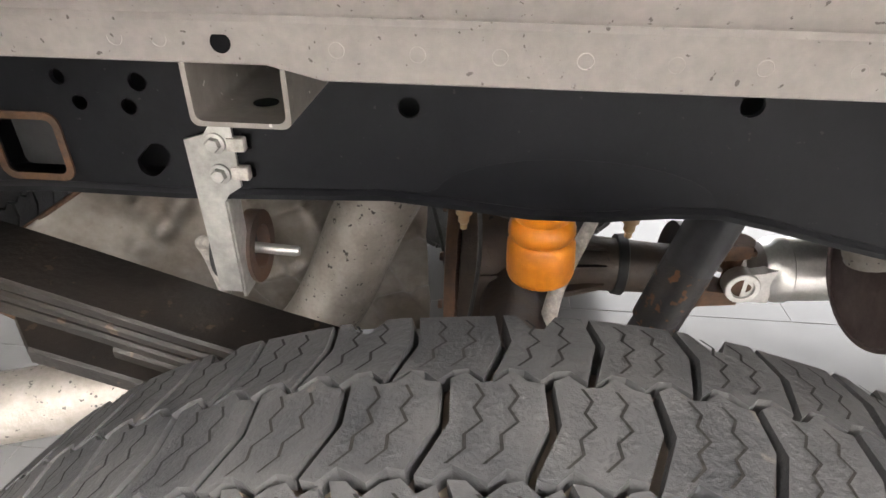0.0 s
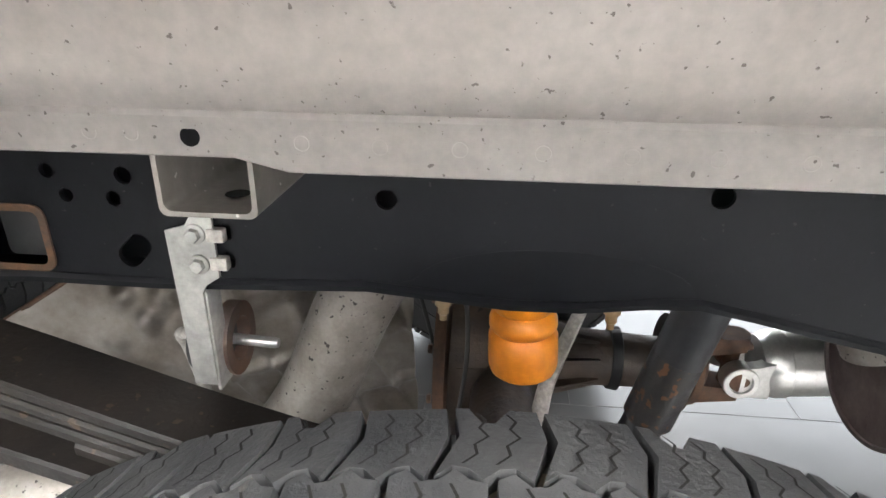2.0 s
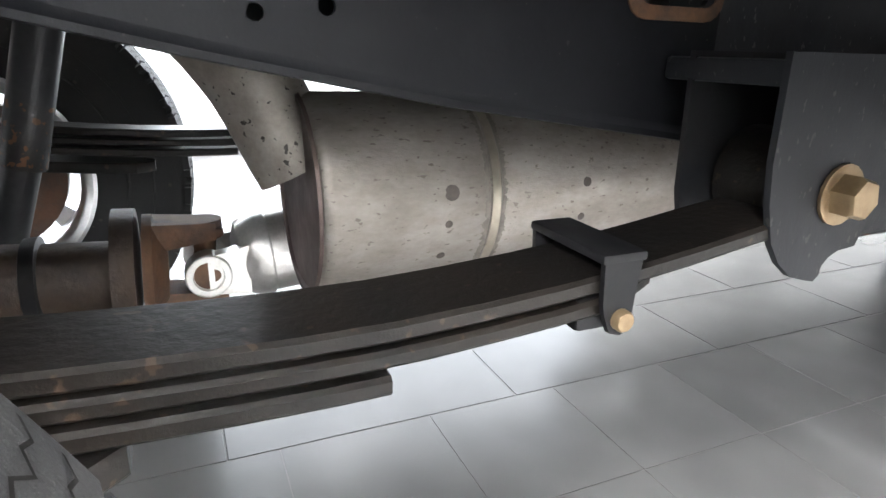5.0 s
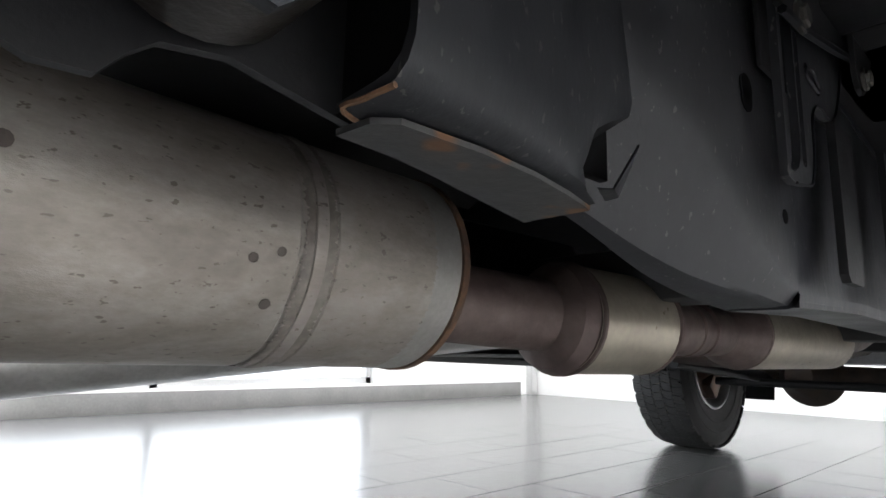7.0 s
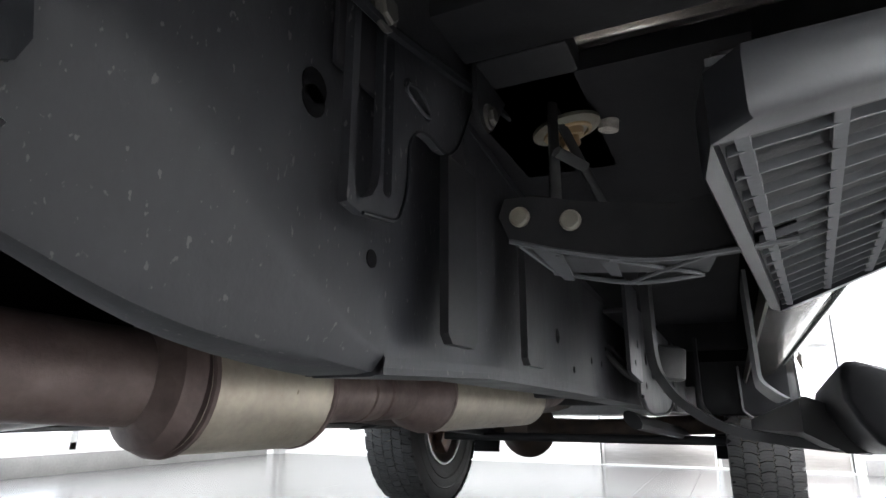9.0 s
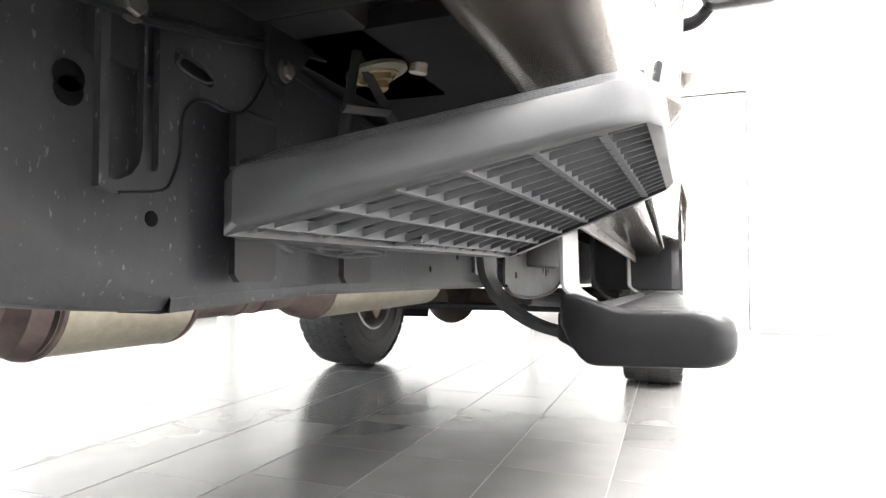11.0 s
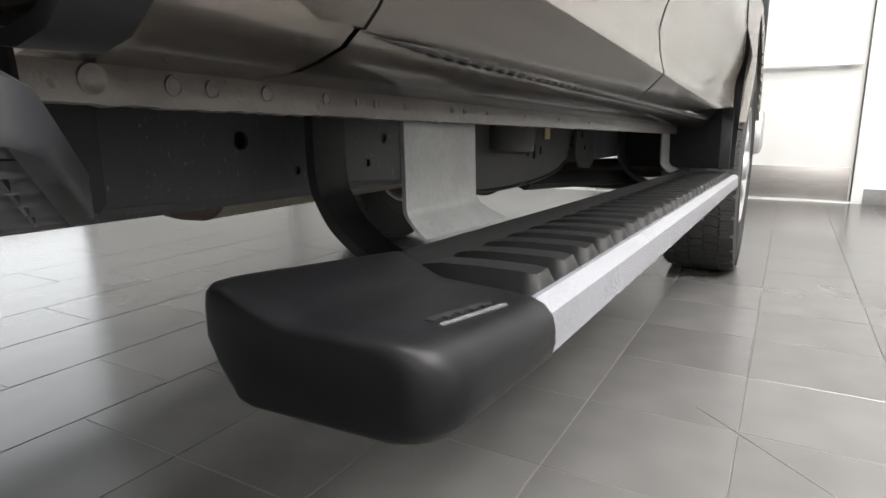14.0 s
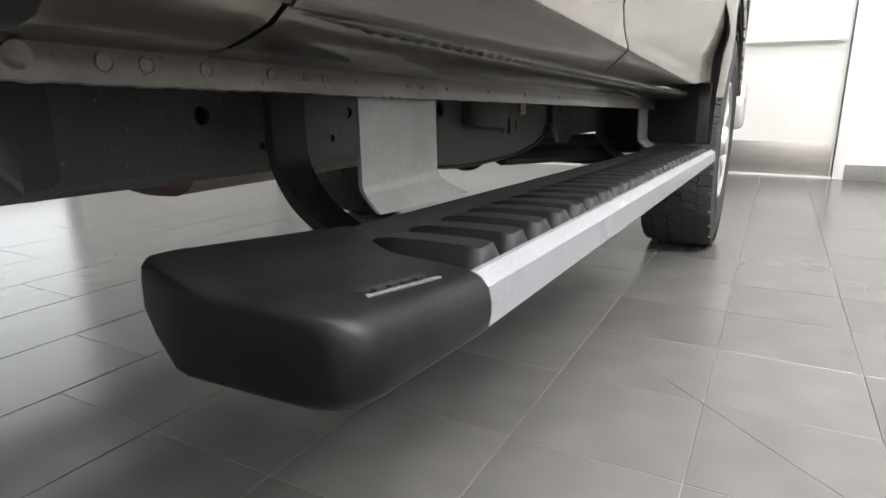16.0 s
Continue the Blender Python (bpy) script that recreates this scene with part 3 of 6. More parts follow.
REAR_HOLES = [circle(-0.466, 0.891, 0.0075, 14), circle(-0.388, 0.889, 0.009, 14), circle(-0.451, 0.867, 0.0075, 14), circle(-0.402, 0.865, 0.008, 14), rrect(-0.553, -0.482, 0.787, 0.852, 0.01),
              slot(-0.391, 0.81, 0.0125, 0.012, 0.012), circle(-0.131, 0.875, 0.0105, 16), circle(0.172, 0.889, 0.011, 16), rrect(0.346, 0.381, 0.795, 0.828, 0.006), circle(0.362, 0.848, 0.0095, 16), circle(0.36, 0.771, 0.0095, 16),
              circle(0.434, 0.776, 0.006, 12), circle(0.449, 0.755, 0.006, 12), circle(0.497, 0.761, 0.0065, 12), circle(0.509, 0.787, 0.0065, 12), slot(-0.672, 0.835, 0.015, 0.006, -0.003), rrect(0.762, 0.845, 0.775, 0.832, 0.014),
              rrect(-0.298, -0.287, 0.826, 0.843, 0.003), rrect(-0.298, -0.287, 0.796, 0.813, 0.003)]
FBOT = [(1.43, 0.516), (1.655, 0.523), (2.09, 0.517), (2.58, 0.507), (3.2, 0.493), (4.9, 0.47)]
FTOP = [(4.9, 0.68), (3.2, 0.70), (2.2, 0.73), (1.6, 0.80), (1.43, 0.83)]
FRONT_HOLES = [circle(1.60, 0.60, 0.006, 12), circle(1.95, 0.6, 0.012, 14), circle(2.2, 0.58, 0.007, 12), circle(2.3, 0.58, 0.007, 12),
               circle(2.05, 0.555, 0.006, 12), circle(2.9, 0.6, 0.016, 14), circle(2.45, 0.62, 0.014, 14)]


def flange(bm, line, y_at, up):
    """A rounded lip along the lower (up=1) or upper (up=-1) edge of the web, turned inboard."""
    rings = []
    for x, z in line:
        y = y_at(x)
        pts = [(0, 0.014), (0.001, 0.007), (0.005, 0.002), (0.012, 0.0), (0.065, 0.0), (0.065, 0.006), (0.014, 0.006), (0.008, 0.008), (0.006, 0.014)]
        rings.append([(x, y + a - 0.0012, z + up * (b - 0.0012)) for a, b in pts])
    loft(bm, rings)


def rail_mesh():
    bm = B()
    plate(bm, BOT + TOP, REAR_HOLES, 0.006, lambda a, b, c: (a, RY + c, b))
    flange(bm, BOT, lambda x: RY, 1)
    flange(bm, [p for p in reversed(TOP)], lambda x: RY, -1)
    plate(bm, BOT + TOP, [], 0.004, lambda a, b, c: (a, RY + 0.0665 + c, b))
    return bm


def front_rail_mesh():
    """The wide front section and the joggle that leads to it, whose bend runs obliquely down and forward."""
    bm = B()
    plate(bm, FBOT + FTOP, FRONT_HOLES, 0.006, lambda a, b, c: (a, FY + c, b))
    flange(bm, FBOT, lambda x: FY, 1)
    flange(bm, list(reversed(FTOP)), lambda x: FY, -1)
    plate(bm, FBOT + FTOP, [], 0.004, lambda a, b, c: (a, FY + 0.0665 + c, b))

    inner = [(0.86, 0.655), (1.0, 0.632), (1.1, 0.606), (1.15, 0.590), (1.19, 0.574), (1.225, 0.556), (1.26, 0.540), (1.30, 0.530), (1.34, 0.5235), (1.40, 0.518), (1.44, 0.5155)]
    cham = [(0.86, 0.013), (1.0, 0.03), (1.1, 0.07), (1.17, 0.105), (1.20, 0.108), (1.26, 0.082), (1.32, 0.052), (1.37, 0.028), (1.41, 0.014), (1.44, 0.013)]
    outy = [(0.86, RY), (0.95, RY - 0.006), (1.05, RY - 0.03), (1.12, RY - 0.052), (1.18, RY - 0.072), (1.24, RY - 0.086), (1.30, FY + 0.002), (1.34, FY), (1.44, FY)]

    def at(line, x):
        for (xa, za), (xb, zb) in zip(line, line[1:]):
            if xa <= x <= xb:
                return za + (zb - za) * (x - xa) / (xb - xa)
        return line[-1][1]

    def soft(line, x):
        return sum(at(line, min(1.44, max(0.86, x + d))) for d in (-0.03, -0.015, 0, 0.015, 0.03)) / 5

    rings = []
    for i in range(46):
        x = 0.86 + 0.57 * i / 45
        zb, zt, c, y = soft(inner, x), 0.89 - 0.06 * i / 45, soft(cham, x), soft(outy, x)
        d = 0.012 + 0.45 * max(0, c - 0.013)
        rings.append([(x, y + 0.068, zb), (x, y + d + 0.012, zb + 0.0002), (x, y + d, zb + 0.002), (x, y + d * 0.8, zb + c * 0.14), (x, y + d * 0.35, zb + c * 0.62), (x, y + d * 0.15, zb + c * 0.84), (x, y + d * 0.03, zb + c * 1.0), (x, y, zb + c * 1.2), (x, y, zb + c * 1.2 + 0.02), (x, y, zt - 0.02), (x, y, zt - 0.012), (x, y + 0.003, zt - 0.004), (x, y + 0.012, zt), (x, y + 0.068, zt)])
    loft(bm, rings)
    return bm


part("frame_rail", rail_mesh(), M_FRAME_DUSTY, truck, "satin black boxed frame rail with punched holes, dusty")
part("frame_rail", mirror_y(rail_mesh()), M_FRAME, truck, "satin black boxed frame rail with punched holes")
part("front_rail", front_rail_mesh(), M_SPECKLED, truck, "black front frame rail speckled with dried mud", 28)
part("front_rail", mirror_y(front_rail_mesh()), M_FRAME, truck, "black front frame rail", 28)
# dark discs paint the shade of holes that are not cut
for x, z, r in ((1.408, 0.599, 0.007), (1.33, 0.700, 0.013), (1.33, 0.690, 0.012)):
    part("punched_hole", lathe(B(), [(0, r), (0.0012, r), (0.0014, r * 0.9)], (x, FY + 0.0006, z), (0, -1, 0), 16), M_HOLE, truck, "dark punched hole")
bm = B()
plate(bm, [(-0.118, 0.789), (-0.05, 0.782), (0.0, 0.778), (0.06, 0.779), (0.13, 0.787), (0.165, 0.789)] + [(0.03 + 0.135 * math.cos(radians(a)), 0.789 + 0.042 * math.sin(radians(a))) for a in range(5, 180, 12)], [], -0.0003, lambda a, b, c: (a, RY - 0.0002 + c, b))
part("dust_veil", bm, M_DUST, truck, "pale arc of dust on the rail")
# bright oval wear mark and rust on the web
bm = B()
for ring, t in ((rrect(-0.557, -0.478, 0.783, 0.856, 0.014), 0.0),):
    plate(bm, ring, [rrect(-0.5495, -0.4855, 0.7905, 0.8485, 0.008)], -0.0025, lambda a, b, c: (a, RY - 0.0006 + c, b))
part("hole_collar", bm, M_RUST, truck, "rusty rim of a square rail opening")
bm = B()
plate(bm, rrect(0.752, 0.86, 0.764, 0.843, 0.02), [rrect(0.763, 0.853, 0.776, 0.831, 0.014)], -0.002, lambda a, b, c: (a, RY - 0.0006 + c, b))
part("hole_collar", bm, M_RUST, truck, "rusty rim of an oval rail opening")
# cross members between the rails
for x, z, w, h in ((-0.9, 0.86, 0.08, 0.1), (-0.515, 0.82, 0.06, 0.06), (0.62, 0.80, 0.07, 0.12), (1.75, 0.60, 0.12, 0.09), (2.7, 0.56, 0.14, 0.08), (3.4, 0.55, 0.10, 0.09), (4.6, 0.58, 0.1, 0.12)):
    part("cross_member", box(B(), x - w / 2, x + w / 2, -0.36 if x < 1 else -0.455, 0.36 if x < 1 else 0.455, z - h / 2, z + h / 2, 0.01), M_FRAME, truck)

# -- leaf spring --
LTOP = [(-0.80, 0.842), (-0.72, 0.822), (-0.607, 0.786), (-0.463, 0.741), (-0.316, 0.69), (-0.2, 0.654), (-0.1, 0.629), (0.0, 0.612), (0.1, 0.6), (0.2, 0.59), (0.35, 0.58), (0.5, 0.577), (0.66, 0.589), (0.78, 0.606), (0.86, 0.621)]
SY0, SY1 = -0.502, -0.424


def leaf_at(x):
    for (xa, za), (xb, zb) in zip(LTOP, LTOP[1:]):
        if xa <= x <= xb:
            return za + (zb - za) * (x - xa) / (xb - xa)
    return LTOP[-1][1]


def leaf(x0, x1, drop, th, y0=SY0, y1=SY1, taper=(0, 0), n=28):
    bm = B()
    rings = []
    for i in range(n + 1):
        x = x0 + (x1 - x0) * i / n
        z = sum(leaf_at(min(max(x + d, -0.8), 0.86)) for d in (-0.05, -0.025, 0, 0.025, 0.05)) / 5 - drop(x)
        e = 0.0
        if i == 0:
            e = taper[0]
        if i == n:
            e = taper[1]
        r = 0.003
        rings.append([(x, y0 + r + e, z), (x, y1 - r - e, z), (x, y1 - e, z - r), (x, y1 - e, z - th + r), (x, y1 - r - e, z - th), (x, y0 + r + e, z - th), (x, y0 + e, z - th + r), (x, y0 + e, z - r)])
    return loft(bm, rings)


spring = new("leaf_spring")
spring.parent = truck
spring["label"] = "black multi-leaf rear spring with a clip and eye bolt"
part("leaf", leaf(-0.80, 0.86, lambda x: 0.0, 0.014), M_SPRING, spring)
part("leaf", leaf(-0.80, -0.20, lambda x: 0.0165, 0.012), M_SPRING, spring)
part("leaf", leaf(-0.587, 0.715, lambda x: 0.032 if x < -0.3 else 0.032 - 0.014 * min(1, (x + 0.3) / 0.25), 0.013, taper=(0.006, 0.02)), M_SPRING, spring)
part("leaf", leaf(-0.40, 0.5, lambda x: 0.046 - 0.010 * min(1, max(0, (x + 0.3) / 0.25)), 0.014), M_SPRING, spring)
part("helper_leaf", leaf(-0.505, 0.35, lambda x: 0.060 + 0.006 * max(0, -x) / 0.48, 0.020, -0.515, -0.43, taper=(0.03, 0.03)), M_SPRING, spring, "thick black helper leaf with cut corners")
# the eye at the front end and its bolt
bm = B()
lathe(bm, [(0, 0.022), (0, 0.046), (0.074, 0.046), (0.074, 0.022)], (0.882, SY0 + 0.012, 0.632), (0, 1, 0), 28)
part("spring_eye", bm, M_SPRING, spring)
bm = B()
hexbolt(bm, (0.880, -0.5045, 0.632), (0, -1, 0), 0.0185, 0.022, 0.0255)
part("eye_bolt", bm, M_BRASS, spring, "yellow zinc bolt head")
# clip round the leaves
bm = B()
plate(bm, [(0.648, 0.606), (0.650, 0.57), (0.652, 0.562), (0.658, 0.548), (0.668, 0.545), (0.676, 0.552), (0.677, 0.575), (0.681, 0.606)], [], -0.005, lambda a, b, c: (a, SY0 - 0.002 + c, b))
plate(bm, [(0.648, 0.606), (0.650, 0.57), (0.640, 0.56), (0.640, 0.546), (0.668, 0.543), (0.676, 0.552), (0.677, 0.575), (0.681, 0.606)], [], 0.005, lambda a, b, c: (a, SY1 + 0.003 + c, b))
box(bm, 0.646, 0.684, SY0 - 0.0075, SY1 + 0.0085, 0.6, 0.607, 0.002)
box(bm, 0.638, 0.672, SY0 + 0.004, SY1, 0.546, 0.572, 0.004)
part("spring_clip", bm, M_BLACK, spring)
bm = B()
lathe(bm, [(0, 0.0082), (0.005, 0.0082), (0.007, 0.0068), (0.0072, 0.003)], (0.666, SY0 - 0.007, 0.558), (0, -1, 0), 16)
tube(bm, [(0.666, SY0 - 0.006, 0.558), (0.666, SY1 + 0.02, 0.558)], 0.006, 10)
part("clip_bolt", bm, M_BRASS, spring, "small yellow zinc clip bolt")
# shackle
bm = B()
box(bm, -0.845, -0.80, -0.512, -0.505, 0.80, 0.93, 0.003)
box(bm, -0.845, -0.80, -0.42, -0.413, 0.80, 0.93, 0.003)
lathe(bm, [(0, 0.03), (0.1, 0.03)], (-0.822, -0.513, 0.828), (0, 1, 0), 20)
part("shackle", bm, M_BLACK, spring)
# axle seat with u-bolts
bm = B()
box(bm, -0.09, 0.09, -0.52, -0.41, 0.475, 0.545, 0.008)
part("axle_pad", bm, M_CAST, spring)
for x in (-0.065, 0.065):
    part("u_bolt", tube(B(), smooth_path([(x, -0.507, 0.42), (x, -0.507, 0.6), (x, -0.495, 0.628), (x, -0.463, 0.632), (x, -0.43, 0.628), (x, -0.419, 0.6), (x, -0.419, 0.42)], 4), 0.008, 10), M_SPRING, spring)
lspring = copy_thing(spring, Matrix.Identity(4))
lspring.parent = truck
lspring.location.y = 0.926

# -- spring hanger bracket below the front end of the narrow rail --
HANG = [(0.795, 0.74), (0.797, 0.66), (0.802, 0.628), (0.812, 0.597), (0.826, 0.578), (0.843, 0.565), (0.86, 0.560), (0.873, 0.557), (0.879, 0.562), (0.8795, 0.570), (0.886, 0.577), (0.896, 0.582), (0.908, 0.583), (0.917, 0.584), (0.925, 0.600), (0.927, 0.63), (0.928, 0.74)]
bm = B()
plate(bm, HANG, [], -0.006, lambda a, b, c: (a, -0.498 + c, b))
rings = []
for i in range(13):
    s = i / 12
    x = 0.949 + 0.202 * s
    yo, yi = -0.472 + 0.026 * s ** 1.5, -0.427 + 0.054 * s
    zb = 0.572 - 0.005 * s
    k = 1 - min(1, s / 0.12)
    r, w = 0.034 * s ** 6, 0.0
    sec = [(0.002, yo, 0.74), (0.5 * r, yo, zb + 0.075), (0.35 * r, yo, zb + 0.062), (-0.35 * r, yo, zb + 0.052), (-0.85 * r, yo, zb + 0.042), (-1.12 * r, yo, zb + 0.031), (-1.3 * r, yo + 0.001, zb + 0.021), (-0.002 * k - 1.5 * r, yo + 0.003, zb + 0.010), (-0.004 * k - 0.9 * r, yo + 0.008, zb + 0.003), (-0.006 * k - 0.2 * r, yo + 0.016, zb), (-0.004 * k - 0.012 * s, yi, zb)]
    out = [(x + a, b, c) for a, b, c in sec]
    inn = [(x + a, b + 0.005, c + 0.005 * (n > 5)) for n, (a, b, c) in enumerate(sec)]
    if i == 0:
        back = [(0.927, b - 0.030, c) if n < 4 else (a, b, c) for n, (a, b, c) in enumerate(out)]
        rings.append(back + [(a, b + 0.005, c) for a, b, c in back[::-1]])
    rings.append(out + inn[::-1])
loft(bm, rings)
box(bm, 0.80, 1.14, -0.495, -0.375, 0.715, 0.735, 0.004)
loft(bm, [[(1.112, -0.452, 0.566), (1.146, -0.436, 0.568), (1.146, -0.435, 0.570), (1.112, -0.451, 0.568)]] + [[(1.124 + 0.6 * q, -0.456 - 0.25 * q, 0.568 + 1.0 * q), (1.147 + 0.5 * q, -0.4455 - 0.15 * q, 0.569 + q), (1.148 + 0.5 * q, -0.4435 - 0.15 * q, 0.570 + q), (1.125 + 0.6 * q, -0.454 - 0.25 * q, 0.569 + q)] for q in (0.0, 0.01, 0.02, 0.031)])
part("spring_hanger", bm, M_HANGER, truck, "dusty black spring hanger bracket with a hooked notch")
bm = B()
loft(bm, [[(x, y, 0.5712 - 0.0053 * (x - 0.949) / 0.2 + dz) for x, y in ((0.953, -0.410), (0.955, -0.434), (0.965, -0.444), (1.015, -0.447), (1.062, -0.444), (1.104, -0.437), (1.140, -0.428), (1.141, -0.372), (1.09, -0.384), (1.022, -0.401), (0.985, -0.408))] for dz in (-0.004, -0.0008)])
part("hanger_sole", bm, M_SOLE, truck, "pale dusty foot plate with rust patches")
part("rust_edge", tube(B(), smooth_path([(0.945, -0.464, 0.5725), (0.943, -0.446, 0.5715), (0.945, -0.428, 0.5715), (0.99, -0.415, 0.5708), (1.06, -0.396, 0.569), (1.137, -0.374, 0.5665)], 4), 0.0015, 6), M_RUST, truck, "rusted lower edge")
bm = B()
plate(bm, [(0.80, 0.74), (0.804, 0.62), (0.812, 0.585), (0.822, 0.566), (0.832, 0.562), (0.852, 0.563), (0.862, 0.575), (0.872, 0.583), (0.90, 0.587), (0.96, 0.575), (1.10, 0.59), (1.11, 0.74)], [], 0.006, lambda a, b, c: (a, -0.41 + c, b))
part("hanger_tab", bm, M_BLACK, truck)
# black plates paint the shade in the hanger's slit and interior
part("hanger_web", box(B(), 1.085, 1.149, -0.437, -0.430, 0.582, 0.665, 0.001), M_HOLE, truck, "black plate painted as the shade inside the hanger")
part("hanger_web", box(B(), 0.955, 0.962, -0.462, -0.41, 0.58, 0.712, 0.001), M_HOLE, truck, "black plate painted as the shade inside the hanger")

# -- rear axle, differential, shaft --
axle = new("rear_axle")
axle.parent = truck
axle["label"] = "brown cast rear axle with its differential"
part("axle_tube", tube(B(), [(0, -0.68, RT), (0, -0.5, RT), (0, -0.2, RT), (0, 0.2, RT), (0, 0.5, RT), (0, 0.68, RT)], [0.055, 0.052, 0.056, 0.056, 0.052, 0.055], 24), M_CAST, axle)
bm = B()
lathe(bm, [(-0.098, 0.10), (-0.095, 0.165), (-0.05, 0.160), (-0.01, 0.138), (0.03, 0.104), (0.06, 0.078), (0.09, 0.062), (0.14, 0.053), (0.24, 0.049), (0.295, 0.048)], (0, 0.08, 0.435), (1, 0, -0.03), 36)
part("differential", bm, M_CAST, axle)
for k in range(5):
    a = radians(30 + 42 * k)
    m = Matrix.Translation((0.05, 0.08, 0.435)) @ Matrix.Rotation(a, 4, "X")
    part("rib", loft(B(), [[m @ Vector(p) for p in ((x, -w, 0.05), (x, w, 0.05), (x, w * 0.7, r), (x, -w * 0.7, r))] for x, r, w in ((-0.13, 0.166, 0.007), (-0.08, 0.160, 0.007), (-0.02, 0.118, 0.006), (0.04, 0.078, 0.006), (0.12, 0.056, 0.005))]), M_CAST, axle)
bm = B()
lathe(bm, [(-0.122, 0.06), (-0.121, 0.14), (-0.118, 0.176), (-0.106, 0.182), (-0.099, 0.182), (-0.096, 0.16)], (0, 0.08, 0.435), (1, 0, 0), 40)
for k in range(12):
    a = 2 * math.pi * k / 12
    hexbolt(bm, (-0.119, 0.08 + 0.165 * math.cos(a), 0.435 + 0.165 * math.sin(a)), (-1, 0, 0), 0.008, 0.009)
part("cover", bm, M_RUSTY, axle, "rusty bolted cover flange")
bm = B()
lathe(bm, [(0, 0.05), (0.002, 0.090), (0.030, 0.090), (0.032, 0.055)], (0.294, 0.085, 0.427), (1, 0, -0.05), 36)
part("pinion_boot", lathe(B(), [(0, 0.048), (0.003, 0.058), (0.02, 0.060), (0.024, 0.05)], (0.19, 0.085, 0.428), (1, 0, -0.03), 32), M_BLACK, axle, "black ring round the pinion housing")
part("pinion_flange", bm, M_CAST, axle, "thick round pinion flange")
bm = B()
lathe(bm, [(0, 0.078), (0.012, 0.078), (0.02, 0.06), (0.03, 0.045)], (0.333, 0.085, 0.429), (1, 0, -0.05), 30)
for s in (-1, 1):
    loft(bm, [[(0.345, 0.085 - 0.032, 0.43 + s * 0.03), (0.345, 0.085 + 0.032, 0.43 + s * 0.03), (0.345, 0.085 + 0.032, 0.43 + s * 0.07), (0.345, 0.085 - 0.032, 0.43 + s * 0.07)],
              [(0.43, 0.085 - 0.026, 0.43 + s * 0.04), (0.43, 0.085 + 0.026, 0.43 + s * 0.04), (0.43, 0.085 + 0.026, 0.43 + s * 0.064), (0.43, 0.085 - 0.026, 0.43 + s * 0.064)]])
    lathe(bm, [(0, 0.026), (0.026, 0.026)], (0.414, 0.085, 0.43 + s * 0.04), (0, 0, s), 18)
    box(bm, 0.345, 0.44, 0.059, 0.111, 0.43 + s * 0.05 - 0.006, 0.43 + s * 0.05 + 0.006, 0.003)
part("flange_yoke", bm, M_RUSTY, axle, "rusty flange yoke")

shaft = new("drive_shaft")
shaft.parent = truck
shaft["label"] = "bare aluminium drive shaft with a universal joint"
UJ = Vector((0.414, 0.085, 0.430))
SD = Vector((1, -0.01, 0.09)).normalized()
bm = B()
lathe(bm, [(0.038, 0.03), (0.046, 0.052), (0.060, 0.060), (0.072, 0.063), (0.088, 0.063), (0.091, 0.060), (1.35, 0.060), (1.39, 0.04), (1.6, 0.036)], UJ, SD, 36)
part("tube", bm, M_ALU, shaft)
for s in (-1, 1):
    bm = B()
    loft(bm, [[UJ + Vector((0.056, s * 0.026, -0.036)), UJ + Vector((0.056, s * 0.026, 0.036)), UJ + Vector((0.056, s * 0.054, 0.036)), UJ + Vector((0.056, s * 0.054, -0.036))],
              [UJ + Vector((0.03, s * 0.036, -0.031)), UJ + Vector((0.03, s * 0.036, 0.031)), UJ + Vector((0.03, s * 0.06, 0.031)), UJ + Vector((0.03, s * 0.06, -0.031))],
              [UJ + Vector((0.0, s * 0.04, -0.028)), UJ + Vector((0.0, s * 0.04, 0.028)), UJ + Vector((0.0, s * 0.062, 0.028)), UJ + Vector((0.0, s * 0.062, -0.028))]])
    lathe(bm, [(0.036, 0.031), (0.064, 0.031), (0.066, 0.029), (0.066, 0.021), (0.06, 0.02)], UJ, (0, s, 0), 24)
    part("yoke_ear", bm, M_ALU, shaft, "pale machined yoke ear")
bm = B()
for s in (-1, 1):
    lathe(bm, [(0, 0.013), (0.0605, 0.0195), (0.0615, 0.012)], UJ, (0, s, 0), 18)
    lathe(bm, [(0, 0.013), (0.05, 0.018)], UJ, (0, 0, s), 18)
part("joint_cross", bm, M_RUSTY, shaft, "rusty joint cross")

# -- bump stop, shock absorber --
bm = B()
lathe(bm, [(-0.006, 0.0305), (-0.008, 0.033), (-0.022, 0.0335), (-0.0265, 0.0305), (-0.028, 0.0296), (-0.031, 0.033), (-0.038, 0.0362), (-0.046, 0.0364), (-0.0505, 0.0333), (-0.052, 0.0318), (-0.0535, 0.0333), (-0.058, 0.0372), (-0.075, 0.0378), (-0.094, 0.0376), (-0.1005, 0.0355), (-0.103, 0.0325), (-0.104, 0.01)], (0.004, -0.336, 0.777), (-0.05, 0, 1), 36)
part("bump_stop", bm, M_ORANGE, truck, "orange urethane bump stop with rounded folds", 48)
bm = B()
lathe(bm, [(0, 0.031), (-0.010, 0.034), (-0.045, 0.037), (-0.09, 0.037), (-0.104, 0.024)], (0.004, 0.340, 0.775), (-0.05, 0, 1), 24)
part("bump_stop", bm, M_ORANGE, truck, "orange urethane bump stop with rounded folds", 48)
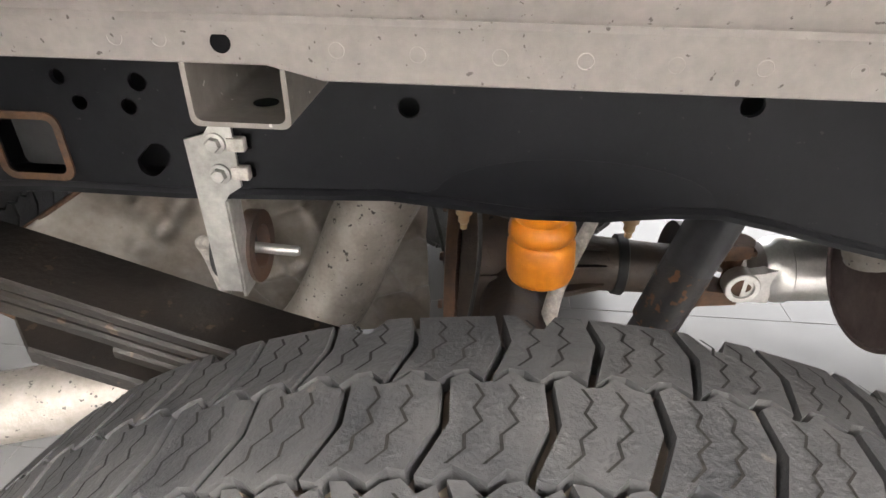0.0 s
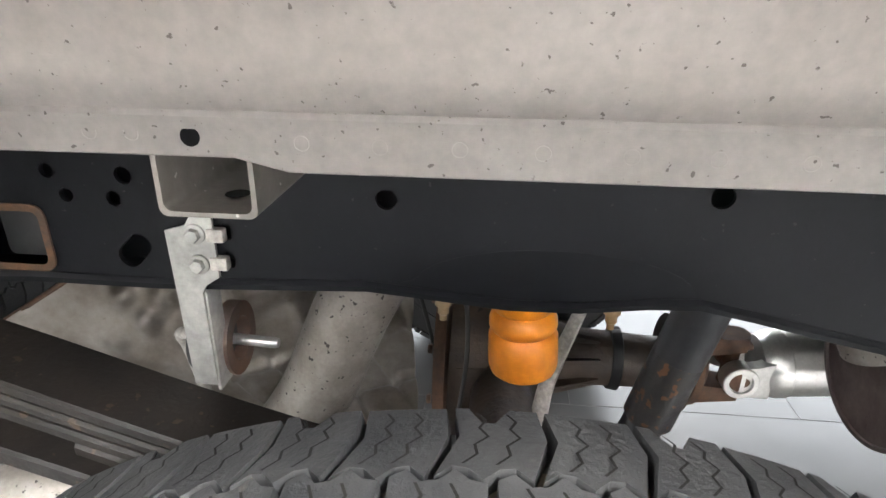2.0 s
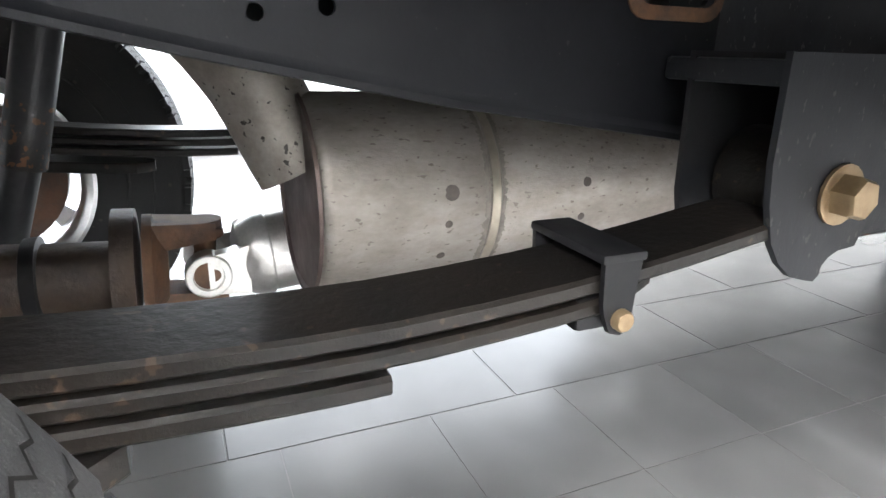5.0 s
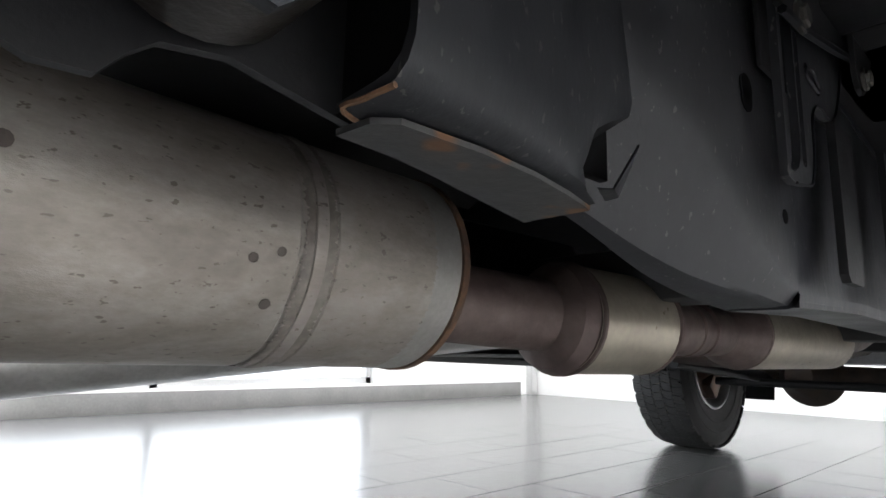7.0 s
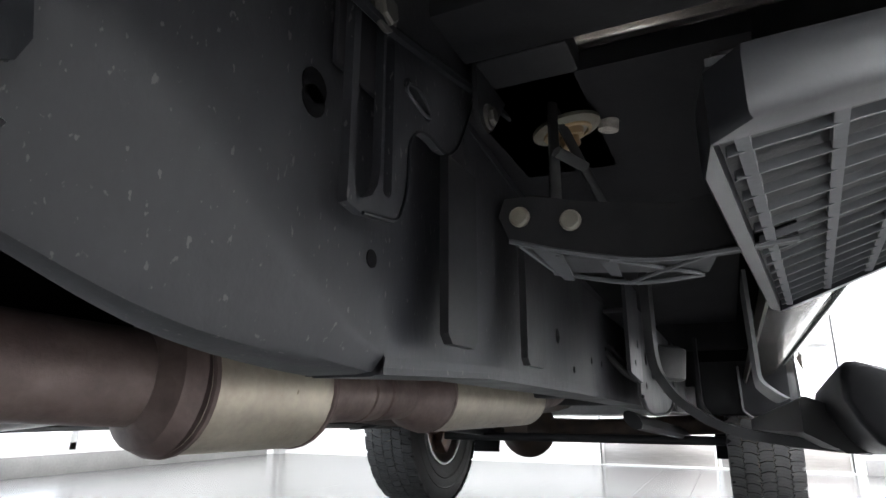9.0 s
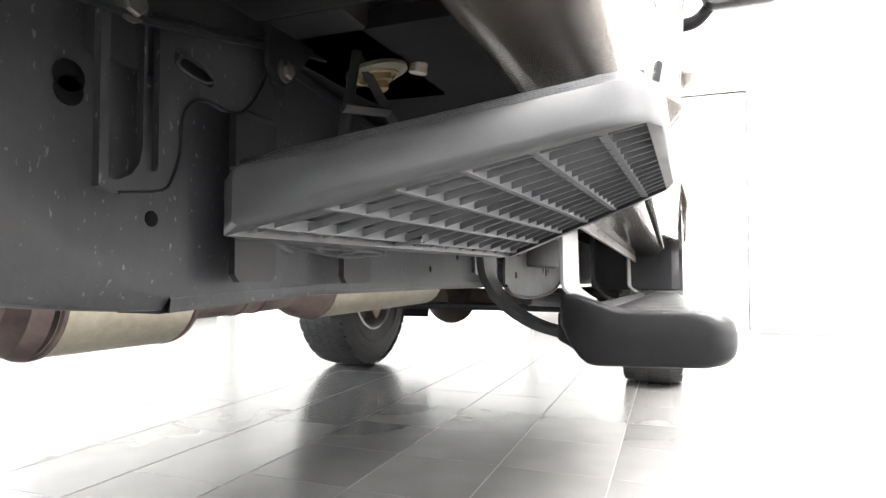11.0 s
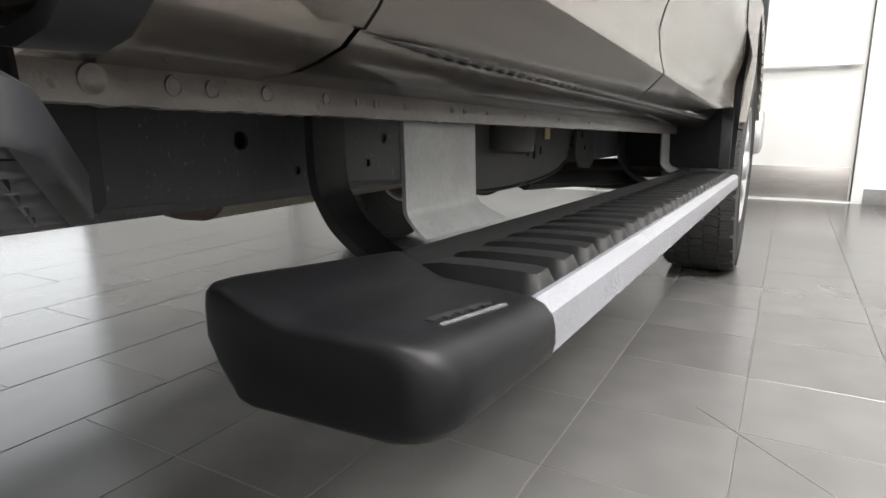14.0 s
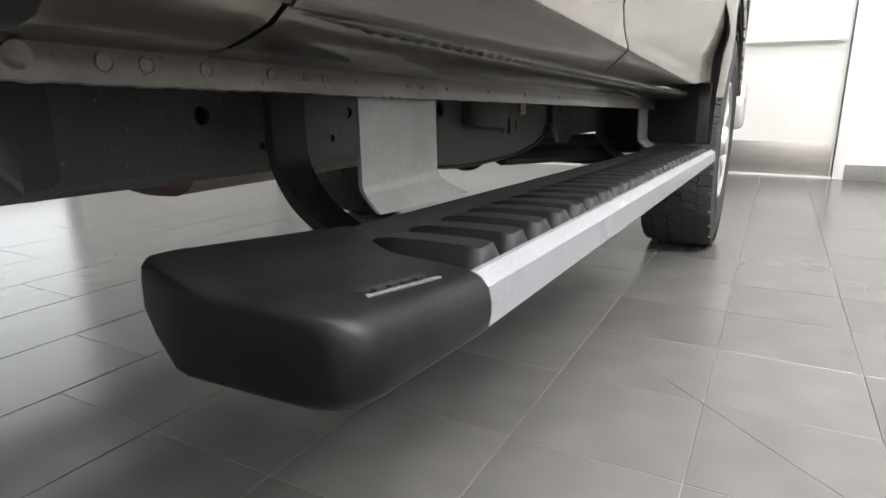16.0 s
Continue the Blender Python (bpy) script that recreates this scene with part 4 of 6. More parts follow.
for s in (-1, 1):
    sh = new("shock_absorber")
    sh.parent = truck
    sh["label"] = "black shock absorber with rust at its lower end"
    top, mid, low = Vector((0.243, s * 0.25, 0.80)), Vector((0.178, s * 0.25, 0.552)), Vector((0.128, s * 0.25, 0.40))
    d = (mid - top)
    part("dust_tube", tube(B(), [top, top + d * 0.62], 0.0315, 28), M_SHOCK, sh)
    part("dust_tube_end", tube(B(), [top + d * 0.62, top + d * 0.99, mid], [0.0317, 0.0317, 0.030], 28), M_SHOCK_RUST, sh, "rusting lower end of the tube")
    part("body", tube(B(), [mid + d * -0.1, low], 0.0262, 24), M_SHOCK, sh)
    part("lower_eye", lathe(B(), [(-0.03, 0.024), (0.03, 0.024)], low, (0, 1, 0), 20), M_CAST, sh)

# -- exhaust --
exhaust = new("exhaust_system")
exhaust.parent = truck
exhaust["label"] = "stained steel exhaust with silencer and two catalysts"
MC = Vector((0.518, -0.126, 0.573))
MD = Vector((1, 0.08, -0.012)).normalized()


def oval_ring(h, ry, rz, n=40, p=2.0):
    c = MC + h * MD
    return [c + Vector((0, ry * math.copysign(abs(math.cos(a)) ** (2 / p), math.cos(a)), rz * math.copysign(abs(math.sin(a)) ** (2 / p), math.sin(a)))) for a in (2 * math.pi * i / n for i in range(n))]


bm = B()
rings = []
for h, k in ((0.0, 0.955), (0.004, 0.985), (0.012, 1.0), (0.05, 1.0), (0.185, 1.0), (0.187, 0.992), (0.191, 0.992), (0.193, 1.014), (0.205, 1.014), (0.207, 0.992), (0.211, 0.992), (0.213, 1.0), (0.528, 1.0), (0.54, 1.0), (0.542, 0.985), (0.554, 0.985), (0.556, 1.016), (0.562, 1.02), (0.568, 1.016), (0.57, 0.985), (0.58, 0.985), (0.582, 1.0), (0.68, 1.0), (0.745, 1.0), (0.752, 0.985), (0.757, 0.95)):
    rings.append(oval_ring(h, 0.122 * k, 0.115 * k))
loft(bm, rings)
part("silencer_shell", bm, M_STEEL, exhaust, "dull spotted steel silencer shell with pressed seams")
bm = B()
loft(bm, [oval_ring(h, 0.122 * k, 0.115 * k) for h, k in ((0.75, 1.0), (0.75, 1.022), (0.76, 1.022), (0.762, 0.985), (0.758, 0.6))])
part("end_seam", bm, M_RUST, exhaust, "rust-brown folded end seam")
bm = B()
loft(bm, [oval_ring(h, 0.122 * k, 0.115 * k) for h, k in ((-0.002, 1.01), (-0.006, 1.0), (-0.006, 0.95), (0.004, 0.93), (0.01, 0.5))])
part("end_cap", bm, M_PIPE, exhaust, "dark dished end of the silencer")
for k, (pts, r, m_, nm, lb) in enumerate((
        ([MC + 0.755 * MD, (1.31, -0.078, 0.535), (1.51, -0.115, 0.5235)], 0.052, M_PIPE, "pipe", "heat-browned pipe"),
        ([(1.532, -0.119, 0.522), (1.745, -0.13, 0.52)], [0.081, 0.081], M_CAT, "catalyst", "straw-coloured catalyst shell"),
        ([(1.497, -0.113, 0.5245), (1.512, -0.116, 0.5235), (1.532, -0.119, 0.522)], [0.053, 0.076, 0.0835], M_PIPE, "cone", "dark heat-stained cone"),
        ([(1.745, -0.13, 0.52), (1.785, -0.13, 0.52), (2.05, -0.14, 0.52)], [0.081, 0.05, 0.046], M_PIPE, "pipe", "heat-browned pipe"),
        ([(2.04, -0.14, 0.52), (2.09, -0.142, 0.52), (2.13, -0.143, 0.52)], [0.046, 0.066, 0.074], M_PIPE, "cone", "dark heat-stained cone"),
        ([(2.13, -0.143, 0.52), (2.74, -0.152, 0.52)], 0.073, M_CAT, "catalyst", "straw-coloured catalyst shell"),
        ([(2.74, -0.152, 0.52), (2.79, -0.153, 0.52), (3.0, -0.17, 0.54), (3.3, -0.2, 0.62)], [0.073, 0.042, 0.04, 0.04], M_PIPE, "pipe", "heat-browned pipe"))):
    part(nm, tube(B(), pts, r, 28), m_, exhaust, lb)
for x, y, r in ((1.536, -0.119, 0.081), (1.742, -0.13, 0.081), (1.90, -0.134, 0.049), (1.95, -0.136, 0.048), (2.135, -0.143, 0.073), (1.275, -0.075, 0.052)):
    part("seam_ring", lathe(B(), [(-0.006, r - 0.001), (-0.003, r + 0.0035), (0.003, r + 0.0035), (0.006, r - 0.001)], (x, y, 0.522 if x > 1.4 else 0.539), (1, -0.03, 0), 28), M_PIPE, exhaust)
rnd = random.Random(8)


def ragged_band(h0, h1, jag0, jag1, k, n=420):
    """A thin band round the silencer with ragged edges."""
    bm = B()
    rows = []
    for h, jag in ((h0, jag0), ((h0 + h1) / 2, 0.0), (h1, jag1)):
        ring = []
        for i in range(n):
            a = 2 * math.pi * i / n
            c = MC + (h + jag * rnd.uniform(-1, 1) ** 3) * MD
            ring.append(bm.verts.new(c + Vector((0, 0.122 * k * math.cos(a), 0.115 * k * math.sin(a)))))
        rows.append(ring)
    for a, b in zip(rows, rows[1:]):
        for i in range(n):
            bm.faces.new((a[i], a[(i + 1) % n], b[(i + 1) % n], b[i]))
    return bm


part("stain_band", ragged_band(0.1845, 0.191, 0.004, 0.0, 1.0022), M_STAIN, exhaust, "ragged burnt stain beside a seam")
part("stain_band", ragged_band(0.207, 0.2125, 0.0, 0.004, 1.0022), M_STAIN, exhaust, "ragged burnt stain beside a seam")
part("stain_band", ragged_band(0.545, 0.555, 0.004, 0.0, 1.0022), M_STAIN, exhaust, "ragged burnt stain beside a seam")
part("stain_band", ragged_band(0.569, 0.578, 0.0, 0.0045, 1.0022), M_STAIN, exhaust, "ragged burnt stain beside a seam")
part("end_coating", ragged_band(0.708, 0.748, 0.004, 0.0, 1.0022), M_GREYCOAT, exhaust, "smooth grey coating at the end of the silencer")
part("seam_band", ragged_band(0.1935, 0.2045, 0.0, 0.0, 1.0165), M_CAT, exhaust, "straw-coloured seam rib")
# burnt spots on the silencer where studs were welded inside
for h, dz, r in ((0.142, 0.034, 0.009), (0.139, -0.001, 0.0045), (0.137, -0.042, 0.005), (0.331, 0.034, 0.006), (0.328, -0.01, 0.005), (0.326, -0.048, 0.006), (0.524, -0.004, 0.0042), (0.50, -0.012, 0.0042), (0.521, -0.046, 0.005)):
    c = MC + h * MD
    dz -= 0.017
    ry, rz = 0.122, 0.115
    yy = -ry * math.sqrt(1 - (dz / rz) ** 2)
    nrm = Vector((0, yy / ry ** 2, dz / rz ** 2)).normalized()
    part("burnt_spot", lathe(B(), [(-0.002, r), (0.0004, r), (0.0007, r * 0.6)], c + Vector((0, yy, dz)), nrm, 11), M_STAIN_DARK, exhaust, "dark burnt spot")
# plate added to keep the space above the silencer dark
bm = B()
loft(bm, [[(x, -0.34, 0.725), (x, -0.30, 0.735), (x, 0.05, 0.735), (x, 0.08, 0.72), (x, 0.08, 0.724), (x, 0.05, 0.739), (x, -0.30, 0.739), (x, -0.34, 0.729)] for x in (0.50, 0.9, 1.55)])
part("floor_shield", bm, M_FRAME, exhaust, "dark plate added above the silencer to hide the lit bed floor")
# over-axle pipe and tail pipe
part("over_axle_pipe", tube(B(), smooth_path([(0.52, -0.12, 0.60), (0.46, -0.10, 0.72), (0.36, -0.08, 0.82), (0.2, -0.12, 0.865), (0.02, -0.2, 0.868), (-0.115, -0.225, 0.82), (-0.195, -0.238, 0.70), (-0.262, -0.245, 0.55), (-0.33, -0.25, 0.465), (-0.45, -0.28, 0.425), (-0.62, -0.34, 0.425), (-0.85, -0.42, 0.428), (-1.4, -0.55, 0.42)], 6), 0.05, 26), M_TAIL, exhaust, "stained steel pipe that climbs over the axle")
# dimpled heat shield with a rounded, rusting left edge
def shield_left(z):
    pts = ((0.40, -0.69), (0.418, -0.708), (0.45, -0.742), (0.51, -0.769), (0.555, -0.777), (0.61, -0.73), (0.667, -0.642), (0.708, -0.573), (0.77, -0.50))
    for (za, xa), (zb, xb) in zip(pts, pts[1:]):
        if z <= zb:
            return xa + (xb - xa) * (z - za) / (zb - za)
    return pts[-1][1]


bm = B()
nx, nz = 130, 54
grid = []
for i in range(nx + 1):
    row = []
    for j in range(nz + 1):
        u, v = i / nx, j / nz
        z = 0.40 + 0.36 * v
        xl = shield_left(z)
        x = xl + (-0.14 - xl) * u
        y = -0.20 - 0.10 * (-0.14 - x) / 0.72 + 0.16 * (max(0.46, z) - 0.61) ** 2 / 0.09 + 0.06 * (x + 0.86) / 0.72
        for dx, dz, q in ((-0.62, 0.70, 1), (-0.575, 0.715, 0.7), (-0.525, 0.672, 1.4), (-0.475, 0.668, 1.2), (-0.50, 0.635, 1.3), (-0.54, 0.61, 1), (-0.60, 0.60, 1), (-0.66, 0.65, 1), (-0.70, 0.58, 1), (-0.64, 0.54, 1.2), (-0.455, 0.615, 1)):
            y -= 0.011 * q * math.exp(-((x - dx) ** 2 + 0.7 * (z - dz) ** 2) / 0.00020)
        if x > -0.40:
            y -= 0.011 * max(0, math.sin((x + z * 0.38) * 88)) ** 4
            y -= 0.010 * max(0, math.sin((z - x * 0.3) * 60)) ** 6
        row.append(bm.verts.new((x, y, z)))
    grid.append(row)
for i in range(nx):
    for j in range(nz):
        bm.faces.new((grid[i][j], grid[i + 1][j], grid[i + 1][j + 1], grid[i][j + 1]))
edge = [tuple(v.co) for v in grid[0][::6]]
bmesh.ops.solidify(bm, geom=bm.faces[:], thickness=0.002)
part("shield_rim", tube(B(), smooth_path(edge, 3), 0.0035, 6), M_RUST, exhaust, "rusting rolled rim of the shield")
part("heat_shield", bm, M_SHIELD, exhaust, "dimpled and ribbed grey heat shield", 60)
# hanger: rod, rubber, stud and galvanised bracket on the rail
part("hanger_rod", tube(B(), smooth_path([(-0.40, -0.27, 0.56), (-0.405, -0.285, 0.64), (-0.40, -0.305, 0.672), (-0.375, -0.32, 0.683), (-0.33, -0.325, 0.683)], 4), 0.0075, 12), M_HOSE, exhaust, "cream-coated bent hanger rod")
part("hanger_stud", tube(B(), [(-0.33, -0.325, 0.683), (-0.275, -0.326, 0.681), (-0.27, -0.326, 0.681)], [0.0065, 0.0065, 0.005], 14), M_ALU, exhaust)
bm = B()
lathe(bm, [(-0.016, 0.02), (-0.014, 0.038), (0.014, 0.038), (0.016, 0.02)], (-0.348, -0.325, 0.682), (1, 0, 0), 26)
part("rubber_isolator", bm, M_RUBBER, exhaust, "round black rubber isolator")
bm = B()
plate(bm, [(-0.349, 0.838), (-0.328, 0.844), (-0.322, 0.853), (-0.30, 0.853), (-0.30, 0.79), (-0.315, 0.78), (-0.32, 0.772), (-0.32, 0.66), (-0.345, 0.66)], [], -0.004, lambda a, b, c: (a, -0.379 + c, b))
box(bm, -0.322, -0.318, -0.379, -0.35, 0.65, 0.77, 0.001)
part("hanger_bracket", bm, M_ZINC, exhaust, "galvanised steel hanger bracket")
for z in (0.836, 0.804):
    part("bracket_bolt", hexbolt(B(), (-0.318, -0.383, z), (0, -1, 0), 0.0075, 0.009, 0.0105), M_ZINC, exhaust)
for z in (0.835, 0.805):
    part("spring_nut", box(B(), -0.307, -0.289, -0.386, -0.375, z - 0.007, z + 0.007, 0.002), M_HOSE, exhaust, "cream clip nut")
bm = B()
ring_mesh(bm, [(-0.008, 0.024), (-0.008, 0.04), (0.008, 0.04), (0.008, 0.024), (-0.008, 0.024)], 28)
for v in bm.verts:
    v.co = Vector((v.co.y - 0.322, v.co.x - 0.325, v.co.z * 1.1 + 0.685))
part("isolator_ring", bm, M_DARKSTEEL, exhaust, "rusting steel ring round the isolator")

# spare tyre below the bed
spare = new("spare_wheel")
spare.parent = truck
spare["label"] = "spare tyre slung flat under the bed"
for ob in (tyre, tread, *blocks):
    sp = new("tyre" if ob is tyre else "tread" if ob is tread else "tread_block", ob.data)
    sp.parent = spare
    sp.matrix_basis = pose(-1.21, -0.12, 0.655, 90, 0, 20)
    if ob is tread:
        tagged(sp, kind="stuff")

# brake hose, cables, breather nipples
part("brake_hose", tube(B(), smooth_path([(0.115, -0.14, 0.70), (0.09, -0.15, 0.63), (0.06, -0.15, 0.53), (0.048, -0.16, 0.46), (0.03, -0.17, 0.39)], 5), [0.005 + 0.0003 * i for i in range(21)], 10, 1.6), M_HOSE, truck, "pale braided brake hose")
part("cable", tube(B(), smooth_path([(-0.155, -0.10, 0.74), (-0.142, -0.06, 0.62), (-0.125, -0.02, 0.50), (-0.12, 0.0, 0.40)], 6), 0.0035, 8), M_RUBBER, truck, "thin black cable")
part("cable", tube(B(), smooth_path([(-0.085, -0.12, 0.74), (-0.065, -0.12, 0.64), (-0.062, -0.12, 0.54), (-0.075, -0.12, 0.42)], 6), 0.0035, 8), M_RUBBER, truck, "thin black cable")
for x in (-0.078, 0.094):
    bm = B()
    lathe(bm, [(0, 0.009), (-0.012, 0.009), (-0.013, 0.006), (-0.022, 0.006), (-0.024, 0.004), (-0.03, 0.004)], (x, -0.35, 0.768), (0, 0, 1), 12)
    part("grease_plug", bm, M_BRASS, truck)
# -- bed: wheelhouse, floor, sills, outer side --
PY = -0.542


def wheelhouse_mesh():
    """Inner wheelhouse sheet: lip with a turned edge, a crease above it and the wall arching over the tyre."""
    bm = B()
    prof = []
    rings = []
    for i in range(41):
        x = -0.72 + 1.40 * i / 40
        drop = 0.0 if x > -0.36 else 0.9 * (x + 0.36) ** 2
        lip = 0.0085 if x < -0.165 else 0.0
        zl = 0.947 + lip - drop
        fold = 0.15 + 0.85 * math.exp(-((x + 0.30) / 0.09) ** 2)
        z = lambda dz: zl + dz - lip * (1 if dz > 0.02 else 0)
        rings.append([(x, PY + 0.012, zl + 0.006), (x, PY + 0.004, zl + 0.0015), (x, PY + 0.0008, zl), (x, PY - 0.0008, zl + 0.0012), (x, PY - 0.0011, zl + 0.006), (x, PY - 0.0015, z(0.024)), (x, PY - 0.0042, z(0.032)), (x, PY - 0.0048, z(0.035)), (x, PY - 0.0038, z(0.0375)), (x, PY - 0.0036, z(0.039)), (x, PY - 0.0045 - 0.0035 * fold, z(0.0396)), (x, PY - 0.0062 - 0.0028 * fold, z(0.041)), (x, PY - 0.0115, z(0.05)), (x, PY - 0.018, z(0.075)), (x, PY - 0.03, z(0.13)), (x, PY - 0.05, z(0.2)), (x, PY - 0.1, z(0.27)), (x, PY - 0.2, z(0.31)), (x, PY - 0.38, z(0.32))])
    loft(bm, rings, closed=False, cap=False)
    bmesh.ops.solidify(bm, geom=bm.faces[:], thickness=0.0018)
    return bm


bed = new("cargo_bed")
bed.parent = truck
bed["label"] = "stone grey cargo bed with bare underside"
wh = part("wheelhouse", wheelhouse_mesh(), M_PRIMER, bed, "beige primed wheelhouse sheet speckled with dirt", 30)
part("wheelhouse", mirror_y(wheelhouse_mesh()), M_PRIMER, bed, "beige primed wheelhouse sheet", 30)
for x, z in ((-0.378, 0.969), (-0.288, 0.970), (-0.26, 0.970), (-0.15, 0.9665), (-0.101, 0.9655), (-0.052, 0.9655), (-0.002, 0.965), (0.05, 0.9645), (0.10, 0.9645), (0.152, 0.964), (0.345, 0.963), (0.4, 0.963), (-0.44, 0.960)):
    part("spot_weld", lathe(B(), [(-0.001, 0.0054), (0.0002, 0.0050), (0.0002, 0.0046), (-0.001, 0.0042)], (x, PY - 0.0015, z), (0, -1, 0), 14), M_PRIMER, bed, "", 80)
# dark discs painted as the shade in round holes
for x, z in ((-0.221, 0.969), (0.274, 0.9645)):
    part("drain_hole", lathe(B(), [(0, 0.0064), (0.0006, 0.0064), (0.0007, 0.006)], (x, PY - 0.0018, z), (0, -1, 0), 20), M_HOLE, bed, "round dark hole")
bm = B()
rings = []
for y, k in ((PY - 0.012, 1.22), (PY - 0.030, 1.12), (PY - 0.0385, 1.06), (PY - 0.0425, 0.98), (PY - 0.044, 0.84), (PY - 0.0445, 0.7)):
    cx, cz, r = -0.412, 1.0305, 0.0138 * k
    rings.append([(-0.72, y, cz + r)] + [(cx + 0.012 * (math.cos(a) > 0.3) + r * math.cos(a), y, cz + r * math.sin(a)) for a in (math.pi / 2 - math.pi * q / 12 for q in range(13))] + [(-0.72, y, cz - r)])
loft(bm, rings)
part("embossed_rib", bm, M_PRIMER, bed)
bm = B()
box(bm, -1.45, 1.528, -0.545, 0.545, 1.0, 1.012)
for i in range(14):
    box(bm, -1.25, 1.5, -0.52 + 0.077 * i, -0.48 + 0.077 * i, 0.985, 1.0)
part("bed_floor", bm, M_UNDERBODY, bed, "ribbed steel bed floor")
# open-ended sill tube above the rail
bm = B()
for (x0, x1, z0, z1, yo, th, nm) in ((-0.252, -0.184, 0.914, 0.962, -0.541, 0.0035, 0),):
    rings = []
    for y, a in ((yo, 0), (yo, 1), (0.5, 1), (0.5, 0)):
        rr = rrect(x0 + (th if a == 1 else 0), x1 - (th if a == 1 else 0), z0 + (th if a == 1 else 0), z1 - (th if a == 1 else 0), 0.006)
        rings.append([(px, y, pz) for px, pz in rr])
    loft(bm, [rings[3], rings[0], rings[1], rings[2]], cap=False)
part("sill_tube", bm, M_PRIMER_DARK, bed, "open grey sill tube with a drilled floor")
bm = B()
lathe(bm, [(0, 0.009), (0.0006, 0.009), (0.0007, 0.008)], (-0.215, -0.50, 0.9178), (0, 0, 1), 18)
part("sill_hole", bm, M_HOLE, bed)
# larger hat-section sill further forward
bm = B()
loft(bm, [[(x0, y, 0.948), (x0 + 0.012, y, z0), (x1 - 0.006, y, z0 - 0.006), (x1, y, z0), (x1 + 0.003, y, 0.948), (x1 - 0.004, y, 0.948), (x1 - 0.006, y, z0 + 0.006), (x1 - 0.014, y, z0 + 0.001), (x0 + 0.016, y, z0 + 0.005), (x0 + 0.005, y, 0.948)] for y, x0, x1, z0 in ((-0.541, 0.437, 0.528, 0.896), (-0.45, 0.436, 0.529, 0.896), (-0.30, 0.434, 0.53, 0.896), (0.4, 0.434, 0.53, 0.896))], cap=False)
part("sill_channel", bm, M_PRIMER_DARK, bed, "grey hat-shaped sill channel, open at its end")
for x in (-0.9, 0.9, 1.25):
    part("cross_sill", box(B(), x - 0.05, x + 0.05, -0.6, 0.6, 0.925, 0.984, 0.006), M_UNDERBODY, bed)

# outer bed side: rounded section swept along the truck, with the wheel arch cut by station
LOWER = [(-0.80, 0.671), (-0.799, 0.666), (-0.806, 0.662), (-0.826, 0.6605), (-0.843, 0.6635), (-0.856, 0.670), (-0.865, 0.680), (-0.8705, 0.692), (-0.8745, 0.706), (-0.8775, 0.72)]
UPPER = [(-0.8815, 0.79), (-0.886, 0.85), (-0.890, 0.95), (-0.892, 1.1), (-0.888, 1.2), (-0.88, 1.3), (-0.868, 1.36), (-0.845, 1.39), (-0.79, 1.395)]


def side_section(x):
    """Section of the bed side: two soft creases that draw together towards the cab."""
    xx = max(0.8, x)
    zu, zl = 0.742 - 0.084 * (xx - 1.557), 0.732 - 0.026 * (xx - 1.56)
    mid = [(-0.8798, zl - 0.003), (-0.8797, zl - 0.001), (-0.8788, zl + 0.0008), (-0.8782, zl + 0.002)]
    mid += [(-0.8785, zu - 0.003), (-0.8784, zu - 0.001), (-0.8774, zu + 0.0008), (-0.877, zu + 0.0022)]
    top = [(y, max(z, zu + 0.01 + 0.01 * k)) if k < 2 else (y, z) for k, (y, z) in enumerate(UPPER)]
    return LOWER + mid + top


SIDE = side_section(1.5)
ARCH = (0.0, 0.44, 0.70)


def arch_z(x, cx, cz, r):
    d = abs(x - cx)
    return cz + math.sqrt(max(0, r * r - d * d)) if d < r else 0.0


def side_y(z):
    for (ya, za), (yb, zb) in zip(SIDE[2:], SIDE[3:]):
        if za <= z <= zb:
            return ya + (yb - ya) * (z - za) / (zb - za)
    return SIDE[2][0]


def side_panel(x0, x1, n):
    bm = B()
    rings = []
    for i in range(n + 1):
        x = x0 + (x1 - x0) * i / n
        zc = arch_z(x, *ARCH)
        ring = []
        sec = side_section(x)
        low = [p for p in sec if p[1] < zc]
        for q, (y, z) in enumerate(sec):
            bulge = 0.03 * math.exp(-((math.hypot(x, z - 0.44) - 0.72) / 0.07) ** 2) if z > 0.74 else 0.0
            if q < len(low):
                ring.append((x, side_y(zc) - 0.03 + 0.022 * (1 - q / len(low)), zc + 0.0005 * q))
            else:
                ring.append((x, y - bulge, z))
        rings.append(ring)
    loft(bm, rings, closed=False, cap=False)
    bmesh.ops.solidify(bm, geom=bm.faces[:], thickness=0.0025)
    return bm


def side_liner(x0, x1):
    return loft(B(), [[(x, y + d, z) for d, prof in ((0.012, SIDE[4:24]), (0.02, SIDE[4:24][::-1])) for y, z in prof] for x in (x0, x1)])


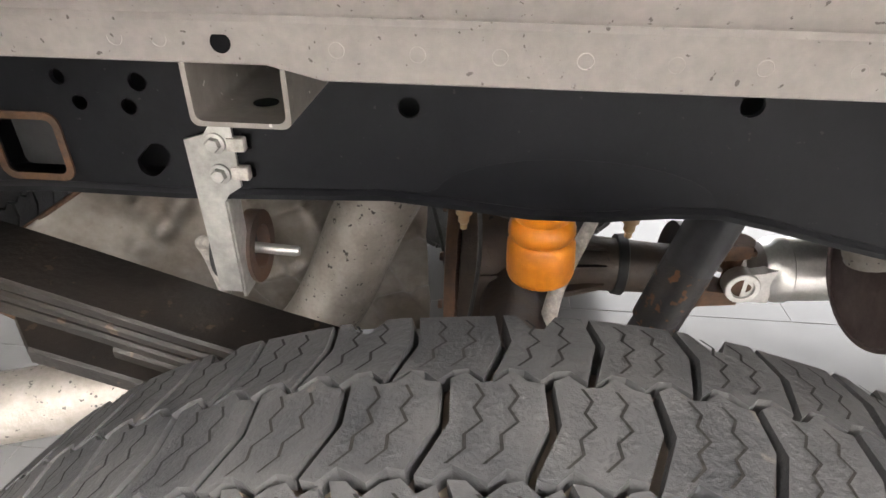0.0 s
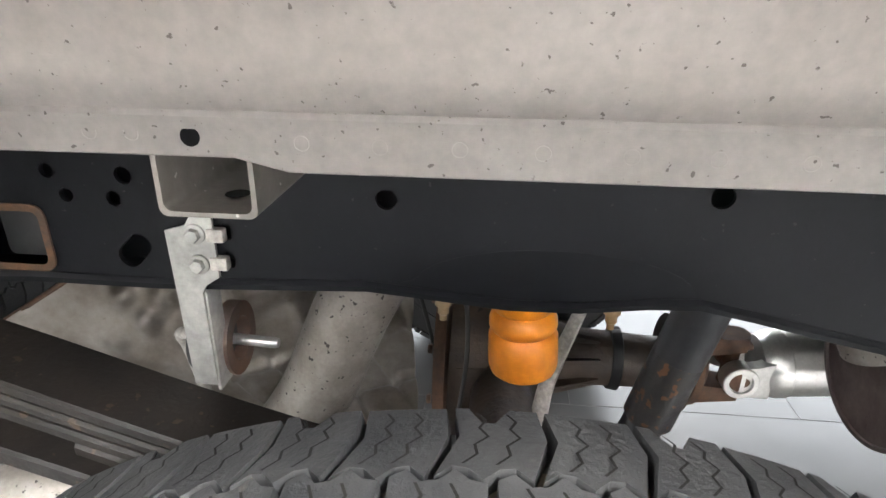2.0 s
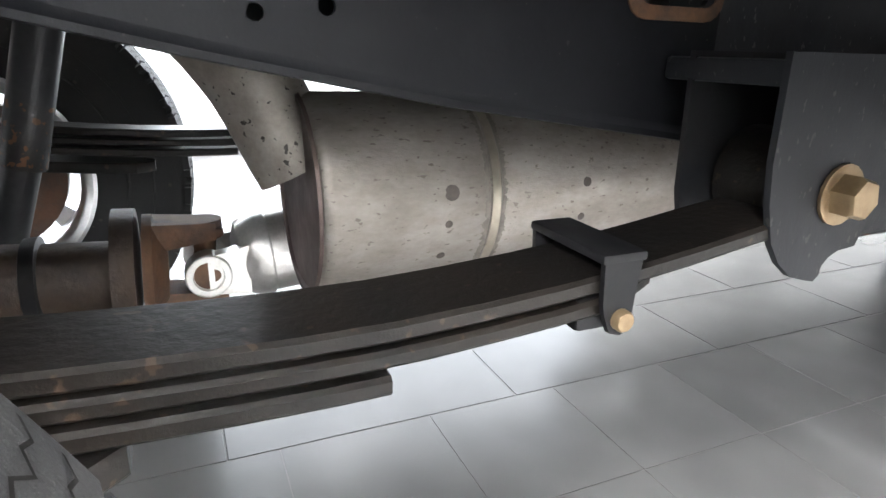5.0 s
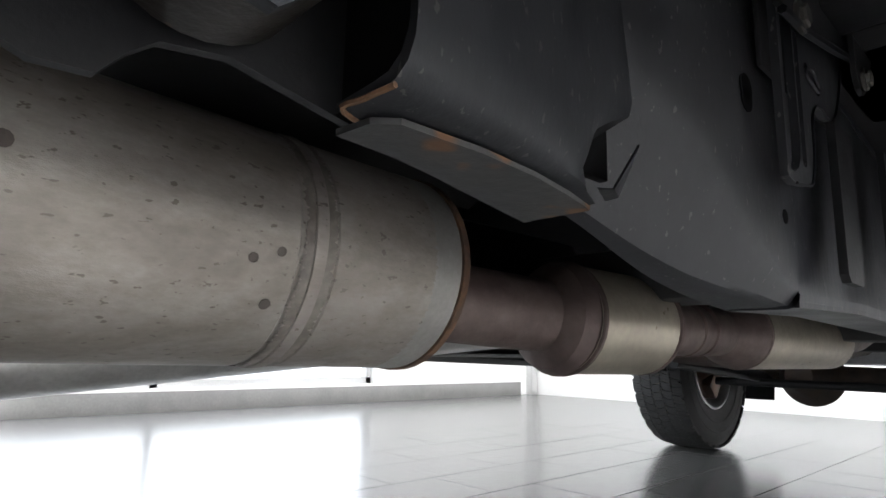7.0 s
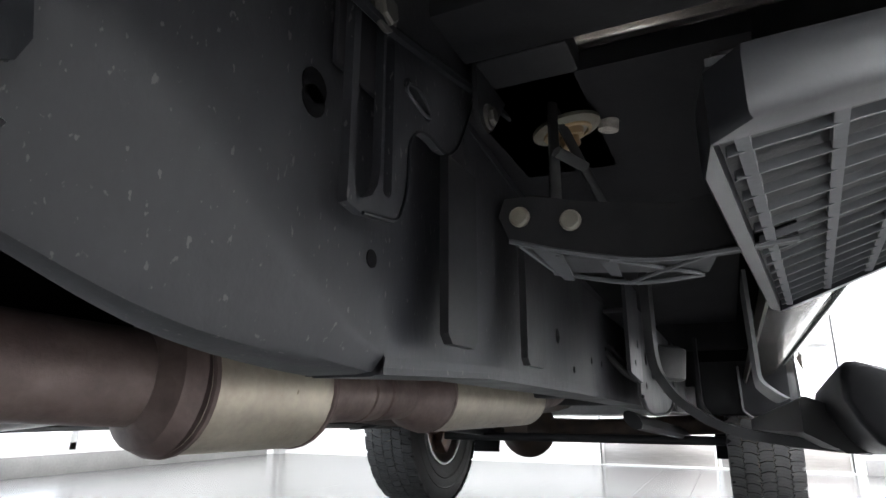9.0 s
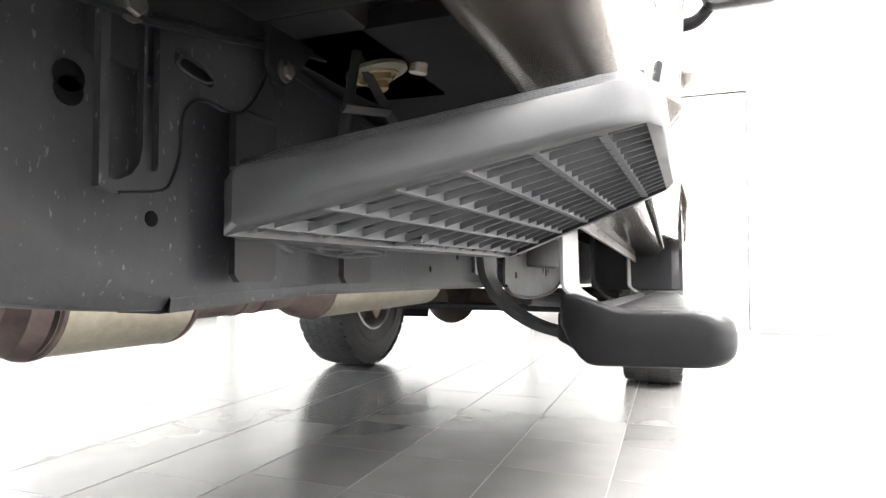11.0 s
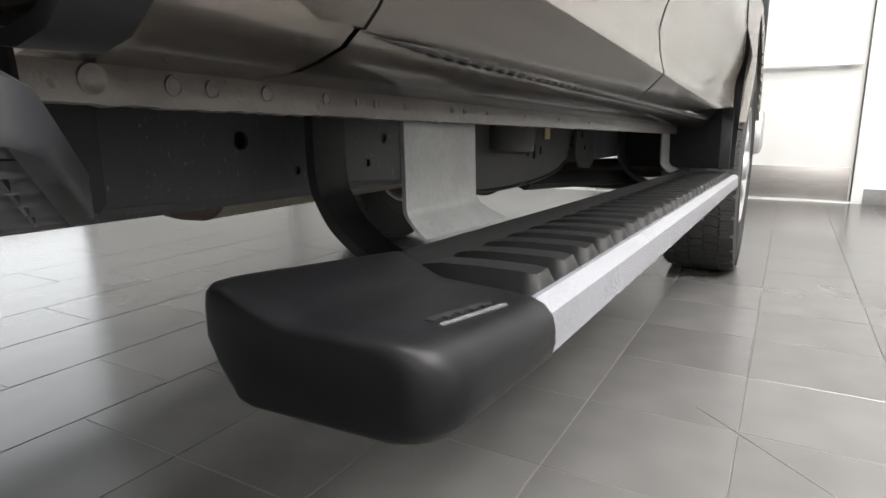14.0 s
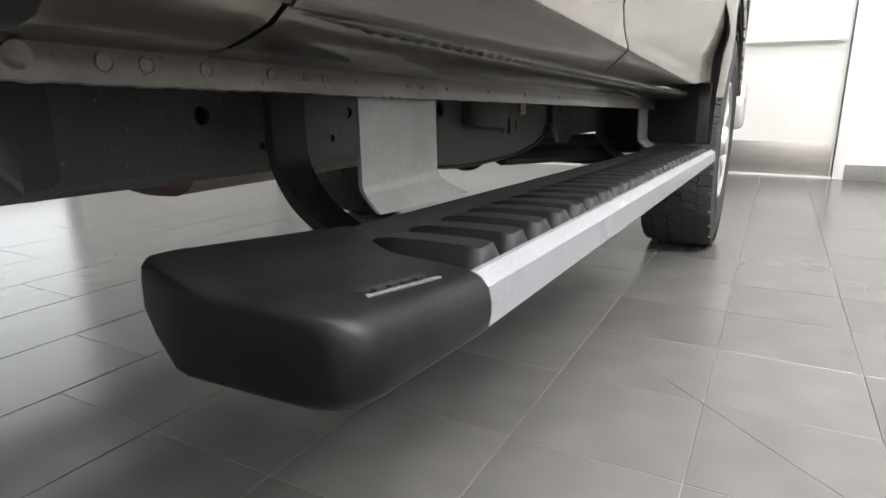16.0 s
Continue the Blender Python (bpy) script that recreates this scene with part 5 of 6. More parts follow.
side = part("bed_side", side_panel(-1.5, 1.552, 110), M_BODY, bed, "stone grey metallic bed side, glossy", 50)
part("side_liner", side_liner(0.74, 1.558), M_DARK, bed, "black inside of the bed side")
part("bed_side", mirror_y(side_panel(-1.5, 1.552, 110)), M_BODY, bed, "stone grey metallic bed side, glossy", 50)
part("bed_front", box(B(), 1.53, 1.542, -0.86, 0.86, 0.98, 1.39, 0.003), M_BODY, bed)
# unseen inner walls, caps and posts, added to block light from above
for s in (-1, 1):
    part("inner_wall", box(B(), -1.5, 1.528, *sorted((s * 0.548, s * 0.553)), 1.27, 1.384), M_UNDERBODY, bed)
    part("inner_wall", box(B(), 0.69, 1.528, *sorted((s * 0.548, s * 0.553)), 0.985, 1.268), M_UNDERBODY, bed)
    part("rail_cap", box(B(), -1.5, 1.56, *sorted((s * 0.54, s * 0.80)), 1.385, 1.394), M_PLASTIC, bed)
    part("corner_post", box(B(), 1.545, 1.553, *sorted((s * 0.55, s * 0.885)), 0.97, 1.384), M_DARK, bed)
# unseen plates added behind the wheels to keep light off the rail
for s in (-1, 1):
    part("rear_liner", box(B(), -0.745, -0.735, *sorted((s * 0.545, s * 0.90)), 0.52, 1.25, 0.003), M_PLASTIC, bed, "unseen black plate behind the wheel, added to shade the rail")
# strip added to close the open cab gap to light from above
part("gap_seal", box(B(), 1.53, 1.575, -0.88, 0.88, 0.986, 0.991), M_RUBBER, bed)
part("tailgate", box(B(), -1.52, -1.503, -0.88, 0.88, 0.80, 1.38, 0.008), M_BODY, bed)
# black edge guard along the lower front corner of the bed side
bm = B()
guard = [(-0.775, 0.656), (-0.80, 0.651), (-0.822, 0.649), (-0.843, 0.654), (-0.860, 0.667), (-0.872, 0.686), (-0.879, 0.706), (-0.882, 0.722)]
loft(bm, [[(1.527, y, z) for y, z in guard] + [(1.527, y + 0.006, z + 0.007) for y, z in reversed(guard)], [(1.558, y - 0.001, z) for y, z in guard] + [(1.558, y + 0.006, z + 0.007) for y, z in reversed(guard)]])
part("edge_guard", bm, M_STEP, bed, "black curved rubber guard on the panel edge")

# -- cab: rocker, doors, front fender --
cab = new("cab")
cab.parent = truck
cab["label"] = "stone grey metallic cab with glossy doors"
SL = -0.0265


def sill_z(x):
    return 0.6312 + SL * (x - 1.6)


CABSIDE = [(-0.858, 0.044), (-0.869, 0.055), (-0.880, 0.07), (-0.888, 0.079), (-0.8945, 0.085), (-0.898, 0.0880), (-0.8995, 0.0905), (-0.8992, 0.0935), (-0.8978, 0.0965), (-0.8945, 0.1015), (-0.8905, 0.1075), (-0.8882, 0.1115), (-0.8872, 0.115), (-0.8872, 0.120), (-0.889, 0.14), (-0.893, 0.17), (-0.8975, 0.205), (-0.9025, 0.26), (-0.9045, 0.30), (-0.9075, 0.318), (-0.9065, 0.34), (-0.905, 0.45), (-0.90, 0.55), (-0.885, 0.63), (-0.84, 0.85), (-0.76, 1.2)]
ROCKER = [(-0.752, 0.021), (-0.762, 0.0225), (-0.785, 0.0215), (-0.812, 0.0225), (-0.832, 0.0265), (-0.846, 0.034), (-0.853, 0.045), (-0.856, 0.075)]


def seam_x(y, z):
    """Rear seam of the rear door: leaning at the crease, upright below it, running forward as the sill turns under."""
    if z > 0.044:
        return along([(0.044, 1.692), (0.065, 1.6905), (0.080, 1.688), (0.093, 1.676), (0.115, 1.656), (0.135, 1.6475), (0.16, 1.651), (0.20, 1.672), (0.30, 1.70), (0.5, 1.705)], z)
    return along([(-0.858, 1.692), (-0.8465, 1.686), (-0.834, 1.681), (-0.813, 1.685), (-0.78, 1.699), (-0.745, 1.722)], y)


def along(table, z):
    """Value at height z of a (height, value) table."""
    if z <= table[0][0]:
        return table[0][1]
    for (za, va), (zb, vb) in zip(table, table[1:]):
        if z <= zb:
            return va + (vb - va) * (z - za) / (zb - za)
    return table[-1][1]


# where the seams between the doors and before the fender run, by height
MID_SEAM = [(0.63, 2.375), (0.655, 2.385), (0.68, 2.378), (0.705, 2.358), (0.735, 2.348), (0.775, 2.378), (0.82, 2.42), (0.875, 2.458), (0.95, 2.465), (1.3, 2.45)]
FRONT_SEAM = [(0.63, 3.475), (0.68, 3.49), (0.75, 3.515), (0.83, 3.60), (0.90, 3.575), (1.0, 3.66), (1.12, 3.71), (1.4, 3.72)]


def low_edge(x):
    """Lower edge of the doors: level past the middle seam, then sweeping up to the wheel arch."""
    t = max(0.0, min(1.0, (x - 2.75) / 0.75))
    return 0.642 + 0.020 * t * t * (3 - 2 * t) if x > 2.5 else 0.0


def side_point(px, y, z, crease=True):
    """Place of a point of the cab's side: the ledge over the crease fades and the crease drops towards the front."""
    zz = sill_z(px) + z
    y -= 0.0085 * min(1.0, max(0.0, (px - 1.66) / 0.35)) * math.exp(-((z - 0.117) / 0.02) ** 2)
    if crease:
        zz -= 0.0185 * max(0.0, px - 1.67) * math.exp(-((z - 0.086) / 0.03) ** 2)
        zz = max(zz, low_edge(px))
        y -= 0.02 * max(0.0, (px - 2.7) / 0.8) ** 2 * math.exp(-((zz - 0.78) / 0.2) ** 2)
    return y, zz


def seam_strip(at, w, deep):
    """Dark strip that paints the shade in a seam between two panels, set a little below their skin."""
    rings = []
    for y, z in CABSIDE:
        px = at(y, z)
        y2, zz = side_point(px, y, z)
        rings.append([(px - w, y2 + deep, zz), (px + w, y2 + deep, zz), (px + w, y2 + 0.012, zz + 0.001), (px - w, y2 + 0.012, zz + 0.001)])
    return loft(B(), rings)


def door_panel(x0, x1, prof, n=24, tuck=(0.0, 0.0), corner=0.0, squash=1.0, seam=0, starts=None, ends=None, crease=False):
    """Swept outer skin between two seams; starts and ends are (height, x) tables that bend its ends, tuck turns them inboard."""
    bm = B()
    rings = []
    xs = {round(x0 + (x1 - x0) * i / n, 5) for i in range(n + 1)}
    for k, t in enumerate(tuck):
        for q in (0.1, 0.25, 0.5, 0.8, 1.0, 1.5, 2.2):
            xs.add(round(min(x1, x0 + t * q) if k == 0 else max(x0, x1 - t * q), 5))
    for x in sorted(xs):
        e = 0.0
        for k, t in enumerate(tuck):
            d = (x - x0) if k == 0 else (x1 - x)
            if t and d < t:
                e = max(e, squash * t * (1 - math.sqrt(max(0, 1 - (1 - d / t) ** 2))))
                if squash < 1:
                    e = squash * max(0.0, t - d - 0.004)
        ring = []
        for y, z in prof:
            px = x
            zz = sill_z(px) + z
            if seam == 1:
                px += (seam_x(y, z) - 1.6575) * max(0.0, 1 - (x - x0) / 0.25)
            elif seam == -1:
                px += (seam_x(y, z) - 1.6575) * max(0.0, min(1.0, (x - x1 + 0.075) / 0.075))
            if starts:
                px += (along(starts, zz) - x0) * max(0.0, 1 - (x - x0) / 0.5)
            if ends:
                px += (along(ends, zz) - x1) * max(0.0, 1 - (x1 - x) / 0.5)
            y, zz = side_point(px, y, z, crease) if prof is CABSIDE else (y, sill_z(px) + z)
            ring.append((px, y + e, zz))
        rings.append(ring)
    loft(bm, rings, closed=False, cap=False)
    bmesh.ops.solidify(bm, geom=bm.faces[:], thickness=0.004)
    return bm


rnd = random.Random(5)
for s in (1, -1):
    fl = (lambda b: b) if s == 1 else mirror_y
    part("rocker_panel", fl(door_panel(1.660, 3.56, ROCKER, 30, seam=1)), M_BODY, cab, "glossy sill turned under the doors", 60)
    part("corner_sill", fl(door_panel(1.56, 1.655, ROCKER, 8, seam=-1)), M_BODY, cab, "", 60)
    # dark backing painted as the shade behind the sill seam
    part("seam_backing", fl(door_panel(1.60, 1.90, [(y + 0.008 * (q > 2), z + 0.008) for q, (y, z) in enumerate(ROCKER)], 4)), M_DARK, cab)
    part("cab_corner", fl(door_panel(1.576, 1.655, CABSIDE, 20, (0.072, 0.0), 0.0, 0.5, -1)), M_BODY, cab, "rounded rear corner of the cab", 60)
    part("rear_door", fl(door_panel(1.660, 2.455, CABSIDE, 110, (0.004, 0.004), 0.0, 1.0, 1, None, [(z, x - 0.0035) for z, x in MID_SEAM], True)), M_BODY, cab, "glossy stone grey rear door", 28)
    part("front_door", fl(door_panel(2.461, 3.60, CABSIDE, 44, (0.004, 0.004), 0.0, 1.0, 0, [(z, x + 0.0035) for z, x in MID_SEAM], [(z, x - 0.003) for z, x in FRONT_SEAM], True)), M_BODY, cab, "glossy stone grey front door", 28)
    # near-black sheet and strips paint the shade inside the door gaps
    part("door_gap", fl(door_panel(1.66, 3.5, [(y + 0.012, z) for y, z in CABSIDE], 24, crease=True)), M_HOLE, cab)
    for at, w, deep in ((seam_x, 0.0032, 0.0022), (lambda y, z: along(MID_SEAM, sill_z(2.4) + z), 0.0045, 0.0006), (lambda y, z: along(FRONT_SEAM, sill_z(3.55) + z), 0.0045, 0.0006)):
        part("seam_strip", fl(seam_strip(at, w, deep)), M_HOLE, cab, "dark strip that paints the shade in the seam")
    # pinch weld with spot welds
    bm = B()
    loft(bm, [[(x, -0.752, sill_z(x) + 0.024), (x, -0.7535, sill_z(x) + 0.012), (x, -0.754, sill_z(x) + r), (x, -0.749, sill_z(x) - 0.001 + r), (x, -0.746, sill_z(x) + 0.024)] for x, r in [(1.56 + 0.0067 * i, rnd.uniform(-0.0007, 0.0006) if i < 120 else 0.0) for i in range(300)]])
    pw = part("pinch_weld", fl(bm), M_UNDERBODY, cab, "dirty welded sill flange")
    for x, r in ((1.595, 0.0088), (1.643, 0.0066), (1.671, 0.0062), (1.717, 0.006), (1.779, 0.005), (1.819, 0.0035), (1.845, 0.004), (1.893, 0.004), (1.983, 0.003), (2.011, 0.003), (2.07, 0.0025), (2.192, 0.0025), (2.33, 0.0025), (2.5, 0.0025)):
        part("weld_mark", fl(lathe(B(), [(-0.001, r), (0.0008, r * 0.92), (0.0008, r * 0.78), (0.0001, r * 0.66), (0.0001, r * 0.2)], (x, -0.7536, sill_z(x) + 0.0125), (0, -1, 0), 16)), M_UNDERBODY, cab)
for s in (1, -1):
    # ribbed seal strip in the groove between the sill and the doors
    rings = []
    for q in range(0, 281):
        x = 1.70 + 0.0055 * q
        rr = (0.0030 + 0.0013 * (q % 4 < 2)) * min(1.0, 0.1 + q / 14)
        rings.append([(x + 0.25 * rr * math.sin(a), -0.8575 + rr * math.cos(a), sill_z(x) + 0.0405 + rr * math.sin(a)) for a in (math.pi * 2 * k / 8 for k in range(8))])
    bm = loft(B(), rings)
    part("door_seal", bm if s == 1 else mirror_y(bm), M_SEAL, cab, "ribbed black rubber seal under the doors")
    # dark sheet paints the shade deeper behind the door seams
    bm = loft(B(), [[(x, y + d, sill_z(x) + z) for d, prof in ((0.026, CABSIDE[6:]), (0.032, CABSIDE[:5:-1])) for y, z in prof] for x in (1.63, 2.5, 3.44)])
    part("door_jamb", bm if s == 1 else mirror_y(bm), M_DARK, cab, "dark sheet that paints the shade behind the door seams")
part("cab_floor", box(B(), 1.55, 3.75, -0.745, 0.745, 0.80, 0.82), M_DARK, cab, "dark cab underside")
part("cab_back", box(B(), 1.578, 1.592, -0.862, 0.862, 0.845, 1.75, 0.006), M_BODY, cab)
part("roof", box(B(), 1.61, 3.3, -0.75, 0.75, 1.80, 1.84, 0.02), M_BODY, cab)
bm = loft(B(), [[(3.46, -0.78, 1.30), (3.46, 0.78, 1.30), (3.466, 0.78, 1.305), (3.466, -0.78, 1.305)], [(2.98, -0.70, 1.80), (2.98, 0.70, 1.80), (2.986, 0.70, 1.805), (2.986, -0.70, 1.805)]])
part("windshield", bm, M_SHOCK, cab, "dark tinted windshield")
part("firewall", box(B(), 3.452, 3.47, -0.84, 0.84, 0.70, 1.27, 0.004), M_DARK, cab)
# handle of the door, seen from below
for x in (1.78, 2.66):
    part("door_handle", box(B(), x, x + 0.19, -0.945, -0.908, 1.055, 1.085, 0.008), M_BODY, cab, "body-coloured door handle")


# door mirrors on two-piece arms
for s in (1, -1):
    fl = (lambda b: b) if s == 1 else mirror_y
    bm = loft(B(), [[(x, y, z) for y, z in rrect(-1.27 + e, -1.00 - e, 1.50 + e, 1.80 - e, 0.05, 5)] for x, e in ((3.33, 0.0), (3.37, -0.004), (3.44, 0.01), (3.47, 0.05))])
    part("mirror_housing", fl(bm), M_PLASTIC, cab, "black mirror housing", 50)
    bm = loft(B(), [[(x, y, z) for y, z in rrect(-1.255, -1.015, 1.515, 1.785, 0.045, 5)] for x in (3.326, 3.3295)])
    part("mirror_glass", fl(bm), M_CHROME, cab, "mirror glass")
    part("mirror_arm", fl(tube(B(), smooth_path([(3.42, -1.03, 1.53), (3.42, -0.98, 1.48), (3.42, -0.90, 1.47), (3.42, -0.84, 1.48)], 4), 0.018, 10, 1.5)), M_PLASTIC, cab)


# front fender with its arch, nose and bumper
def fender_mesh():
    """Fender from the door seam forward: flared round the arch, with the arch lip turned inboard."""
    bm = B()
    rings = []
    zs = [0.618, 0.64, 0.66, 0.70, 0.74, 0.78, 0.82, 0.86, 0.90, 0.925, 0.94, 0.97, 1.0, 1.05, 1.1, 1.15, 1.2, 1.25]
    for i in range(61):
        f = i / 60
        x = 3.48 + 1.44 * f
        zc = arch_z(x, AFX, 0.44, 0.57)
        ring = []
        for z in zs:
            px = x + (along(FRONT_SEAM, z) + 0.003 - 3.48) * max(0.0, 1 - f * 3)
            zc = arch_z(px, AFX, 0.44, 0.57)
            d = math.hypot(px - AFX, z - 0.44)
            y = -0.905 - 0.02 * math.exp(-((z - 0.78) / 0.2) ** 2) * (1 - f) - 0.032 * math.exp(-(max(0.0, d - 0.59) / 0.10) ** 2)
            y += 0.05 * max(0.0, (z - 1.0) / 0.25) ** 2
            if z < zc:
                ring.append((px, y + 0.02 - 0.012 * (z - 0.6) / max(0.01, zc - 0.6), zc))
            else:
                ring.append((px, y, z))
        rings.append(ring)
    loft(bm, rings, closed=False, cap=False)
    bmesh.ops.solidify(bm, geom=bm.faces[:], thickness=0.004)
    return bm


part("front_fender", fender_mesh(), M_BODY, cab, "glossy stone grey front fender", 32)
part("front_fender", mirror_y(fender_mesh()), M_BODY, cab, "glossy stone grey front fender", 32)
part("hood", box(B(), 3.45, 4.95, -0.90, 0.90, 1.27, 1.31, 0.02), M_BODY, cab)
part("grille", box(B(), 4.93, 5.0, -0.92, 0.92, 0.62, 1.28, 0.02), M_PLASTIC, cab)
part("front_bumper", box(B(), 4.95, 5.1, -0.95, 0.95, 0.45, 0.68, 0.03), M_CHROME, cab, "bright front bumper")
for s in (1, -1):
    bm = B()
    # arch liner and splash guard
    rings = []
    for i in range(25):
        a = radians(-20 + (196 if s == 1 else 185) * i / 24)
        rings.append([(AFX + r * math.cos(a), y, 0.43 + r * math.sin(a)) for y, r in ((-0.60, 0.54), (-0.90, 0.545), (-0.925, 0.55), (-0.925, 0.558), (-0.60, 0.55))])
    loft(bm, rings)
    part("arch_liner", bm if s == 1 else mirror_y(bm), M_PLASTIC, cab, "black wheel arch liner")
    bm = B()
    loft(bm, [[(3.50 - 0.10 * (z - 0.5), -0.58, z), (3.50 - 0.10 * (z - 0.5), -0.885, z), (3.53, -0.912, z), (3.55, -0.912, z), (3.52, -0.58, z)] for z in (0.475, 0.52, 0.58, 0.62, 0.66)])
    if s == 1:
        part("splash_guard", bm, M_PLASTIC, cab, "black splash guard behind the wheel")

# -- running boards --
BS = -0.0265


def board_z(x):
    return 0.4905 + BS * (x - 1.80)


def running_board(s):
    fl = (lambda b: b) if s == 1 else mirror_y
    e = new("running_board")
    e.parent = truck
    e["label"] = "black running board with ribbed tread and bright edge"
    # main deck
    bm = B()
    sec = [(-0.757, 0.009), (-0.760, 0.0125), (-0.763, 0.0122), (-0.775, 0.0075), (-0.790, 0.0005), (-0.806, -0.0085), (-0.90, -0.009), (-0.926, -0.009), (-0.926, -0.032), (-0.90, -0.040), (-0.79, -0.040), (-0.757, -0.022)]
    loft(bm, [[(x, y, board_z(x) + z) for y, z in sec] for x in [1.745 + (3.64 - 1.745) * i / 12 for i in range(13)]])
    part("deck", fl(bm), M_TREAD, e)
    # bright outer edge
    bm = B()
    sec = [(-0.917, 0.005), (-0.921, 0.0045), (-0.934, -0.004), (-0.9345, -0.0045), (-0.9365, -0.034), (-0.935, -0.0365), (-0.9265, -0.037), (-0.9265, 0.0)]
    loft(bm, [[(x, y, board_z(x) + z) for y, z in sec] for x in [1.777 + (3.655 - 1.777) * i / 10 for i in range(11)]])
    part("edge_trim", fl(bm), M_TRIM, e, "satin aluminium edge trim", 18)
    # tread ribs, each its own
    for i in range(26):
        x = 1.849 + 0.067 * i
        zz = board_z(x)
        bm = B()

        def ring(y, z, w):
            sh = 0.12 * (y + 0.915)
            return [(x - w / 2 + sh, y, z), (x + w / 2 + sh, y, z)]
        sect = [(-0.9175, -0.0095, 0.046, -0.9165, 0.002), (-0.9165, -0.0095, 0.046, -0.909, 0.0145), (-0.90, -0.0095, 0.046, -0.897, 0.0155), (-0.85, -0.0095, 0.046, -0.85, 0.0140), (-0.815, -0.0095, 0.043, -0.815, 0.0115), (-0.795, -0.0095, 0.032, -0.795, 0.0070), (-0.776, -0.0095, 0.012, -0.778, -0.0035)]
        loft(bm, [ring(ya, zz + za, w) + [p for p in ring(yb, zz + zb, w * 0.58)[::-1]] for ya, za, w, yb, zb in sect])
        part("tread_rib", fl(bm), M_TREAD, e, "", 50)
    # rear end cap: rounded shell whose inner rear corner is cut off
    bm = B()

    def front(y):
        return 1.781 + (y + 0.94) * 0.27

    prof = [(-0.779, 0.50), (-0.779, 0.519), (-0.7805, 0.526), (-0.785, 0.530), (-0.792, 0.5302), (-0.832, 0.5175), (-0.842, 0.5155), (-0.87, 0.5155), (-0.905, 0.516), (-0.924, 0.5155), (-0.936, 0.512), (-0.943, 0.505), (-0.9455, 0.495), (-0.9455, 0.482), (-0.943, 0.472), (-0.936, 0.4645), (-0.925, 0.4615), (-0.88, 0.460), (-0.815, 0.458), (-0.806, 0.460), (-0.798, 0.466), (-0.787, 0.482)]
    rings = []
    for d in (0.0, 0.0005, 0.0015, 0.0032, 0.006, 0.011, 0.019, 0.028, 0.045, 0.07, 0.10, 0.15):
        q = 1 - math.sqrt(max(0, 1 - (1 - min(1, d / 0.006)) ** 2))
        q2 = 1 - math.sqrt(max(0, 1 - (1 - min(1, d / 0.030)) ** 2))
        ring = []
        for y, z in prof:
            y2 = y + 0.026 * q2 * max(0, min(1, (-y - 0.88) / 0.05)) - 0.006 * q * (y > -0.80)
            z2 = z - 0.0055 * q * max(-1, min(1, (z - 0.487) / 0.025))
            x = 1.6275 + (front(y) - 1.6275) * d / 0.15
            z2 -= (0.10 if z > 0.49 else 0.07) * max(0, x - 1.65)
            ring.append((x, y2, z2))
        rings.append(ring)
    loft(bm, rings)
    cap = part("end_cap", fl(bm), M_PLASTIC, e, "smooth black moulded end cap", 40)
    for i in range(5):
        a = 1.674 + 0.0135 * i
        z = 0.5162 - 0.10 * max(0, a - 1.65)
        part("badge_shape", fl(box(B(), a, a + 0.010, -0.9115 - 0.0012 * i, -0.9055 - 0.0012 * i, z - 0.001, z + 0.0007)), M_BLACK, e, "small raised dark badge bar")
    bm = B()
    loft(bm, [[(x, y, 0.516 - 0.10 * max(0, x - 1.65) + z) for y, z in ((-0.9185 - 0.08 * (x - 1.671), -0.002), (-0.9185 - 0.08 * (x - 1.671), 0.0004), (-0.9165 - 0.08 * (x - 1.671), 0.0012), (-0.9165 - 0.08 * (x - 1.671), -0.002))] for x in (1.671, 1.745)])
    part("badge_bar", fl(bm), M_STEPRIB, e, "thin satin badge bar")
    bm = B()
    loft(bm, [[(x, y, board_z(x) + z) for y, z in ((-0.765, 0.0), (-0.93, 0.0), (-0.93, -0.035), (-0.765, -0.035))] for x in (3.64, 3.665)])
    part("front_cap", fl(bm), M_PLASTIC, e)
    # grey support straps and curved black arms
    for x0, x1 in ((1.919, 2.079), (3.36, 3.52)):
        zt, zb = sill_z(x0) + 0.05, board_z(x0) + 0.016
        bm = B()
        loft(bm, [[(x0 - w * 0.2, y, z), (x1 + w, y, z + BS * 0.16 * (n > 1)), (x1 + w, y + 0.005, z + BS * 0.16 * (n > 1)), (x0 - w * 0.2, y + 0.005, z)] for n, (y, z, w) in enumerate(((-0.732, zt, 0), (-0.735, zb + 0.030, 0), (-0.737, zb + 0.024, 0.006), (-0.742, zb + 0.018, 0.012), (-0.755, zb + 0.007, 0.026), (-0.763, zb + 0.002, 0.034)))])
        part("support_strap", fl(bm), M_BRACKET, e, "flat grey support strap")
        xa = x0 + 0.006
        dz = BS * (x0 - 1.95)
        bm = B()
        pts = smooth_path([(0, -0.60, 0.74), (0, -0.60, 0.64), (0, -0.602, 0.56 + dz), (0, -0.615, 0.525 + dz), (0, -0.64, 0.495 + dz), (0, -0.69, 0.466 + dz), (0, -0.76, 0.452 + dz), (0, -0.84, 0.444 + dz)], 5)
        rings = []
        for n, p in enumerate(pts):
            d = (pts[min(n + 1, len(pts) - 1)] - pts[max(n - 1, 0)]).normalized()
            nn = Vector((0, -d.z, d.y)) * 0.006
            w = 0.028
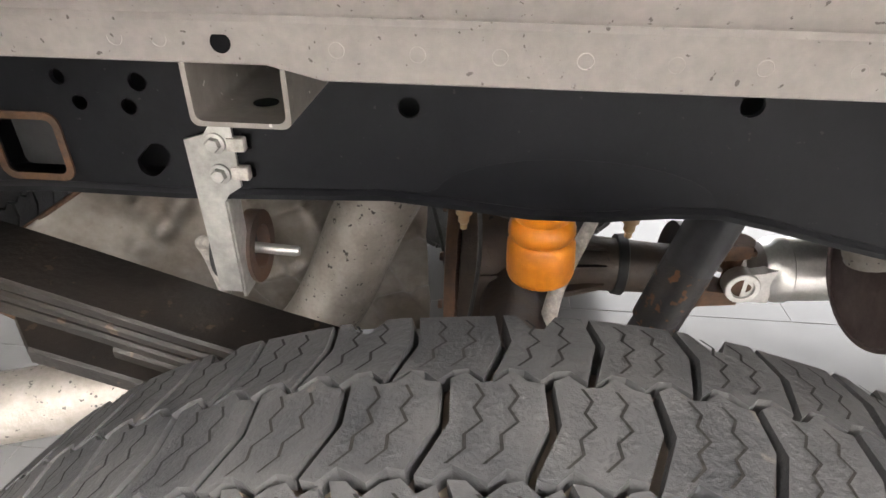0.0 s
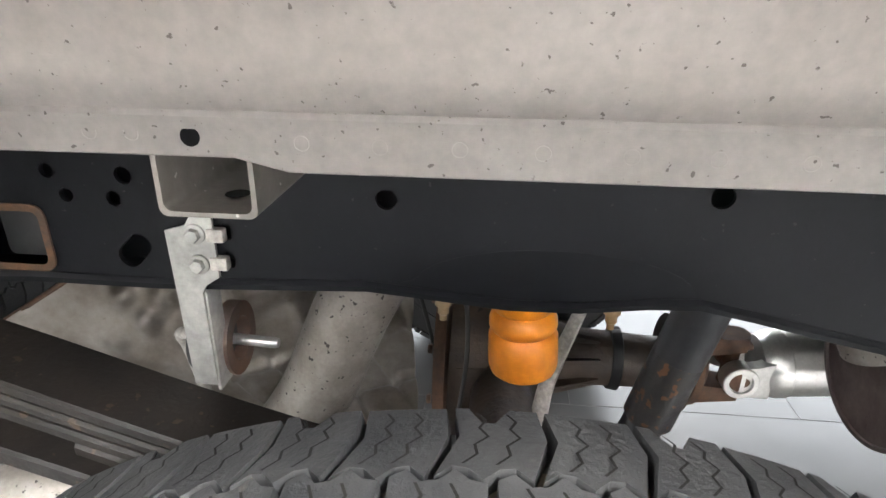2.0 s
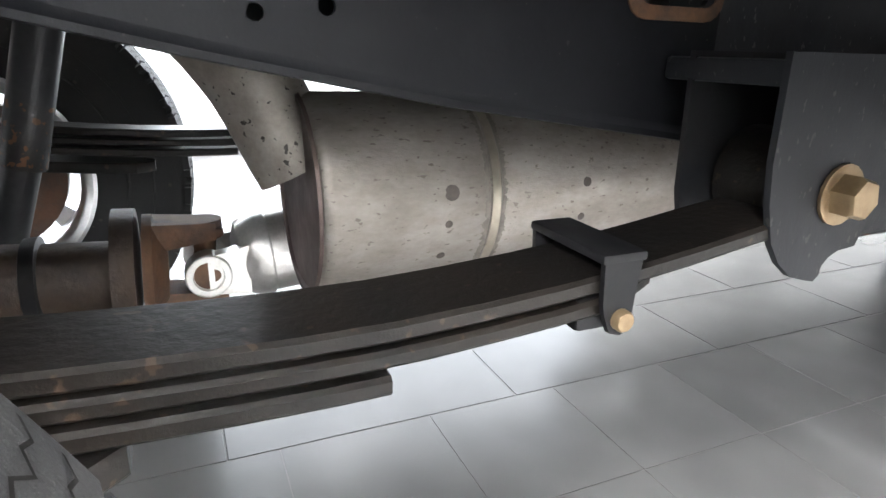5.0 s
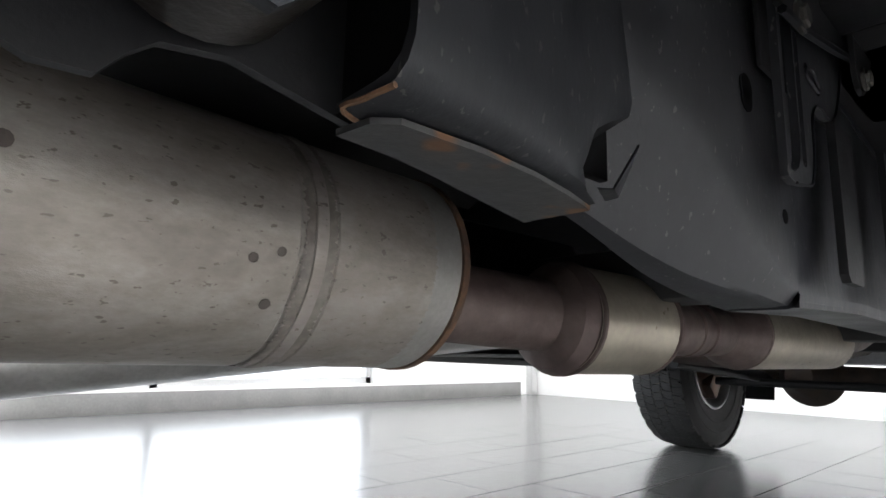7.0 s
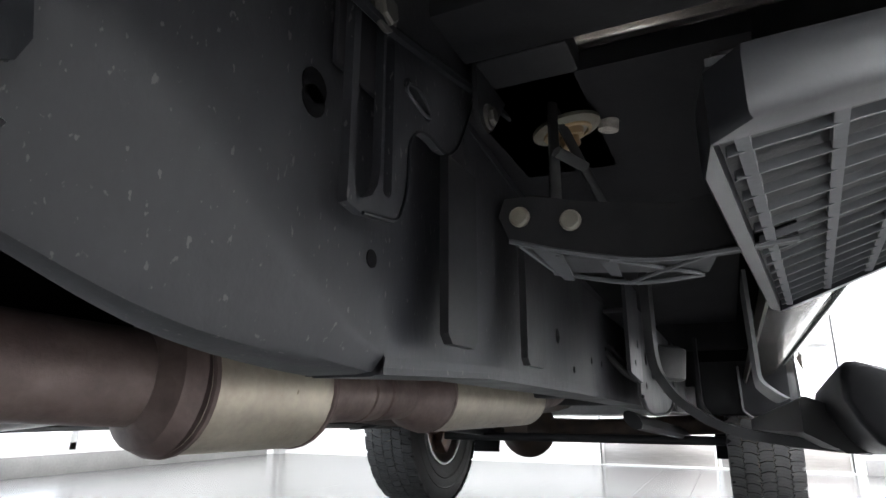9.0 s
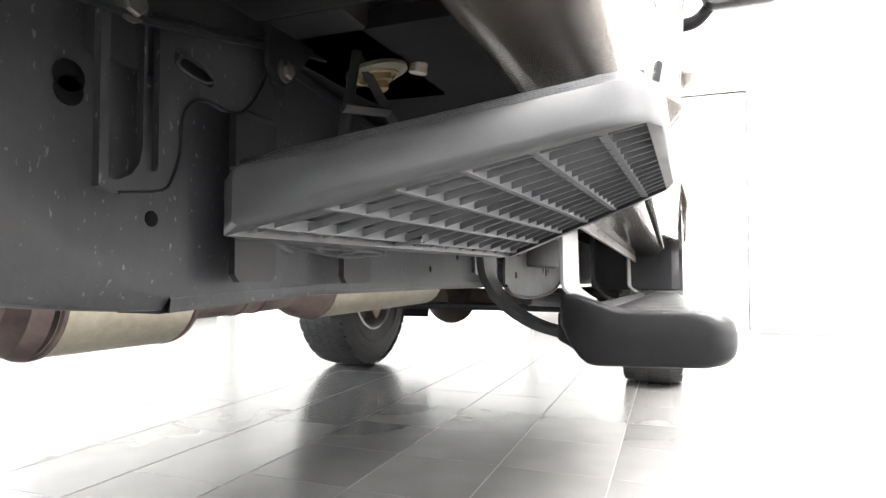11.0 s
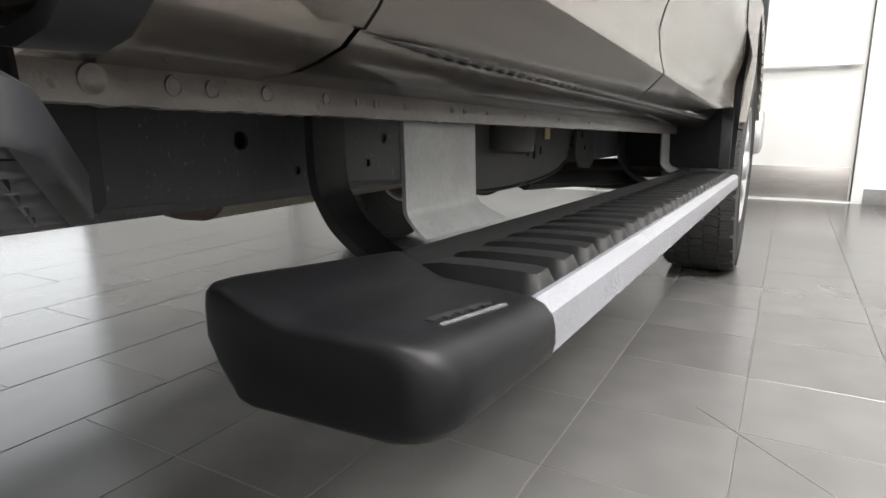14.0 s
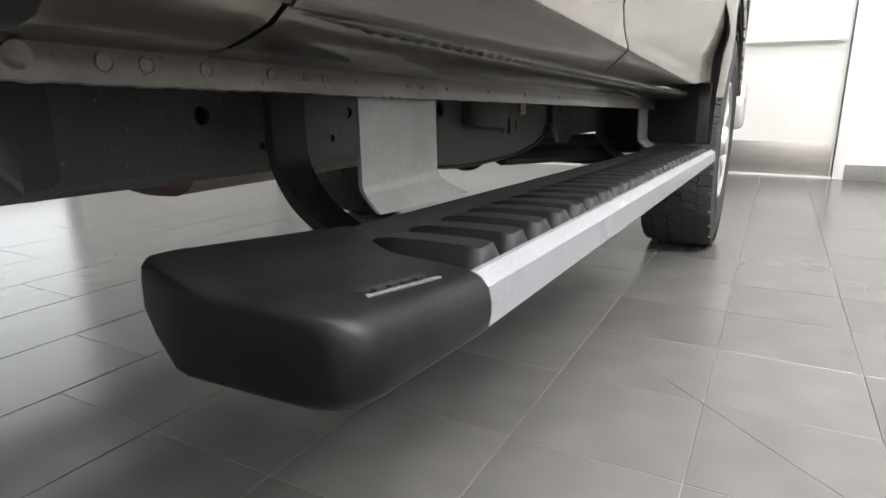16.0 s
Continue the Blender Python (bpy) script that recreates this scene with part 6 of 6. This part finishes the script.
            rings.append([(xa + 0.03 - w, *(p - nn)[1:]), (xa + 0.03 + w, *(p - nn)[1:]), (xa + 0.03 + w, *(p + nn)[1:]), (xa + 0.03 - w, *(p + nn)[1:])])
        loft(bm, rings)
        part("support_arm", fl(bm), M_BLACK, e, "black curved support arm")
    return e


running_board(1)
running_board(-1)

# -- swing-out bed step --
step = new("bed_step")
step.parent = truck
step["label"] = "black plastic swing-out bed step with a gridded underside"
R0, R1, F1, F0 = Vector((1.215, -0.69, 0)), Vector((1.291, -0.884, 0)), Vector((1.494, -0.890, 0)), Vector((1.60, -0.735, 0))


def step_z(p):
    return 0.567 + 0.30 * (-p.y - 0.69) - 0.045 * (p.x - 1.26)


def on_step(u, v, dz=0.0):
    """u from the inner to the outer end, v from the rear to the front edge."""
    p = (R0 * (1 - u) + R1 * u) * (1 - v) + (F0 * (1 - u) + F1 * u) * v
    return Vector((p.x, p.y, step_z(p) + dz))


def step_loop(inset, dz, n=10):
    """Rounded outline of the tray."""
    out = []
    for u, v in [(s / n, 0.0) for s in range(n + 1)] + [(1.0, s / n) for s in range(1, n + 1)] + [(1 - s / n, 1.0) for s in range(1, n + 1)] + [(0.0, 1 - s / n) for s in range(1, n)]:
        uu, vv = 0.5 + (u - 0.5) * (1 - inset), 0.5 + (v - 0.5) * (1 - inset)
        cu, cv = max(0, abs(uu - 0.5) - 0.38), max(0, abs(vv - 0.5) - 0.38)
        if cu and cv:
            k = math.hypot(cu, cv)
            lim = 0.12
            if k > lim:
                cu, cv = cu * lim / k, cv * lim / k
                uu, vv = 0.5 + math.copysign(0.38 + cu, uu - 0.5), 0.5 + math.copysign(0.38 + cv, vv - 0.5)
        out.append(on_step(uu, vv, dz * (1.12 - 0.25 * uu)))
    return out


bm = B()
loft(bm, [step_loop(i, z) for i, z in ((0.075, 0.0), (0.012, 0.0), (0.0, 0.0015), (-0.004, 0.005), (-0.003, 0.019), (0.004, 0.0225), (0.10, 0.031), (0.14, 0.032), (0.3, 0.0325), (0.6, 0.0325), (0.9, 0.0325))], cap=False)
loft(bm, [step_loop(i, z) for i, z in ((0.075, 0.0), (0.08, 0.028))], cap=False)
bmesh.ops.remove_doubles(bm, verts=bm.verts[:], dist=0.0002)
part("tray", bm, M_STEP, step, "smooth black tray with rounded rim", 40)

# sheet darker than the tray paints the shade between the ribs
part("underside", loft(B(), [step_loop(i, z) for i, z in ((0.076, 0.0075), (0.95, 0.0075), (0.95, 0.0095), (0.076, 0.0095))], cap=False), M_BLACK, step, "underside sheet painted dark as the shade between the ribs")


def rib(u0, v0, u1, v1, w, h=0.02, dz=0.0015):
    a, b = on_step(u0, v0, dz), on_step(u1, v1, dz)
    d = (b - a).normalized()
    s = Vector((-d.y, d.x, 0)).normalized() * w / 2
    return loft(B(), [[p - s, p + s, p + s + Vector((0, 0, h)), p - s + Vector((0, 0, h))] for p in (a, b)])


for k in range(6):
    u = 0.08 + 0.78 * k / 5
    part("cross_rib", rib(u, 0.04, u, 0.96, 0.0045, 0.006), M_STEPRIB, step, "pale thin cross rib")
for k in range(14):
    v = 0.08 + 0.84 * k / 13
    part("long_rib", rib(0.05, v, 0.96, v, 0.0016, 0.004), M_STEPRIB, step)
for k in range(4):
    bm = loft(B(), [[on_step(u, 0.008 + 0.0115 * k + d, (0.0222 + 0.0021 * k + z) * (1.12 - 0.25 * u)) for d, z in ((0, -0.001), (0.0008, 0.0018), (0.005, 0.0026), (0.006, -0.001))] for u in (0.12, 0.5, 0.88)])
    part("grip_ridge", bm, M_STEP, step)
# swing arm with bolts
ARM = [(-0.578, 0.606), (-0.582, 0.617), (-0.60, 0.6165), (-0.633, 0.608), (-0.682, 0.600), (-0.712, 0.606), (-0.735, 0.604), (-0.735, 0.574), (-0.705, 0.5715), (-0.665, 0.570), (-0.62, 0.579), (-0.585, 0.5895)]
bm = B()
plate(bm, ARM, [], 0.012, lambda a, b, c: (1.374 + c, a, b))
arm = part("swing_arm", bm, M_BLACK, step, "black cranked pivot arm")
part("arm_lip", tube(B(), smooth_path([(1.3735, y, z) for y, z in ((-0.585, 0.5895), (-0.62, 0.579), (-0.665, 0.570), (-0.705, 0.5715), (-0.735, 0.574))], 4), 0.0016, 6), M_STEPRIB, step, "pale lower lip of the arm")
part("arm_rim", tube(B(), smooth_path([(1.41, y, z) for y, z in ((-0.602, 0.576), (-0.65, 0.5655), (-0.69, 0.567))], 4), 0.0016, 6), M_STEPRIB, step)
part("arm_web", loft(B(), [[(1.376, -0.612, 0.578), (1.376, -0.70, 0.574), (1.378, -0.70, 0.5765), (1.378, -0.612, 0.5805)], [(1.41, -0.607, 0.5755), (1.41, -0.692, 0.568), (1.412, -0.692, 0.5705), (1.412, -0.607, 0.578)]]), M_STEP, step, "dark web under the arm")
for p, q in (((1.378, -0.642, 0.5735), (1.409, -0.688, 0.5675)), ((1.378, -0.70, 0.5725), (1.409, -0.65, 0.566)), ((1.376, -0.59, 0.587), (1.409, -0.604, 0.5755))):
    part("arm_rib", tube(B(), [p, q], 0.0013, 6), M_STEPRIB, step)
for y0_, y1_ in ((-0.596, -0.617), (-0.628, -0.645)):
    part("arm_gusset", loft(B(), [[(1.374, y0_, 0.5865), (1.374, y1_, 0.5775), (1.378, y1_, 0.5775), (1.378, y0_, 0.5865)], [(1.400, y1_ + 0.006, 0.5685), (1.400, y1_, 0.5675), (1.402, y1_, 0.569), (1.402, y1_ + 0.006, 0.570)]]), M_STEPRIB, step)
for y, z in ((-0.592, 0.6035), (-0.6225, 0.5975)):
    part("pivot_bolt", lathe(B(), [(0, 0.0062), (0.003, 0.0062), (0.004, 0.005)], (1.3735, y, z), (-1, 0, 0), 16), M_PALE, step)

# -- brackets hanging on the front rail --
for x0, x1, zt, zb, y in ((1.478, 1.541, 0.705, 0.5425, -0.497), (1.672, 1.745, 0.72, 0.5375, -0.503)):
    bm = B()
    plate(bm, [(x0, zt), (x0, zb + 0.008), (x0 + 0.008, zb), (x1 - 0.008, zb), (x1, zb + 0.008), (x1, zt)], [], 0.008, lambda a, b, c: (a, y + c, b))
    part("rail_bracket", bm, M_BLACK, truck, "black bracket plate bolted to the rail")
# welded bracket plate with a deep recess, a long slot, an oval emboss and a wavy lower edge
WAVE = [(1.335, 0.94), (1.335, 0.617), (1.352, 0.614), (1.392, 0.620), (1.404, 0.632), (1.412, 0.655), (1.414, 0.685), (1.421, 0.699), (1.434, 0.707), (1.452, 0.709), (1.470, 0.706), (1.488, 0.709), (1.505, 0.722), (1.520, 0.743), (1.532, 0.765), (1.55, 0.80), (1.565, 0.84), (1.575, 0.94)]
RECESS = [(1.343, 0.93), (1.343, 0.624), (1.352, 0.624), (1.364, 0.630), (1.371, 0.640), (1.374, 0.655), (1.374, 0.93)]
bm = B()
plate(bm, WAVE, [RECESS, slot(1.3835, 0.70, 0.0062, 0.0, 0.118), slot(1.429, 0.733, 0.0085, 0.032, -0.006)], 0.007, lambda a, b, c: (a, -0.4925 + c, b))
part("bracket_plate", bm, M_SPECKLED, truck, "dusty black bracket plate with a slot and wavy edge")
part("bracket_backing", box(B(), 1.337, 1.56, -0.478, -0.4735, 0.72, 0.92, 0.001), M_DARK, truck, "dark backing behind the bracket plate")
part("embossed_oval", tube(B(), smooth_path([(1.412, -0.4925, 0.7395), (1.43, -0.4935, 0.7415), (1.449, -0.4925, 0.734), (1.4485, -0.4925, 0.7265), (1.43, -0.4935, 0.7255), (1.411, -0.4925, 0.731), (1.412, -0.4925, 0.7395)], 5), 0.0016, 6), M_SPECKLED, truck)
# thin bead added to draw the edge where the plate catches light
part("rolled_edge", tube(B(), smooth_path([(x, -0.4935, z) for x, z in WAVE[2:16]], 3), 0.0014, 6), M_DUST, truck, "bead added along the lit edge of the bracket plate")
# bolted plate above with its straight lower flange
bm = B()
plate(bm, [(1.30, 0.95), (1.30, 0.752), (1.36, 0.757), (1.45, 0.775), (1.56, 0.80), (1.64, 0.815), (1.64, 0.95)], [], 0.006, lambda a, b, c: (a, -0.506 + c, b))
part("step_mount", bm, M_BLACK, truck, "black plate that carries the bed step")
part("mount_flange", tube(B(), [(1.30, -0.507, 0.744), (1.36, -0.507, 0.749), (1.45, -0.507, 0.767), (1.56, -0.507, 0.792), (1.64, -0.507, 0.807)], 0.004, 6, 1.0), M_DUST, truck, "pale dusty flange edge")
# hanging gusset with a bolt, and its thin brace
bm = B()
plate(bm, [(1.50, 0.86), (1.503, 0.76), (1.512, 0.745), (1.527, 0.742), (1.543, 0.752), (1.60, 0.82), (1.61, 0.86)], [], 0.005, lambda a, b, c: (a, -0.515 + c, b))
part("gusset", bm, M_BLACK, truck)
for p, q in (((1.60, -0.56, 0.80), (1.535, -0.575, 0.655)), ((1.60, -0.56, 0.795), (1.66, -0.60, 0.69)), ((1.545, -0.575, 0.72), (1.63, -0.585, 0.735))):
    part("brace_strip", tube(B(), [p, q], 0.003, 6, 2.0), M_FRAME, truck, "thin folded brace strip")
for x, y, z, r in ((1.347, -0.5065, 0.7565, 0.011), (1.528, -0.5155, 0.7595, 0.009)):
    part("mount_bolt", hexbolt(B(), (x, y, z), (0, -1, 0), r, 0.008, r * 1.35), M_GREYBOLT, truck)
bm = B()
plate(bm, [(2.03, 0.70), (2.03, 0.550), (2.035, 0.547), (2.165, 0.536), (2.17, 0.540), (2.17, 0.70)], [circle(2.13, 0.60, 0.008, 12), circle(2.09, 0.566, 0.006, 12)], 0.006, lambda a, b, c: (a, -0.56 + c, b))
part("board_bracket", bm, M_SPECKLED, truck, "dark dusty bracket of the running board")
# cab mount with pale rubber bushing
bm = B()
lathe(bm, [(0, 0.03), (0.003, 0.037), (0.007, 0.037), (0.010, 0.03)], (1.635, -0.565, 0.79), (0.1, -0.2, -1), 24)
part("mount_washer", bm, M_PALE, truck, "pale round washer of the cab mount")
bm = B()
lathe(bm, [(0.006, 0.028), (0.012, 0.026), (0.0125, 0.022), (0.009, 0.0215), (0.009, 0.018), (0.017, 0.016), (0.0175, 0.011), (0.026, 0.010), (0.028, 0.007)], (1.635, -0.565, 0.79), (0.1, -0.2, -1), 20)
part("mount_bushing", bm, M_BRASS, truck, "yellowish rubber cab mount bushing")
bm = B()
box(bm, 1.50, 1.80, -0.60, -0.47, 0.80, 0.83, 0.006)
box(bm, 1.42, 1.50, -0.72, -0.47, 0.80, 0.84, 0.006, Matrix.Identity(4))
part("mount_arm", bm, M_BLACK, truck)
part("vent_pipe", tube(B(), smooth_path([(1.64, -0.62, 0.86), (1.665, -0.61, 0.82), (1.668, -0.605, 0.79)], 4), 0.011, 12), M_HOSE, truck)

bm = B()
plate(bm, [(2.33, 0.70), (2.33, 0.515), (2.40, 0.492), (2.56, 0.478), (2.80, 0.478), (2.96, 0.492), (3.03, 0.512), (3.07, 0.56), (3.09, 0.70)], [slot(2.755, 0.552, 0.006, 0.0, 0.012), slot(2.795, 0.552, 0.009, 0.0, 0.022), slot(2.84, 0.552, 0.005, 0.0, 0.012), circle(2.45, 0.60, 0.016, 14), circle(2.43, 0.54, 0.009, 12)], 0.006, lambda a, b, c: (a, -0.535 + c, b))
box(bm, 2.34, 3.08, -0.53, -0.468, 0.69, 0.70, 0.002)
part("body_mount", bm, M_FRAME, truck, "dark skirt plate of the body mount with punched slots")
part("mount_lip", tube(B(), smooth_path([(2.33, -0.537, 0.517), (2.40, -0.537, 0.494), (2.56, -0.537, 0.480), (2.80, -0.537, 0.480), (2.96, -0.537, 0.494), (3.03, -0.537, 0.514)], 4), 0.004, 6), M_BLACK, truck)
part("mount_cushion", lathe(B(), [(0, 0.05), (0.006, 0.06), (0.075, 0.06), (0.081, 0.045)], (2.60, -0.545, 0.56), (0, -0.1, 1), 22), M_RUBBER, truck, "black rubber body mount cushion")
bm = B()
plate(bm, [(3.12, 0.70), (3.11, 0.53), (3.15, 0.49), (3.26, 0.48), (3.30, 0.50), (3.30, 0.70)], [circle(3.17, 0.585, 0.012, 12), circle(3.22, 0.60, 0.008, 12), circle(3.20, 0.545, 0.007, 12)], 0.006, lambda a, b, c: (a, -0.54 + c, b))
part("board_bracket", bm, M_FRAME, truck, "dark bracket of the running board")
for y, z, r in ((-0.478, 0.60, 0.005), (-0.481, 0.575, 0.008)):
    part("fuel_line", tube(B(), smooth_path([(2.35, y + 0.02, z + 0.04), (2.5, y, z), (2.7, y - 0.003, z - 0.012), (3.2, y, z - 0.03), (3.5, y + 0.04, z - 0.02)], 5), r, 8), M_RUBBER, truck, "thin black line clipped along the rail")
part("label_plate", box(B(), 2.86, 2.895, -0.5395, -0.536, 0.578, 0.63, 0.0008), M_BRASS, truck, "small pale paper label")

# -- front axle and steering --
faxle = new("front_axle")
faxle.parent = truck
faxle["label"] = "dark cast front axle with steering link"
part("axle_beam", tube(B(), smooth_path([(FX, -0.68, 0.43), (FX, -0.5, 0.42), (FX, -0.1, 0.40), (FX, 0.3, 0.41), (FX, 0.68, 0.43)], 4), 0.045, 18), M_CAST, faxle)
part("front_differential", lathe(B(), [(-0.15, 0.03), (-0.12, 0.11), (0.0, 0.15), (0.12, 0.1), (0.2, 0.06)], (FX, 0.28, 0.40), (-1, 0, 0), 26), M_CAST, faxle)
part("tie_rod", tube(B(), [(FX - 0.2, -0.66, 0.36), (FX - 0.2, 0.66, 0.36)], 0.02, 12), M_BLACK, faxle)
part("radius_arm", tube(B(), [(FX, -0.48, 0.38), (3.0, -0.42, 0.46)], 0.035, 10, 0.6), M_BLACK, faxle)
part("radius_arm", tube(B(), [(FX, 0.48, 0.38), (3.0, 0.42, 0.46)], 0.035, 10, 0.6), M_BLACK, faxle)
part("transmission", tube(B(), smooth_path([(2.0, 0.03, 0.55), (2.3, 0.03, 0.55), (2.6, 0.02, 0.57), (3.0, 0.0, 0.62), (3.6, 0.0, 0.66)], 4), [0.07 + 0.007 * i for i in range(17)], 18), M_CAST, truck, "dark cast gearbox housing")
part("fuel_tank", box(B(), 0.95, 1.95, 0.10, 0.42, 0.47, 0.72, 0.04), M_PLASTIC, truck, "black moulded fuel tank")
part("skid_plate", box(B(), 1.05, 1.9, 0.12, 0.40, 0.462, 0.469, 0.002), M_BRACKET, truck)

# ---- floor tiles ----
T, X0, Y0 = 0.3085, 2.055, -1.038
# rows of long tiles beyond the fourth line, square tiles before it
OFFS = {4: 2.268, 5: 2.055, 6: 2.45, 7: 2.25, 8: 2.055, 9: 2.45}
GAP = 0.0011


def tile_mesh(w, d):
    bm = B()
    x, y, h = w / 2 - GAP, d / 2 - GAP, 0.0
    c = 0.0012
    loft(bm, [[(-x, -y, -0.004), (x, -y, -0.004), (x, y, -0.004), (-x, y, -0.004)], [(-x, -y, h - c), (x, -y, h - c), (x, y, h - c), (-x, y, h - c)], [(-x + c, -y + c, h), (x - c, -y + c, h), (x - c, y - c, h), (-x + c, y - c, h)]])
    me = bpy.data.meshes.new("tile")
    bmesh.ops.recalc_face_normals(bm, faces=bm.faces)
    bm.to_mesh(me)
    bm.free()
    me.materials.append(M_TILE)
    return me


TILES = {1: tile_mesh(T, T), 2: tile_mesh(2 * T, T)}
rest = []
rnd = random.Random(11)
for k in range(math.floor((RY0 - Y0) / T), math.ceil((RY1 - Y0) / T)):
    y = Y0 + (k + 0.5) * T
    w = 2 if k >= 4 else 1
    off = OFFS.get(k, (2.25, 2.055, 2.45)[k % 3]) if w == 2 else X0
    for i in range(math.floor((RX0 - off) / (w * T)), math.ceil((RX1 - off) / (w * T))):
        x = off + (i + 0.5) * w * T
        x0, x1, y0, y1 = max(x - w * T / 2, RX0), min(x + w * T / 2, RX1), max(y - T / 2, RY0), min(y + T / 2, RY1)
        if x1 - x0 < 0.02 or y1 - y0 < 0.02:
            continue
        whole = x1 - x0 > w * T - 0.001 and y1 - y0 > T - 0.001
        near = (-0.9 < x < 4.6 and y < 2.2) if w == 2 else (1.3 < x < 5.0 and y > -2.1)
        if whole and near:
            ob = new("tile", TILES[w])
            ob.parent = floor
            ob.matrix_basis = pose(x, y, rnd.uniform(-0.0003, 0.0003), rnd.uniform(-0.05, 0.05), rnd.uniform(-0.04, 0.04), 0)
        else:
            rest.append((x0 + GAP, x1 - GAP, y0 + GAP, y1 - GAP))
bm = B()
for x0, x1, y0, y1 in rest:
    vs = [bm.verts.new(p) for p in ((x0, y0, 0), (x1, y0, 0), (x1, y1, 0), (x0, y1, 0), (x0, y0, -0.004), (x1, y0, -0.004), (x1, y1, -0.004), (x0, y1, -0.004))]
    for f in ((0, 1, 2, 3), (0, 4, 5, 1), (1, 5, 6, 2), (2, 6, 7, 3), (3, 7, 4, 0)):
        bm.faces.new([vs[j] for j in f])
tagged(part("far_tiles", bm, M_TILE, floor), kind="stuff")

# hairline cut that runs diagonally across the tiles
bm = B()
loft(bm, [[(x - 0.0007, y + 0.0007, -0.001), (x + 0.0007, y - 0.0007, -0.001), (x + 0.0007, y - 0.0007, 0.0009), (x - 0.0007, y + 0.0007, 0.0009)] for x, y in ((2.75, -0.951), (2.668, -1.039), (2.506, -1.206), (2.40, -1.323), (2.30, -1.42))])
part("hairline_cut", bm, M_GROUT, floor, "thin dark diagonal hairline in the tiles")
